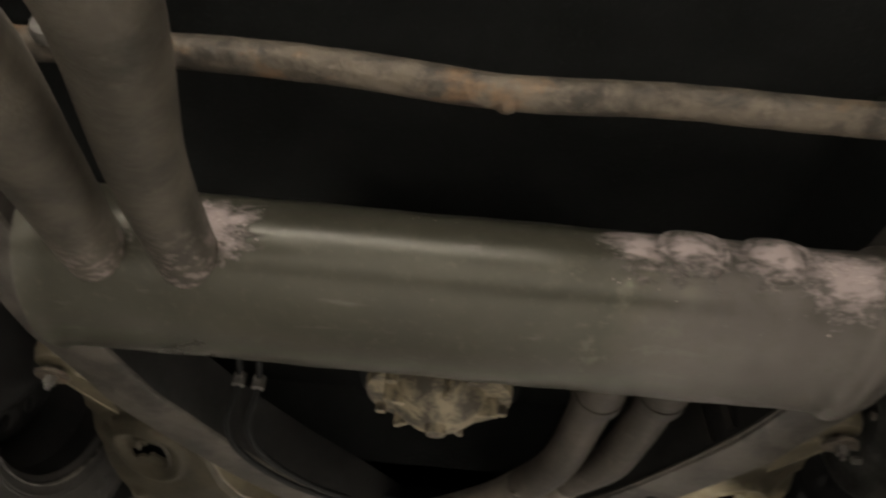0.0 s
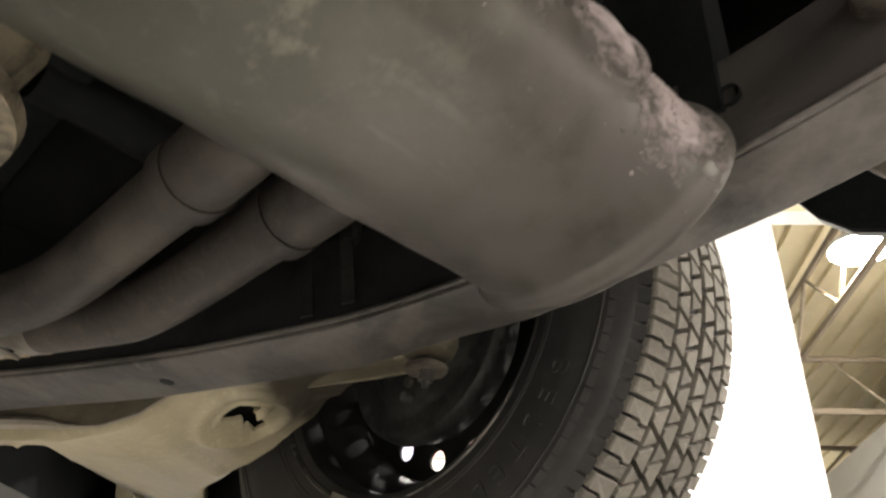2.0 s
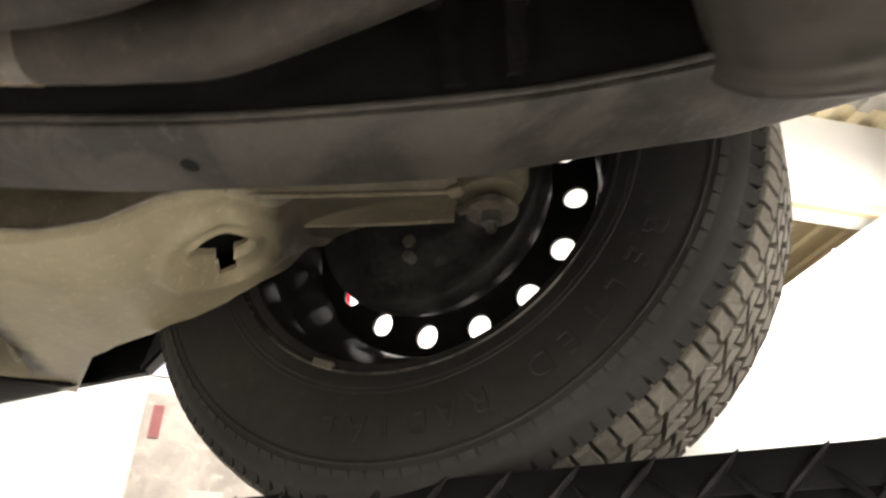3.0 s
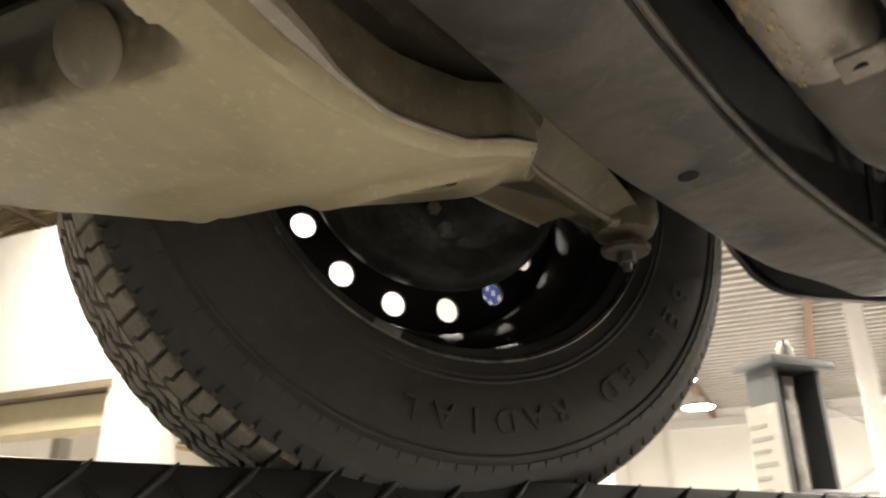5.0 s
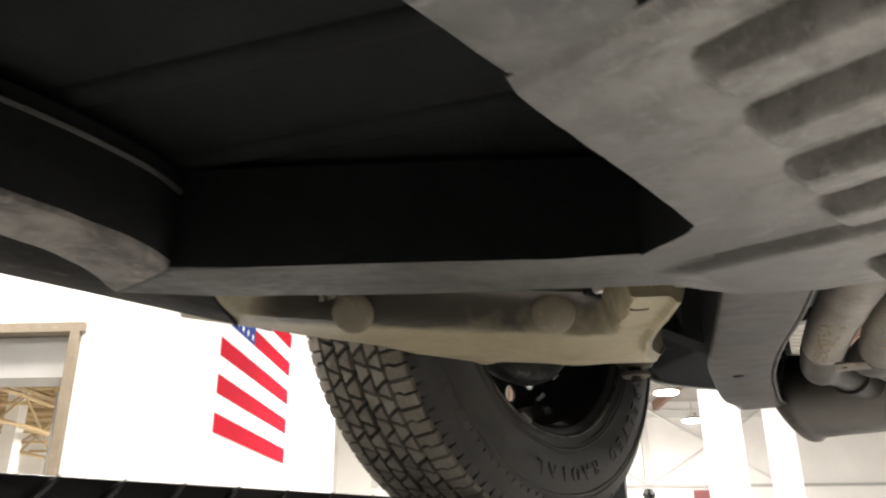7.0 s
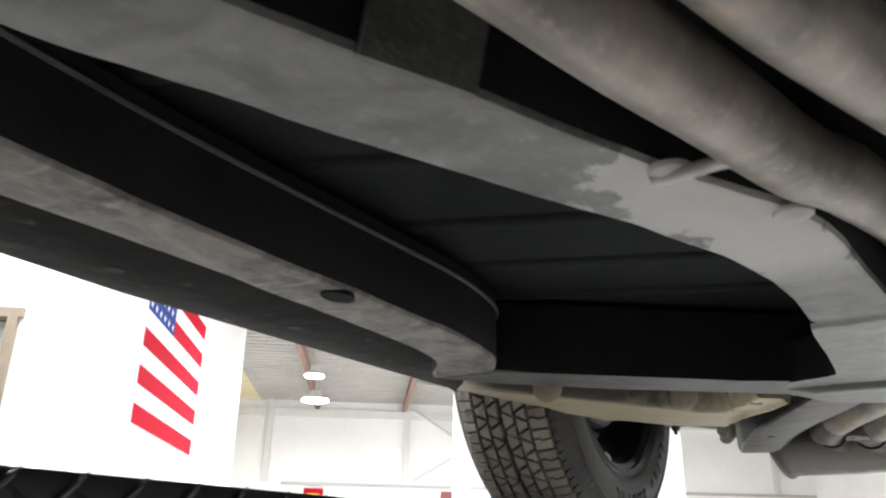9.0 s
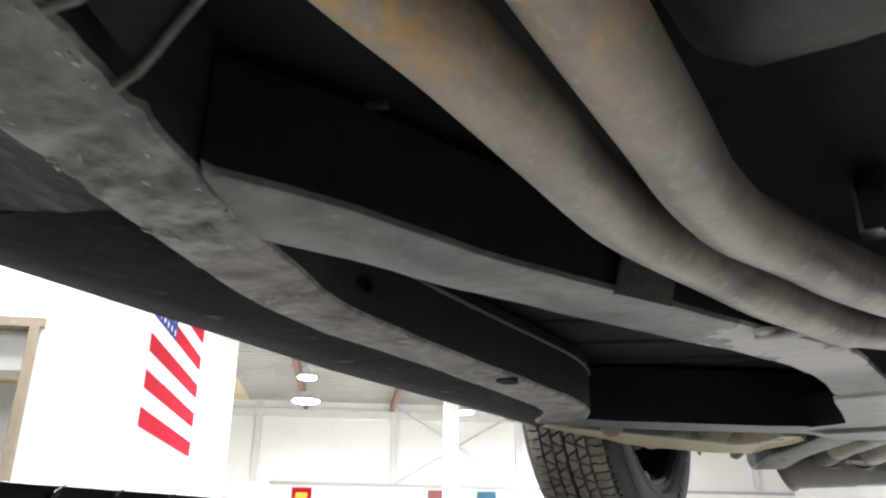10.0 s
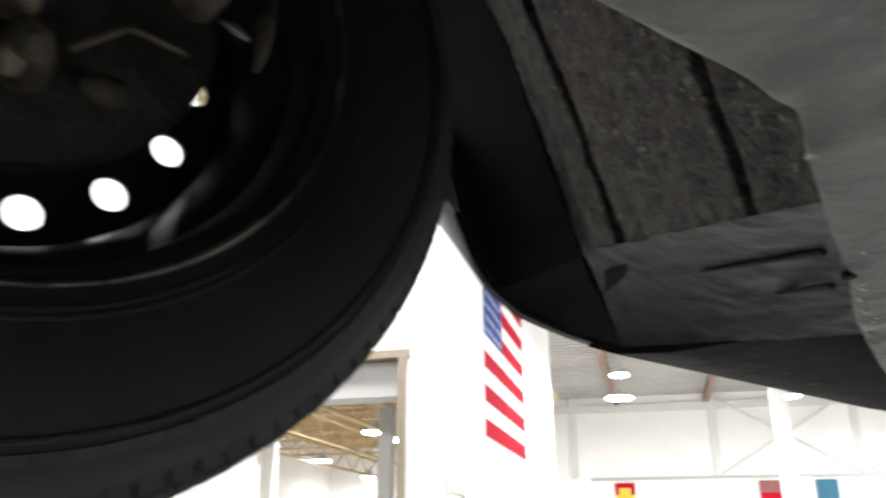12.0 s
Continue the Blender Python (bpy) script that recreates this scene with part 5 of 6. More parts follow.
for path, jy in ((PIPE_A, -1.345), (PIPE_B, -1.375)):
    line = smooth_path(path, 8)
    cut = min(range(len(line)), key=lambda k: abs(line[k].y + 1.16))
    joint = min(range(len(line)), key=lambda k: abs(line[k].y - jy))
    hot = min(range(len(line)), key=lambda k: abs(line[k].y - 0.30))
    pipe = part("exhaust_pipe", tube(bmesh.new(), line[cut:hot + 1], [float(np.interp(p.y, [-0.5, 0.0], [FRONT_R, PIPE_R])) for p in line[cut:hot + 1]], 28), PIPE_STEEL, car, "dull brown-grey steel exhaust pipe")
    part("front_length", tube(bmesh.new(), line[joint - 1:cut + 1], FRONT_R, 28), PIPE_RUST, pipe, "steel pipe with orange rust stains")
    part("rear_length", tube(bmesh.new(), line[hot:], PIPE_R, 28), REAR_STEEL, pipe, "darker heat-stained pipe end")
    n = joint + 1
    part("slip_joint", tube(bmesh.new(), line[:n], [FRONT_R + 0.0034] * (n - 2) + [FRONT_R + 0.0042, FRONT_R + 0.0040], 28), PIPE_RUST, pipe, "flared pipe end with rust stains")
    part("joint_ridge", tube(bmesh.new(), [line[joint - 1], line[joint - 1].lerp(line[joint], 0.35), line[joint - 1].lerp(line[joint], 0.7), line[joint]], [FRONT_R + 0.004, FRONT_R + 0.0048, FRONT_R + 0.0046, FRONT_R + 0.0026], 28), ROD_RUST, pipe, "sooty ridge of the slip joint")
    part("joint_gap", tube(bmesh.new(), [line[joint], line[joint].lerp(line[joint + 1], 0.18)], FRONT_R + 0.0016, 28), TAIL_STEEL, pipe, "sooty gap at the slip joint")
    stub = [p for p in line if 0.555 <= p.y]
    part("inlet_stub", tube(bmesh.new(), stub, PIPE_R + 0.003, 28), REAR_STEEL, pipe)
    part("weld_ring", tube(bmesh.new(), [p for p in line if 0.548 <= p.y <= 0.575] or stub[:2], PIPE_R + 0.0045, 28), REAR_STEEL, pipe)
    rub_marks(pipe, line, 0.13, 0.30, 32, 110 if not pipes else 16, 31 + len(pipes))
    pipes.append(pipe)
bm = box(bmesh.new(), -0.034, 0.038, -0.0065, 0.0065, -0.0018, 0.0018, Matrix.Translation((-0.034, 0.299, 1.8570)) @ Matrix.Rotation(radians(22), 4, "Z") @ Matrix.Rotation(radians(-30), 4, "X"), bevel=0.001)
strap = part("pipe_strap", bm, PIPE_STEEL, car, "flat stained steel strap joining the pipes")
dark_hole(-0.058, 0.290, 1.8553, 0.0040, strap, squash=0.6)
for base, mid, top in (((0.318, 0.800, 1.880), (0.300, 0.950, 1.850), (0.255, 1.123, 1.800)), ((0.395, 0.800, 1.878), (0.360, 0.960, 1.835), (0.325, 1.100, 1.790))):
    far = Vector(top) + (Vector(top) - Vector(mid)) * 0.35 + Vector((0.02, 0, 0.0))
    part("tail_pipe", tube(bmesh.new(), smooth_path([(base[0], 0.74, 1.89), base, mid, top, far], 8), 0.0262, 28), TAIL_STEEL, car, "brown-grey tail pipe from the muffler")

rod = [(-0.328, 0.902, 1.991), (-0.30, 0.902, 1.990), (-0.17, 0.903, 1.990), (-0.06, 0.900, 1.996), (0.068, 0.905, 1.986), (0.20, 0.905, 1.999), (0.33, 0.905, 2.003), (0.50, 0.905, 1.996)]
cross_rod = part("cross_tube", tube(bmesh.new(), smooth_path(rod, 8), [0.0145 + 0.0012 * noise.noise(p * 26) + 0.0006 * noise.noise(p * 70) for p in smooth_path(rod, 8)], 20), ROD_RUST, car, "rusty bent steel cross tube")
part("tube_lug", lathe(bmesh.new(), [(-0.007, 0), (-0.0065, 0.004), (-0.004, 0.009), (0.0, 0.012), (0.006, 0.013), (0.012, 0.0)], (0.068, 0.903, 1.977), "z", 14), ROD_RUST, cross_rod)
part("tube_eye", lathe(bmesh.new(), [(-0.012, 0.0), (-0.012, 0.0165), (0.010, 0.0175), (0.010, 0)], (-0.318, 0.902, 1.991), "x", 20), ROD_RUST, cross_rod)


# gearbox casing beside the pipes, with a steel clip, and small things under the floor
CASING = material("gearbox_casing", (0.062, 0.051, 0.043), (0.018, 0.016, 0.0145), 0.65, grain=90, stain=9, dent=0.4, bump=0.5, spread=(0.36, 0.62))
bm = bmesh.new()
outline = [(0.078, 2.08), (0.086, 1.99), (0.098, 1.955), (0.122, 1.940), (0.17, 1.934), (0.30, 1.936), (0.38, 1.955), (0.44, 1.99), (0.47, 2.10)]
rings = []
for y in np.linspace(-1.78, -1.06, 40):
    swell = 0.008 * math.sin(y * 21) + 0.014 * ease(y, -1.24, -1.16) * (1 - ease(y, -1.14, -1.08))
    rings.append([bm.verts.new((x + 0.02 * (y + 1.4) * 0.5, y, z - swell + 0.05 * ease(y, -1.10, -1.02) + 0.003 * noise.noise(Vector((x * 20, y * 20, z * 20))))) for x, z in outline])
for a, b in zip(rings, rings[1:]):
    for k in range(len(outline) - 1):
        bm.faces.new((a[k], a[k + 1], b[k + 1], b[k]))
bm.faces.new(rings[0])
bm.faces.new(rings[-1][::-1])
gearbox = part("gearbox", bm, CASING, car, "brown-grey cast gearbox casing")
for y in (-1.62, -1.36, -1.14):
    part("casing_rib", tube(bmesh.new(), [(0.100, y, 1.951), (0.125, y, 1.936), (0.17, y, 1.930), (0.30, y, 1.932), (0.38, y, 1.952)], 0.006, 10), CASING, gearbox)
clip = part("steel_clip", box(bmesh.new(), 0.139, 0.1415, -0.868, -0.846, 1.908, 1.945, bevel=0.001), BARE_STEEL, car, "bright bent steel clip")
part("clip_foot", box(bmesh.new(), 0.139, 0.156, -0.868, -0.846, 1.906, 1.9085, bevel=0.001), BARE_STEEL, clip)
part("clip_mount", tube(bmesh.new(), [(0.150, -0.855, 1.94), (0.170, -0.850, 2.02)], 0.012, 12), UNDERCOAT, clip)
part("floor_flange", tube(bmesh.new(), [(-0.160, -1.26, 1.957), (-0.150, -1.24, 1.957), (-0.095, -0.975, 1.957), (-0.07, -0.87, 1.957)], 0.005, 10, squash=0.6), SILL_DIRT, car)
part("rust_tab", box(bmesh.new(), -0.008, 0.008, -0.0025, 0.0025, -0.003, 0.003, Matrix.Translation((-0.101, -1.149, 1.955)) @ Matrix.Rotation(0.5, 4, "Z"), bevel=0.001), ROD_RUST, car, "small rusty tab under the floor")

# ---------------------------------------------------------------- rear suspension
ARM_O = Vector((-0.194, -0.009, 0))
ARM_A, ARM_B = Vector((-0.78, -0.625, 0)).normalized(), Vector((-0.625, 0.78, 0)).normalized()
ARM_IN = ([-0.10, -0.03, 0.0, 0.03, 0.065, 0.10, 0.135, 0.165, 0.20, 0.25, 0.28, 0.35, 0.43, 0.47], [-0.080, -0.074, -0.072, -0.071, -0.073, -0.078, -0.088, -0.099, -0.110, -0.108, -0.091, -0.095, -0.100, -0.092])
ARM_OUT = ([-0.10, -0.02, 0.014, 0.05, 0.084, 0.12, 0.174, 0.23, 0.262, 0.298, 0.344, 0.381, 0.42, 0.47], [0.37, 0.405, 0.420, 0.315, 0.216, 0.165, 0.118, 0.110, 0.088, 0.072, 0.045, 0.018, -0.03, -0.08])


def groove_step(a, b):
    """1 in the recessed front channel of the arm, 0 on its flat land."""
    return ease(a, -0.036, -0.018) * (1 - ease(a, 0.30, 0.35)) * (1 - ease(b, 0.004 - 0.1 * max(0.0, a), 0.022 - 0.1 * max(0.0, a)))


def arm_height(a, b):
    z = float(np.interp(b, [-0.10, -0.05, 0.0, 0.045, 0.07, 0.11, 0.16, 0.20, 0.245, 0.30, 0.38, 0.47],
                        [1.868, 1.866, 1.868, 1.868, 1.866, 1.864, 1.871, 1.889, 1.910, 1.917, 1.924, 1.932]))
    edge = float(np.interp(b, *ARM_IN))
    floor_z = float(np.interp(b, [-0.10, -0.06, -0.03, 0.0, 0.03], [1.965, 1.936, 1.912, 1.899, 1.896]))
    z += (floor_z - z) * groove_step(a, b)
    z += 0.075 * max(0.0, a) * float(np.interp(b, [0.17, 0.25], [1, 0.3])) + 0.02 * max(0.0, a - 0.3)
    z += (a - edge) * float(np.interp(b, [0.20, 0.25, 0.325, 0.42], [0.0, 0.05, 0.24, 0.43]))
    z -= 0.008 * math.exp(-((a - edge - 0.005) / 0.0045) ** 2) * (1 - ease(b, 0.04, 0.10))
    z += 0.008 * max(0.0, 1 - (a - edge) / 0.005)
    z += 0.013 * ease(b, 0.285, 0.31)
    ring = math.hypot((a + 0.010) / 1.35, b - 0.242)
    z -= 0.009 * math.exp(-((ring - 0.046) / 0.009) ** 2)
    z -= 0.006 * math.exp(-((math.hypot((a + 0.022) / 0.95, b - 0.240) - 0.027) / 0.004) ** 2)
    z -= 0.006 * math.exp(-(((a - 0.105) / 0.016) ** 2 + ((b - 0.168) / 0.009) ** 2))
    z -= 0.006 * math.exp(-(((a - 0.035 - 0.9 * (b - 0.30)) / 0.010) ** 2)) * ease(b, 0.285, 0.30) * (1 - ease(b, 0.36, 0.42))
    tab = math.hypot((a + 0.045) / 1.4, b + 0.02)
    z -= 0.004 * math.exp(-((tab - 0.011) / 0.003) ** 2) * (1 if b > -0.02 else 0)
    return z


def keyhole(a, b):
    """Negative inside the keyhole of the arm: a round hole with a tail."""
    head = math.hypot((a + 0.030) / 0.9, b - 0.240) - 0.0215
    tail = max(abs(a - 0.008) - 0.026, abs(b - 0.239) - 0.0075)
    return min(head, tail)


def trailing_arm(flip):
    bm = bmesh.new()
    rows, marks, bare = [], [], []
    for b in np.linspace(-0.10, 0.47, 200):
        row, mk = [], []
        bare.append([])
        lo, hi = float(np.interp(b, *ARM_IN)), float(np.interp(b, *ARM_OUT))
        for a in np.linspace(lo, hi, 120):
            k, b0 = keyhole(a, b), b
            if -0.0045 < k < 0:
                ga, gb = (keyhole(a + 0.0005, b) - k) / 0.0005, (keyhole(a, b + 0.0005) - k) / 0.0005
                size = max(0.3, math.hypot(ga, gb))
                a, b = a - k * ga / size, b - k * gb / size
            row.append(bm.verts.new(mirrored([tuple(ARM_O + ARM_A * a + ARM_B * b + Vector((0, 0, arm_height(a, b))))], flip)[0]))
            b = b0
            mk.append(k)
            bare[-1].append(-0.014 < a < 0.262 and b < -0.014)
        rows.append(row)
        marks.append(mk)
    for i in range(199):
        for j in range(119):
            if min(marks[i][j], marks[i + 1][j], marks[i][j + 1], marks[i + 1][j + 1]) > -0.0045 and max(marks[i][j], marks[i + 1][j], marks[i][j + 1], marks[i + 1][j + 1]) > 0 and not bare[i][j]:
                bm.faces.new((rows[i][j], rows[i][j + 1], rows[i + 1][j + 1], rows[i + 1][j]))
    loose = [v for v in bm.verts if not v.link_faces]
    bmesh.ops.delete(bm, geom=loose, context="VERTS")
    rim = [e for e in bm.edges if e.is_boundary]
    out = bmesh.ops.extrude_edge_only(bm, edges=rim)["geom"]
    sign = -1 if flip else 1
    for v in (g for g in out if isinstance(g, bmesh.types.BMVert)):
        p = Vector((0.20 - v.co.x if flip else v.co.x, v.co.y, 0)) - ARM_O
        hole = math.hypot(p.dot(ARM_A), p.dot(ARM_B) - 0.24) < 0.058
        front = -0.02 < p.dot(ARM_A) < 0.335 and p.dot(ARM_B) < -0.006
        v.co.z += 0.005 if hole or front else (0.042 if p.dot(ARM_B) < 0.27 else 0.010)
    for g in out:
        for f in (g.link_faces if isinstance(g, bmesh.types.BMEdge) else ()):
            p = f.calc_center_median()
            p = Vector((0.20 - p.x if flip else p.x, p.y, 0)) - ARM_O
            if p.dot(ARM_A) < -0.04 and p.dot(ARM_B) > -0.085 and math.hypot(p.dot(ARM_A), p.dot(ARM_B) - 0.24) > 0.07:
                f.material_index = 1
    s = " on the far side" if flip else ""
    arm = part("trailing_arm", bm, ARM_FAR if flip else ARM_PAINT, car, "pressed steel trailing arm with keyhole, coloured dark for shade" if flip else "cream painted pressed steel trailing arm with keyhole", second=ARM_SKIRT)
    bm = bmesh.new()
    rows = []
    for b in np.linspace(0.008, 0.46, 34):
        lo, hi = float(np.interp(b, *ARM_IN)) + 0.004, float(np.interp(b, *ARM_OUT)) - 0.004
        rows.append([bm.verts.new(mirrored([tuple(ARM_O + ARM_A * a + ARM_B * b + Vector((0, 0, max(arm_height(a, b), 1.88) + float(np.interp(b, [0.03, 0.12], [0.008, 0.04])))))], flip)[0]) for a in np.linspace(lo, hi, 16)])
    for p, q in zip(rows, rows[1:]):
        for j in range(15):
            bm.faces.new((p[j], p[j + 1], q[j + 1], q[j]))
    # black sheet over the arm: the hollow's darkness is put into its colour
    part("upper_shell", bm, UNDERCOAT, arm)
    for a, b in ((0.030, 0.004), (0.231, -0.010)):
        c = ARM_O + ARM_A * a + ARM_B * b + Vector((0, 0, arm_height(a, b)))
        c = Vector(mirrored([tuple(c)], flip)[0])
        tip = Vector((-ARM_B.x * 0.85 * (-1 if flip else 1), -ARM_B.y * 0.85, -0.53)).normalized()
        bm = bmesh.new()
        bmesh.ops.create_uvsphere(bm, u_segments=28, v_segments=14, radius=0.0215)
        turn = Vector((0, 0, 1)).rotation_difference(tip).to_matrix()
        for v in bm.verts:
            v.co = c + Vector((0, 0.004, -0.010)) + turn @ Vector((v.co.x, v.co.y, v.co.z * 0.3))
        part("boss", bm, ARM_CLEAN, arm)
    c = Vector(mirrored([(-0.395, 0.418, 1.935)], flip)[0])
    part("damper_seat", lathe(bmesh.new(), [(-0.004, 0), (-0.004, 0.016), (0.0, 0.026), (0.012, 0.031), (0.03, 0.031)], c, "z", 24), ARM_SHADE_GRIME, arm)
    part("washer", lathe(bmesh.new(), [(-0.017, 0), (-0.017, 0.021), (-0.013, 0.022), (-0.009, 0.012), (-0.003, 0.01)], c, "z", 20), ROD_RUST, arm)
    part("nut", lathe(bmesh.new(), [(-0.034, 0), (-0.034, 0.004), (-0.027, 0.0045), (-0.027, 0.0085), (-0.016, 0.0085)], c, "z", 6), BARE_STEEL, arm)
    # tall inner wall with its rolled lip below and turned flange above, and the gusset that carries the damper seat
    lip, wall = [], []
    for b in np.linspace(-0.05, 0.245, 60):
        e = float(np.interp(b, *ARM_IN))
        foot = arm_height(e, b)
        crest = float(np.interp(b, [-0.05, 0.12, 0.14, 0.17, 0.20, 0.245], [1.958, 1.958, 1.955, 1.945, 1.940, 1.930]))
        ac = e + float(np.interp(b, [0.0, 0.08, 0.13, 0.17, 0.245], [0.008, 0.011, 0.018, 0.016, 0.004]))
        top = crest - foot
        q = 1 - 0.75 * ease(b, 0.02, 0.09)
        lip.append([(e + 0.004 * q, foot + 0.001 * q), (e - 0.003 * q, foot - 0.0015 * q), (e - 0.008 * q, foot + 0.002 * q), (e - 0.0095 * q, foot + 0.007 * q), (e - 0.006 * q, foot + 0.012 * q), (e + 0.002, foot + 0.014 * q)])
        wall.append([(e + 0.001, foot + 0.013 * q), (e + 0.006, foot + 0.020 * q), (ac + 0.004, foot + 0.55 * top), (ac + 0.002, crest - 0.006), (ac - 0.003, crest - 0.001), (ac - 0.008, crest), (ac - 0.0105, crest + 0.004), (ac - 0.011, crest + 0.012), (ac - 0.004, crest + 0.016)])
    for name, rows, mat, label in (("rolled_lip", lip, ARM_LIP, "paler rolled lip along the arm's inner edge"), ("inner_wall", wall, ARM_SHADE_GRIME, "upright inner wall of the arm, grimy and coloured darker for shade")):
        bm = bmesh.new()
        rings = [[bm.verts.new(mirrored([tuple(ARM_O + ARM_A * a + ARM_B * b + Vector((0, 0, z)))], flip)[0]) for a, z in row] for row, b in zip(rows, np.linspace(-0.05, 0.245, 60))]
        for p, q in zip(rings, rings[1:]):
            for k in range(len(p) - 1):
                bm.faces.new((p[k], p[k + 1], q[k + 1], q[k]))
        part(name, bm, mat, arm, label)

    def line_of(points):
        return smooth_path([mirrored([tuple(ARM_O + ARM_A * a + ARM_B * b + Vector((0, 0, z)))], flip)[0] for a, b, z in points], 6)

    ridge = line_of(((-0.104, 0.246, 1.915), (-0.093, 0.280, 1.922), (-0.099, 0.352, 1.929), (-0.107, 0.433, 1.938)))
    inner = line_of(((-0.092, 0.186, 1.938), (-0.120, 0.262, 1.945), (-0.128, 0.360, 1.948), (-0.130, 0.455, 1.951)))
    outer = line_of(((-0.005, 0.262, 1.940), (-0.010, 0.31, 1.946), (-0.0165, 0.363, 1.950), (-0.036, 0.44, 1.953)))
    for name, sides in (("gusset", (inner, ridge)), ("gusset_web", (ridge, outer))):
        bm = bmesh.new()
        rings = [[bm.verts.new(p.lerp(q, k / 6) + Vector((0, 0, (0.008 if name == "gusset_web" else 0.004) * math.sin(math.pi * k / 6)))) for k in range(7)] for p, q in zip(*sides)]
        for p, q in zip(rings, rings[1:]):
            for k in range(6):
                bm.faces.new((p[k], p[k + 1], q[k + 1], q[k]))
        part(name, bm, ARM_SHADE_GRIME, arm, "gusset plate up to the damper seat, grimy and coloured darker for shade" if name == "gusset" else "")
    part("gusset_edge", tube(bmesh.new(), ridge, 0.0026, 10), ARM_SKIRT, arm, "worn folded edge of the gusset")
    part("gusset_edge", tube(bmesh.new(), outer, 0.0018, 8), ARM_SKIRT, arm, "worn folded edge of the gusset")
    part("gusset_foot", tube(bmesh.new(), line_of(((-0.104, 0.425, 1.938), (-0.116, 0.445, 1.942), (-0.132, 0.458, 1.950))), [0.006] * 6 + [0.010] * 6 + [0.012], 14), ARM_SKIRT, arm)
    part("slot", tube(bmesh.new(), line_of([(a, b, arm_height(a, b) - 0.0002) for a, b in ((-0.053, -0.0705), (-0.049, -0.0685), (-0.045, -0.068), (-0.041, -0.0685), (-0.037, -0.0705))]), 0.0009, 8), UNDERCOAT, arm)
    # wavy bracket behind the gusset
    wave = line_of(((-0.135, 0.235, 1.972), (-0.150, 0.270, 1.966), (-0.150, 0.310, 1.975), (-0.165, 0.345, 1.960), (-0.160, 0.400, 1.965)))
    bm = bmesh.new()
    rings = [[bm.verts.new(p + Vector((0, 0, h))) for h in (0.0, 0.05)] for p in wave]
    for p, q in zip(rings, rings[1:]):
        bm.faces.new((p[0], p[1], q[1], q[0]))
    part("wavy_bracket", bm, RAIL_SIDE, arm)
    c = Vector(mirrored([(-0.152, -0.052, 1.888)], flip)[0])
    part("pivot_bracket", box(bmesh.new(), c.x - 0.003, c.x + 0.003, c.y - 0.012, c.y + 0.012, c.z - 0.006, c.z + 0.05, bevel=0.002), RAIL_SIDE, arm)
    part("pivot_bolt", lathe(bmesh.new(), [(-0.004, 0.0055), (0.006, 0.0055), (0.009, 0.003), (0.010, 0)], c + Vector((0.003, 0.0, 0.002)), "x", 6), BARE_STEEL, arm, "bright steel pivot bolt")
    return arm


trailing_arm(False)
trailing_arm(True)

# brake drum, backing plate and coil spring inside the right rear wheel
DRUM_GRIME = material("drum_grime", (0.060, 0.060, 0.055), (0.022, 0.022, 0.021), 0.42, grain=90, stain=20, bump=0.4, dent=0.3, spread=(0.36, 0.64))
drum = part("brake_backing", lathe(bmesh.new(), [(0.062, 0), (0.062, 0.02), (0.056, 0.035), (0.052, 0.05), (0.055, 0.058), (0.055, 0.088), (0.050, 0.095), (0.050, 0.118), (0.053, 0.124), (0.052, 0.132), (0.046, 0.1375), (0.034, 0.1385), (0.030, 0.132), (0.012, 0.130), (0.008, 0.0)], HUB_R, "x", 48), DRUM_GRIME, car, "dirty black brake backing plate")
for k in range(6):
    a = radians(60 * k + 20)
    part("plate_bolt", lathe(bmesh.new(), [(0, 0.007), (0.008, 0.007), (0.010, 0.0)], HUB_R + Vector((0.052, 0.065 * math.cos(a), 0.065 * math.sin(a))), "x", 6), PIPE_STEEL, drum)
part("bleed_bolt", lathe(bmesh.new(), [(0, 0.006), (0.012, 0.006), (0.014, 0.0)], (-0.492, 0.281, 1.955), "x", 6), BARE_STEEL, drum)
coil = smooth_path([(-0.30 + 0.05 * math.cos(t), 0.24 + 0.05 * math.sin(t), 1.96 + t * 0.0055) for t in np.linspace(0, 10 * math.pi, 80)], 2)
part("coil_spring", tube(bmesh.new(), coil, 0.007, 10), UNDERCOAT, car, "black coil spring")
part("drive_shaft", tube(bmesh.new(), [(-0.5, 0.285, 2.045), (-0.1, 0.40, 2.03), (0.02, 0.42, 2.02)], 0.02, 16), UNDERCOAT, car)

# differential
D = Vector((0.105, 0.455, 1.955))
diff = part("differential", lathe(bmesh.new(), [(-0.075, 0.0), (-0.07, 0.03), (-0.055, 0.05), (-0.03, 0.062), (0.0, 0.07), (0.05, 0.085), (0.07, 0.06), (0.08, 0)], D, "z", 40), CASTING, car, "dirty cast differential housing with ribs")
part("flange", lathe(bmesh.new(), [(-0.034, 0.060), (-0.034, 0.088), (-0.022, 0.090), (-0.022, 0.06)], D, "z", 40), CASTING, diff)
for k in range(5):
    a = 2 * math.pi * k / 5 + 0.5
    part("rib", box(bmesh.new(), 0.03, 0.072, -0.004, 0.004, -0.058, -0.03, Matrix.Translation(D) @ Matrix.Rotation(a, 4, "Z"), bevel=0.002), CASTING, diff)
    part("bolt", lathe(bmesh.new(), [(-0.045, 0), (-0.045, 0.007), (-0.034, 0.007)], D + Vector((0.079 * math.cos(a + 0.3), 0.079 * math.sin(a + 0.3), 0)), "z", 6), CASTING, diff)
part("nose", lathe(bmesh.new(), [(-0.082, 0), (-0.082, 0.012), (-0.074, 0.014), (-0.06, 0.024)], D, "z", 20), CASTING, diff)
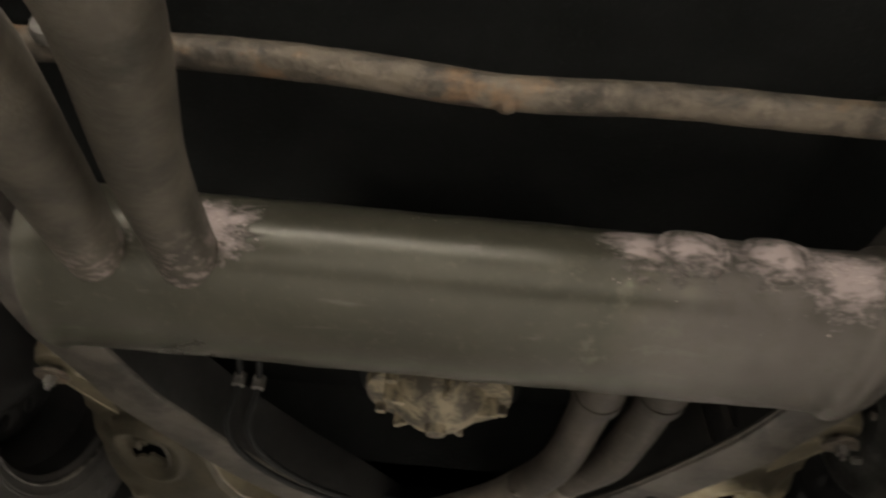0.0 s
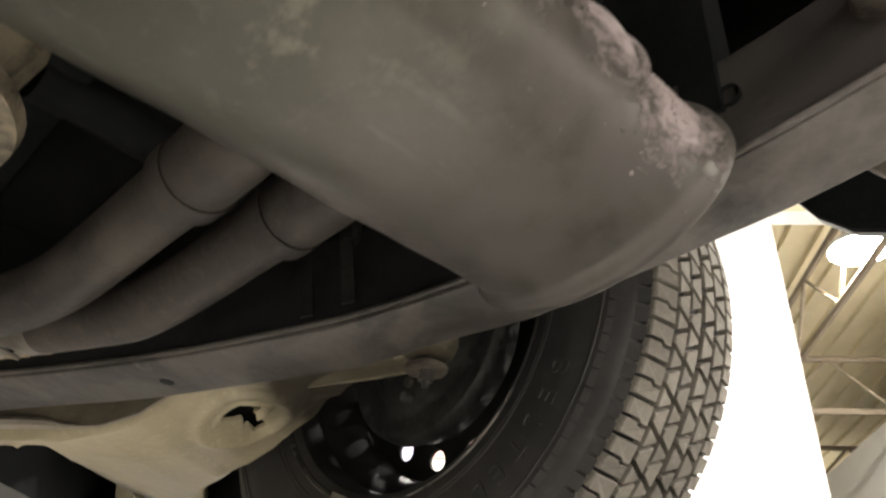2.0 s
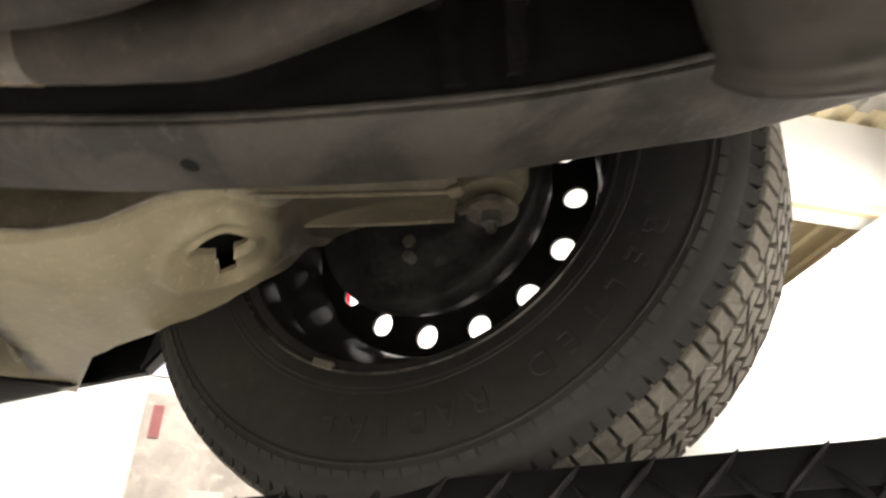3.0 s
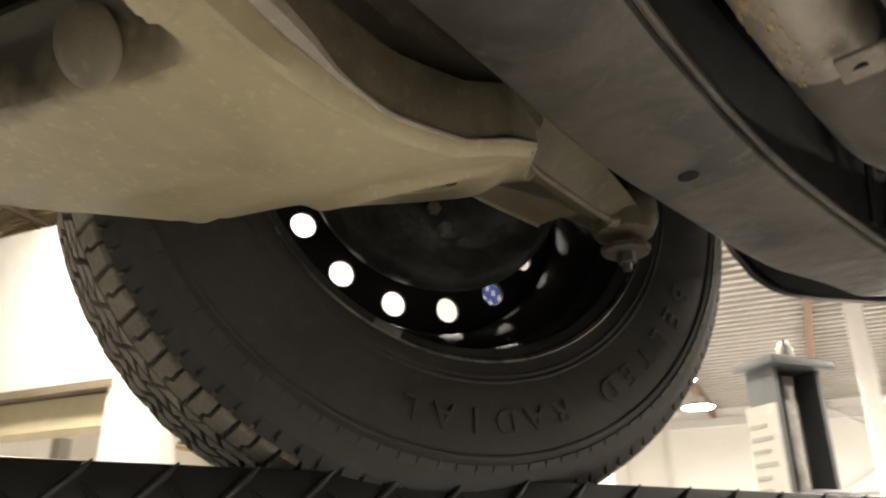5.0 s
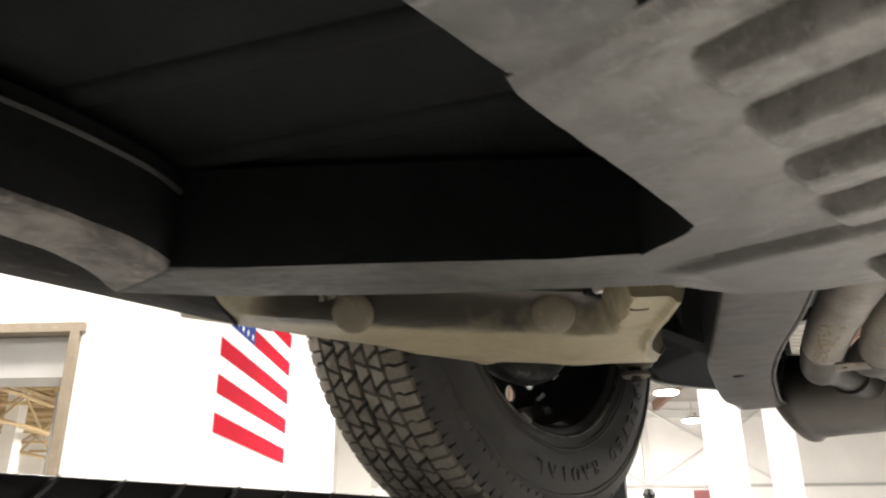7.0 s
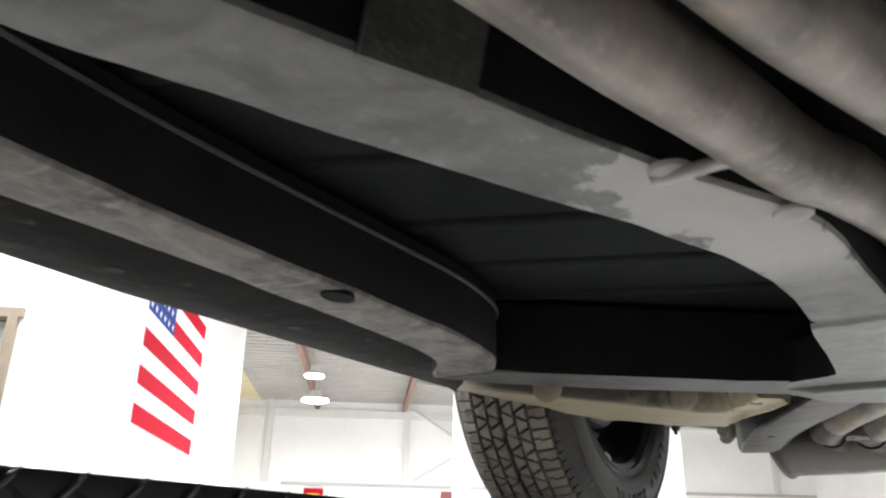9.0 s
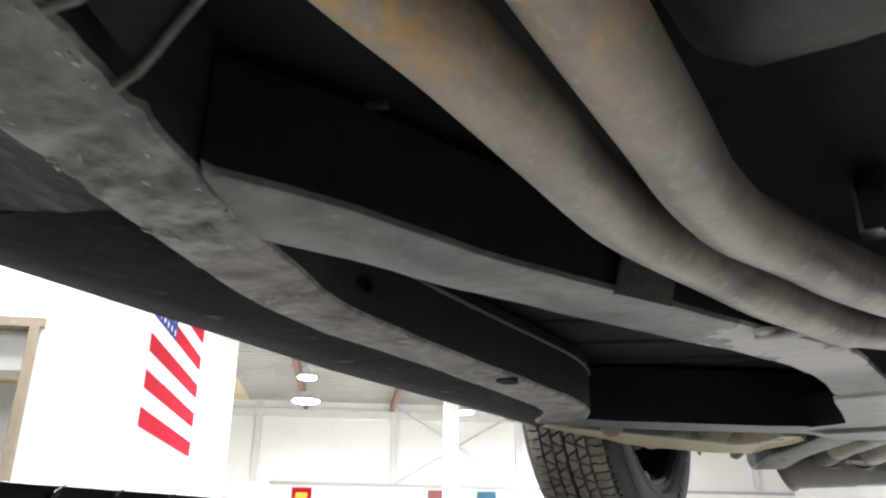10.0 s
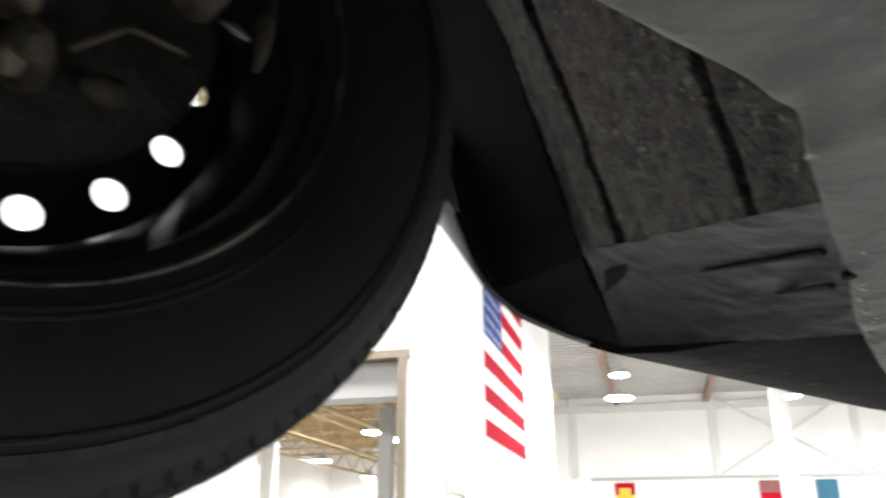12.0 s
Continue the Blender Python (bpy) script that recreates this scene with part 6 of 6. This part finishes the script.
part("carrier", box(bmesh.new(), -0.02, 0.23, 0.20, 0.60, 2.02, 2.10, bevel=0.02), UNDERCOAT, car)
for pts in ([(0.350, 0.52, 1.96), (0.345, 0.470, 1.915), (0.352, 0.450, 1.865), (0.335, 0.40, 1.845), (0.29, 0.30, 1.845), (0.25, 0.20, 1.86)],
            [(0.325, 0.52, 1.96), (0.322, 0.465, 1.915), (0.330, 0.440, 1.870), (0.312, 0.39, 1.850), (0.268, 0.29, 1.850), (0.225, 0.19, 1.865)]):
    line = part("brake_line", tube(bmesh.new(), smooth_path(pts, 8), 0.0042, 10), RAIL_SIDE, car, "thin steel brake line")
    part("fitting", lathe(bmesh.new(), [(-0.008, 0), (-0.008, 0.008), (0.008, 0.008), (0.008, 0)], pts[1], "z", 6), BARE_STEEL, line)

# lumps behind the right rear wheel
bm = bmesh.new()
bmesh.ops.create_uvsphere(bm, u_segments=20, v_segments=12, radius=0.03)
for v in bm.verts:
    v.co = Vector((v.co.x * 1.1, v.co.y * 0.8, v.co.z * (0.9 if v.co.z > 0 else 0.75))) + Vector((-0.422, 0.872, 1.970)) + 0.004 * Vector((noise.noise(v.co * 50), noise.noise(v.co * 60), 0))
bump_stop = part("bump_stop", bm, ROD_RUST, car, "dusty rubber bump stop")
part("stop_finger", tube(bmesh.new(), smooth_path([(-0.400, 0.842, 1.985), (-0.408, 0.850, 1.962), (-0.428, 0.866, 1.948), (-0.440, 0.878, 1.952)], 5), 0.012, 14), ROD_RUST, bump_stop)
part("stop_plate", box(bmesh.new(), -0.445, -0.385, 0.85, 0.90, 1.985, 1.997, bevel=0.003), UNDERCOAT, bump_stop)
for y, x in ((0.479, -0.192), (0.526, -0.214)):
    part("bump_bracket", tube(bmesh.new(), [(x, y, 1.935), (x - 0.004, y, 2.02), (x - 0.010, y + 0.004, 2.12)], 0.007, 10), SILL_DIRT, car)
part("tube_washer", lathe(bmesh.new(), [(0.004, 0), (0.004, 0.016), (0.0, 0.018), (-0.006, 0.018), (-0.006, 0)], (0.425, 0.925, 2.0), "y", 20), BARE_STEEL, cross_rod, "bright steel washer on the tube end")

# ---------------------------------------------------------------- front wheel well
# rear wall of the well, ribbed and undercoated, from the rail out to the arch
bm = bmesh.new()
rows = []
for i in range(141):
    s = i / 140
    foot = Vector((-0.03, -1.53, 1.89)).lerp(Vector((-0.435, -1.42, 1.995)), s)
    row = []
    for j in range(33):
        t = j / 32
        p = foot + Vector((0, -0.125 * t - 0.03 * t * t, 0.36 * t))
        p.y += 0.020 * math.exp(-((s - 0.745 - 0.03 * t) / 0.011) ** 2) + 0.016 * math.exp(-((s - 0.315 + 0.02 * t) / 0.010) ** 2)
        p.y += 0.016 * ease(s, 0.84, 0.92)
        row.append(bm.verts.new(p + Vector((0, 0.005 * noise.noise(p * 22) + 0.003 * noise.noise(p * 70), 0))))
    rows.append(row)
for a, b in zip(rows, rows[1:]):
    for j in range(32):
        bm.faces.new((a[j], a[j + 1], b[j + 1], b[j]))
WELL = material("well_undercoat", (0.105, 0.104, 0.090), (0.022, 0.022, 0.020), 0.5, grain=220, stain=60, dent=0.5, bump=1.0, spread=(0.42, 0.60), extra=(0.30, 0.27, 0.22), extra_at=(0.60, 0.66), extra_scale=75)
part("well_wall", bm, WELL, car, "stone-chipped dark undercoated wheel well wall")
# sloping toe board between well wall, sill and rail
bm = bmesh.new()
rows = []
for i in range(25):
    s = i / 24
    a, b = Vector((-0.085, -1.515, 1.905)).lerp(Vector((-0.40, -1.43, 1.985)), s), Vector((-0.22, -1.19, 1.893)).lerp(Vector((-0.49, -1.29, 1.920)), s)
    rows.append([bm.verts.new(a.lerp(b, j / 24) + Vector((0, 0, 0.008 * math.sin(math.pi * j / 24) + 0.0025 * noise.noise(Vector((i * 0.4, j * 0.5, 1)))))) for j in range(25)])
for a, b in zip(rows, rows[1:]):
    for j in range(24):
        bm.faces.new((a[j], a[j + 1], b[j + 1], b[j]))
toe = part("toe_board", bm, TOE_DIRT, car, "scratched dark toe board panel")
# closing panel from the well wall out to the arch lip
bm = bmesh.new()
rows = []
for i in range(13):
    s = i / 12
    a, b = Vector((-0.425, -1.408, 1.990)).lerp(Vector((-0.425, -1.545, 2.33)), s), Vector((-0.525, -1.45, 1.972)).lerp(Vector((-0.60, -1.56, 2.33)), s)
    rows.append([bm.verts.new(a.lerp(b, j / 8)) for j in range(9)])
for a, b in zip(rows, rows[1:]):
    for j in range(8):
        bm.faces.new((a[j], a[j + 1], b[j + 1], b[j]))
bm.faces.new([bm.verts.new(p) for p in ((-0.425, -1.408, 1.990), (-0.525, -1.45, 1.973), (-0.53, -1.35, 1.944), (-0.488, -1.292, 1.921))])
part("well_corner", bm, UNDERCOAT, car, smooth=False)
for a, b in (((-0.157, -1.410, 1.9135), (-0.288, -1.390, 1.9380)), ((-0.192, -1.344, 1.9065), (-0.256, -1.326, 1.9195))):
    part("slot", tube(bmesh.new(), [Vector(a), Vector(b)], [0.0036, 0.0014], 8), RIM_BLACK, toe)
arch_liner(Vector((0, -1.975, 2.045)), 0.46, -0.62, -0.05, "front_arch_liner", UNDERCOAT, 40, 180)
bm = bmesh.new()
prism(bm, [(-0.02, -2.6), (0.0, -2.6), (0.0, -1.52), (-0.02, -1.52)], 1.95, 2.30)
part("front_inner_wing", bm, UNDERCOAT, car, smooth=False)
part("rail_tab", tube(bmesh.new(), [(-0.026, -1.648, RAIL_Z + 0.001), (-0.020, -1.652, RAIL_Z), (-0.012, -1.660, RAIL_Z + 0.001)], [0.001, 0.0026, 0.001], 8), CHIP_BRIGHT, front_rail)
# upper front suspension clutter behind the wheel
for pts, r in (([(-0.05, -1.98, 2.02), (-0.30, -1.975, 2.0)], 0.016), ([(-0.02, -1.85, 2.10), (-0.28, -1.95, 2.09)], 0.014), ([(0.0, -2.05, 2.06), (-0.27, -2.03, 2.03)], 0.012)):
    part("control_link", tube(bmesh.new(), pts, r, 14), CASTING, car)


# ---------------------------------------------------------------- wheels
wheel = new("wheel")
wheel.empty_display_size = 0.05
wheel.parent = car
wheel.matrix_parent_inverse = WORLD_OF[car.name].inverted()
wheel.location = HUB_R
wheel.rotation_euler = (0, radians(0.5), 0.065)
tagged(wheel, "black steel wheel with all-season tyre")


def local_part(name, bm, mat, label="", smooth=True):
    ob = new(name, finish(bm, name, mat, smooth))
    ob.parent = wheel
    if label:
        tagged(ob, label)
    return ob


TYRE_R = 0.348
half = [(0.084, 0.206), (0.089, 0.2115), (0.094, 0.222), (0.099, 0.238), (0.1045, 0.262), (0.106, 0.285), (0.1035, 0.303), (0.0985, 0.317), (0.092, 0.3265), (0.084, 0.3325), (0.076, TYRE_R - 0.0135), (0.05, TYRE_R - 0.0105), (0.0, TYRE_R - 0.0095)]
local_part("tyre", lathe(bmesh.new(), half + [(-a, r) for a, r in half[-2::-1]], (0, 0, 0), "x", 128), RUBBER, "black rubber tyre casing with raised lettering")
for r, a in ((0.238, 0.0990), (0.3005, 0.1045), (0.233, 0.0975)):
    ring = [(a + 0.0014 * math.sin(k * math.pi / 4), r + 0.0018 * math.cos(k * math.pi / 4)) for k in range(9)]
    local_part("sidewall_ring", lathe(bmesh.new(), ring, (0, 0, 0), "x", 96), RUBBER)
rim = [(0.091, 0.2145), (0.0945, 0.2185), (0.0925, 0.2215), (0.088, 0.220), (0.0845, 0.211), (0.076, 0.203), (0.050, 0.198), (0.040, 0.186), (0.010, 0.173), (-0.008, 0.1705), (-0.02, 0.170), (-0.04, 0.176), (-0.075, 0.190), (-0.083, 0.207)]
rim_back = [(a - 0.003, r + 0.003) for a, r in rim[::-1]]
RIM_MAT = RIM_BLACK
RIM_LIP = material("rim_lip", (0.28, 0.26, 0.23), (0.03, 0.029, 0.027), 0.55, metal=0.3, grain=60, stain=7, bump=0.1, spread=(0.45, 0.6))
local_part("rim", lathe(bmesh.new(), rim, (0, 0, 0), "x", 128), RIM_MAT, "glossy black steel rim")
local_part("rim_lip", lathe(bmesh.new(), [(0.0925, 0.2160), (0.0962, 0.2186), (0.0952, 0.2202), (0.0922, 0.2196)], (0, 0, 0), "x", 128), RIM_LIP, "worn bright rim edge")

# wheel disc with a ring of round holes
HOLES, HOLE_R, RING = 15, 0.0128, 0.1435
bm = bmesh.new()
r0, r1, step = 0.121, 0.1705, 2 * math.pi / HOLES
for k in range(HOLES):
    mid = radians(-148) + k * step
    ring = []
    rim_walk = [(1, s / 3) for s in range(-3, 3)] + [(-s / 3, 1) for s in range(-3, 3)] + [(-1, -s / 3) for s in range(-3, 3)] + [(s / 3, -1) for s in range(-3, 3)]
    for p, q in rim_walk:
        dr, ds = p * ((r1 - RING) if p > 0 else (RING - r0)), q * RING * step / 2
        reach = math.hypot(dr, ds)
        dr, ds = dr / reach, ds / reach
        ends = []
        for q, depth in ((reach, 0.0), (HOLE_R * 1.25, 0.0), (HOLE_R, -0.002), (HOLE_R, -0.006)):
            rr, aa = RING + q * dr, mid + q * ds / RING
            ends.append(bm.verts.new((-0.008 + depth - 0.10 * (rr - RING), rr * math.cos(aa), rr * math.sin(aa))))
        ring.append(ends)
    for j in range(24):
        a, b = ring[j], ring[(j + 1) % 24]
        for i in range(3):
            bm.faces.new((a[i], a[i + 1], b[i + 1], b[i]))
bmesh.ops.remove_doubles(bm, verts=bm.verts[:], dist=0.0004)
local_part("wheel_disc", bm, RIM_MAT, "black steel disc with a ring of round holes")
local_part("disc_centre", lathe(bmesh.new(), [(-0.006, 0.1215), (0.004, 0.112), (0.014, 0.10), (0.016, 0.085), (0.008, 0.06), (0.008, 0.0)], (0, 0, 0), "x", 64), RIM_MAT)
bm = bmesh.new()
for k in range(6):
    a = radians(-114 + k * 1.3)
    lo = [Vector((0.0935, r * math.cos(a), r * math.sin(a))) for r in (0.2125, 0.2195)]
    row = [bm.verts.new(p + Vector((dx, 0, 0))) for p in lo for dx in (0, 0.0045)]
    if k:
        bm.faces.new((prev[0], prev[2], row[2], row[0])), bm.faces.new((prev[1], row[1], row[3], prev[3])), bm.faces.new((prev[0], row[0], row[1], prev[1])), bm.faces.new((prev[2], prev[3], row[3], row[2]))
    prev = row
local_part("balance_weight", bm, BARE_STEEL, "grey clip-on balance weight")
local_part("valve_stem", tube(bmesh.new(), [(-0.01, 0.165 * math.cos(1.0), 0.165 * math.sin(1.0)), (0.03, 0.160 * math.cos(1.0), 0.160 * math.sin(1.0))], 0.004, 8), RUBBER)

# raised sidewall lettering
for k, ch in enumerate("BELTED RADIAL"):
    if ch == " ":
        continue
    cu = bpy.data.curves.new("letter", "FONT")
    cu.body, cu.size, cu.extrude, cu.align_x, cu.bevel_depth = ch, 0.029, 0.0012, "CENTER", 0.0004
    cu.materials.append(RUBBER)
    a = radians(-28 - 6.2 * k)
    ob = new("letter", cu)
    ob.parent = wheel
    up, right = Vector((0, math.cos(a), math.sin(a))), Vector((0, math.sin(a), -math.cos(a)))
    ob.matrix_basis = Matrix(((0, 0, 1, 0.1050), (right.y, up.y, 0, up.y * 0.262), (right.z, up.z, 0, up.z * 0.262), (0, 0, 0, 1))) @ Matrix.Rotation(radians(0), 4, "X")

# tread blocks
PITCHES = 57


def block_mesh(name, *outlines):
    """A tread block from outlines of (across, along) metres on the tread, one for each lug between its sipes, the foot wider than the top."""
    bm = bmesh.new()

    def on(x, s, h):
        r = TYRE_R + h - (max(0.0, abs(x) - 0.045) ** 2) * 6
        return Vector((x, r * math.cos(s / TYRE_R), r * math.sin(s / TYRE_R)))
    for outline in outlines:
        cx = sum(p[0] for p in outline) / len(outline)
        cs = sum(p[1] for p in outline) / len(outline)
        foot = [bm.verts.new(on(cx + (x - cx) * 1.06, cs + (s - cs) * 1.06, -0.0125)) for x, s in outline]
        top = [bm.verts.new(on(x, s, -0.0015)) for x, s in outline]
        crown = [bm.verts.new(on(cx + (x - cx) * 0.93, cs + (s - cs) * 0.93, 0.0)) for x, s in outline]
        n = len(outline)
        bm.faces.new(crown)
        for a, b in ((foot, top), (top, crown)):
            for k in range(n):
                bm.faces.new((a[k], a[(k + 1) % n], b[(k + 1) % n], b[k]))
    return finish(bm, name, TREAD, False)


P = 2 * math.pi * TYRE_R / PITCHES
SHOULDER = ([(0.051, -0.0166), (0.0785, -0.0166), (0.0785, -0.0020), (0.066, -0.0016), (0.062, -0.0052), (0.051, -0.0048)],
            [(0.0785, 0.0012), (0.0785, 0.0162), (0.051, 0.0162), (0.051, -0.0016), (0.060, -0.0020), (0.064, 0.0014)])
SHAPES = {"shoulder": SHOULDER,
          "ring2_up": ([(0.0272, -0.0132), (0.0272, 0.0122), (0.0462, 0.0032), (0.0462, -0.0045)],), "ring2_down": ([(0.0462, 0.0084), (0.0462, 0.0268), (0.0292, 0.0190), (0.0292, 0.0160)],),
          "ring1_up": ([(0.0038, -0.0126), (0.0038, 0.0126), (0.0228, 0.0036), (0.0228, -0.0036)],), "ring1_down": ([(0.0228, 0.0088), (0.0228, 0.0274), (0.0058, 0.0195), (0.0058, 0.0165)],)}
FINE = 60 / PITCHES
meshes = {k: block_mesh("tread_block", *([(x, s * FINE) for x, s in lug] for lug in v)) for k, v in SHAPES.items()}
for k in range(PITCHES):
    for j, me in enumerate(meshes.values()):
        ob = new("tread_block", me)
        ob.parent = wheel
        ob.matrix_basis = Matrix.Rotation(2 * math.pi * (k + (0.25 if j in (1, 2) else 0)) / PITCHES, 4, "X")
far = bmesh.new()
for me in meshes.values():
    for k in range(PITCHES):
        b = bmesh.new()
        b.from_mesh(me)
        for v in b.verts:
            v.co.x = -v.co.x
        b.transform(Matrix.Rotation(2 * math.pi * (k + 0.5) / PITCHES, 4, "X"))
        merge(far, b)
tagged(local_part("outer_tread", far, TREAD, smooth=False), kind="stuff")
lug = bmesh.new()
for k in range(PITCHES * 2):
    m = Matrix.Rotation(math.pi * (k + 0.5) / PITCHES, 4, "X")
    w = 0.0070 if k % 2 else 0.0078
    solid(lug, [m @ Vector(p) for p in ((0.0955, -w, 0.3060), (0.0955, w, 0.3060), (0.078, w, 0.3335), (0.078, -w, 0.3335), (0.1040, -w, 0.3070), (0.1040, w, 0.3070), (0.0830, w, 0.3385), (0.0830, -w, 0.3385))],
          ((0, 3, 2, 1), (4, 5, 6, 7), (0, 1, 5, 4), (1, 2, 6, 5), (2, 3, 7, 6), (3, 0, 4, 7)))
tagged(local_part("shoulder_lug", lug, RUBBER, smooth=False), kind="stuff")

BACKING = material("backing_grime", (0.060, 0.052, 0.040), (0.020, 0.019, 0.017), 0.6, grain=90, stain=26, bump=0.5, spread=(0.48, 0.66))
front_plate = part("brake_backing", lathe(bmesh.new(), [(0.075, 0), (0.075, 0.03), (0.066, 0.06), (0.060, 0.11), (0.052, 0.135), (0.042, 0.138), (0.03, 0.12)], HUB_F, "x", 48), BACKING, car, "dirty black brake backing plate")
HUB_RUST = material("hub_rust", (0.105, 0.086, 0.062), (0.030, 0.026, 0.020), 0.6, grain=90, stain=40, bump=0.6, spread=(0.42, 0.60))
hose = smooth_path([HUB_F + Vector(p) for p in ((0.30, 0.22, 0.14), (0.20, 0.17, 0.10), (0.13, 0.15, 0.03), (0.10, 0.11, -0.01))], 8)
part("brake_hose", tube(bmesh.new(), hose, 0.008, 12), RUBBER_DARK, front_plate, "black rubber brake hose")
part("tie_rod", tube(bmesh.new(), [HUB_F + Vector(p) for p in ((0.32, 0.13, -0.02), (0.12, 0.10, -0.03))], [0.012, 0.015], 14), HUB_RUST, front_plate)
for y, z, r in ((0.095, 0.045, 0.015), (0.02, -0.075, 0.014)):
    part("ball_joint", lathe(bmesh.new(), [(0.055, r * 1.2), (0.075, r * 1.25), (0.09, r), (0.102, r * 0.8), (0.108, r * 0.3), (0.108, 0)], HUB_F + Vector((0, y, z)), "x", 18), HUB_RUST, front_plate)
# levers, lumps and rods behind the front hub
for pts, r, mat, label in ((((0.085, 0.128, -0.011), (0.085, 0.138, -0.013), (0.085, 0.149, -0.018)), [0.0015, 0.004, 0.002], BARE_STEEL, "bright steel lever end"),
                           (((0.085, 0.163, 0.022), (0.082, 0.160, 0.001), (0.078, 0.160, -0.018), (0.070, 0.159, -0.032)), [0.004, 0.007, 0.0055, 0.003], HUB_RUST, "tan grimy adjuster bracket"),
                           (((0.085, 0.051, -0.088), (0.085, 0.059, -0.087), (0.085, 0.069, -0.088), (0.070, 0.078, -0.080)), [0.004, 0.009, 0.010, 0.005], HUB_RUST, "rusty brown stub"),
                           (((0.085, 0.040, -0.067), (0.085, 0.072, -0.039), (0.075, 0.110, -0.038)), [0.003, 0.003, 0.003], ROD_RUST, "thin rusty rod"),
                           (((0.085, 0.004, -0.081), (0.085, 0.008, -0.083), (0.085, 0.013, -0.087), (0.075, 0.016, -0.086)), [0.004, 0.012, 0.011, 0.004], CASTING, "pale cast roller")):
    part("brake_part", tube(bmesh.new(), [HUB_F + Vector(p) for p in pts], r, 12), mat, front_plate, label)
front_wheel = copy_thing(wheel, Matrix.Translation(HUB_F) @ Matrix.Rotation(0.107, 4, "Z") @ Matrix.Rotation(radians(2.7), 4, "X"))

# ---------------------------------------------------------------- chequer marks on the runway
for side in (1, -1):
    b = bmesh.new()
    tube(b, [Vector((0, -0.017, -0.017 * side)), Vector((0, -0.008, -0.008 * side)), Vector((0, 0.008, 0.008 * side)), Vector((0, 0.017, 0.017 * side))], [0.0006, 0.0034, 0.0034, 0.0006], 8)
    mesh = finish(b, "chequer_mark", LIFT_WORN)
    for row in range(3):
        for k in range(44):
            y = -1.35 + k * 0.056 + (0.028 if (row + (side < 0)) % 2 else 0)
            ob = new("chequer_mark", mesh)
            ob.parent = lift
            ob.matrix_parent_inverse = WORLD_OF[lift.name].inverted()
            ob.location = (LIP_X + 0.0008, y, LIP_Z - 0.016 - row * 0.030 - (0.0 if side > 0 else 0.015))

# the front tyre takes a blacker rubber
for ob in list(front_wheel.children):
    if ob.name.split(".")[0] == "letter":
        bpy.data.objects.remove(ob)
    elif ob.name.split(".")[0] in ("tyre", "sidewall_ring", "shoulder_lug", "letter", "outer_tread", "tread_block"):
        ob.material_slots[0].link = "OBJECT"
        ob.material_slots[0].material = RUBBER_DARK
for hub, yaw in ((HUB_R, -0.065), (HUB_F, 0.107)):
    copy_thing(wheel, Matrix.Translation((0.20 - hub.x, hub.y, hub.z)) @ Matrix.Rotation(math.pi + yaw, 4, "Z"))
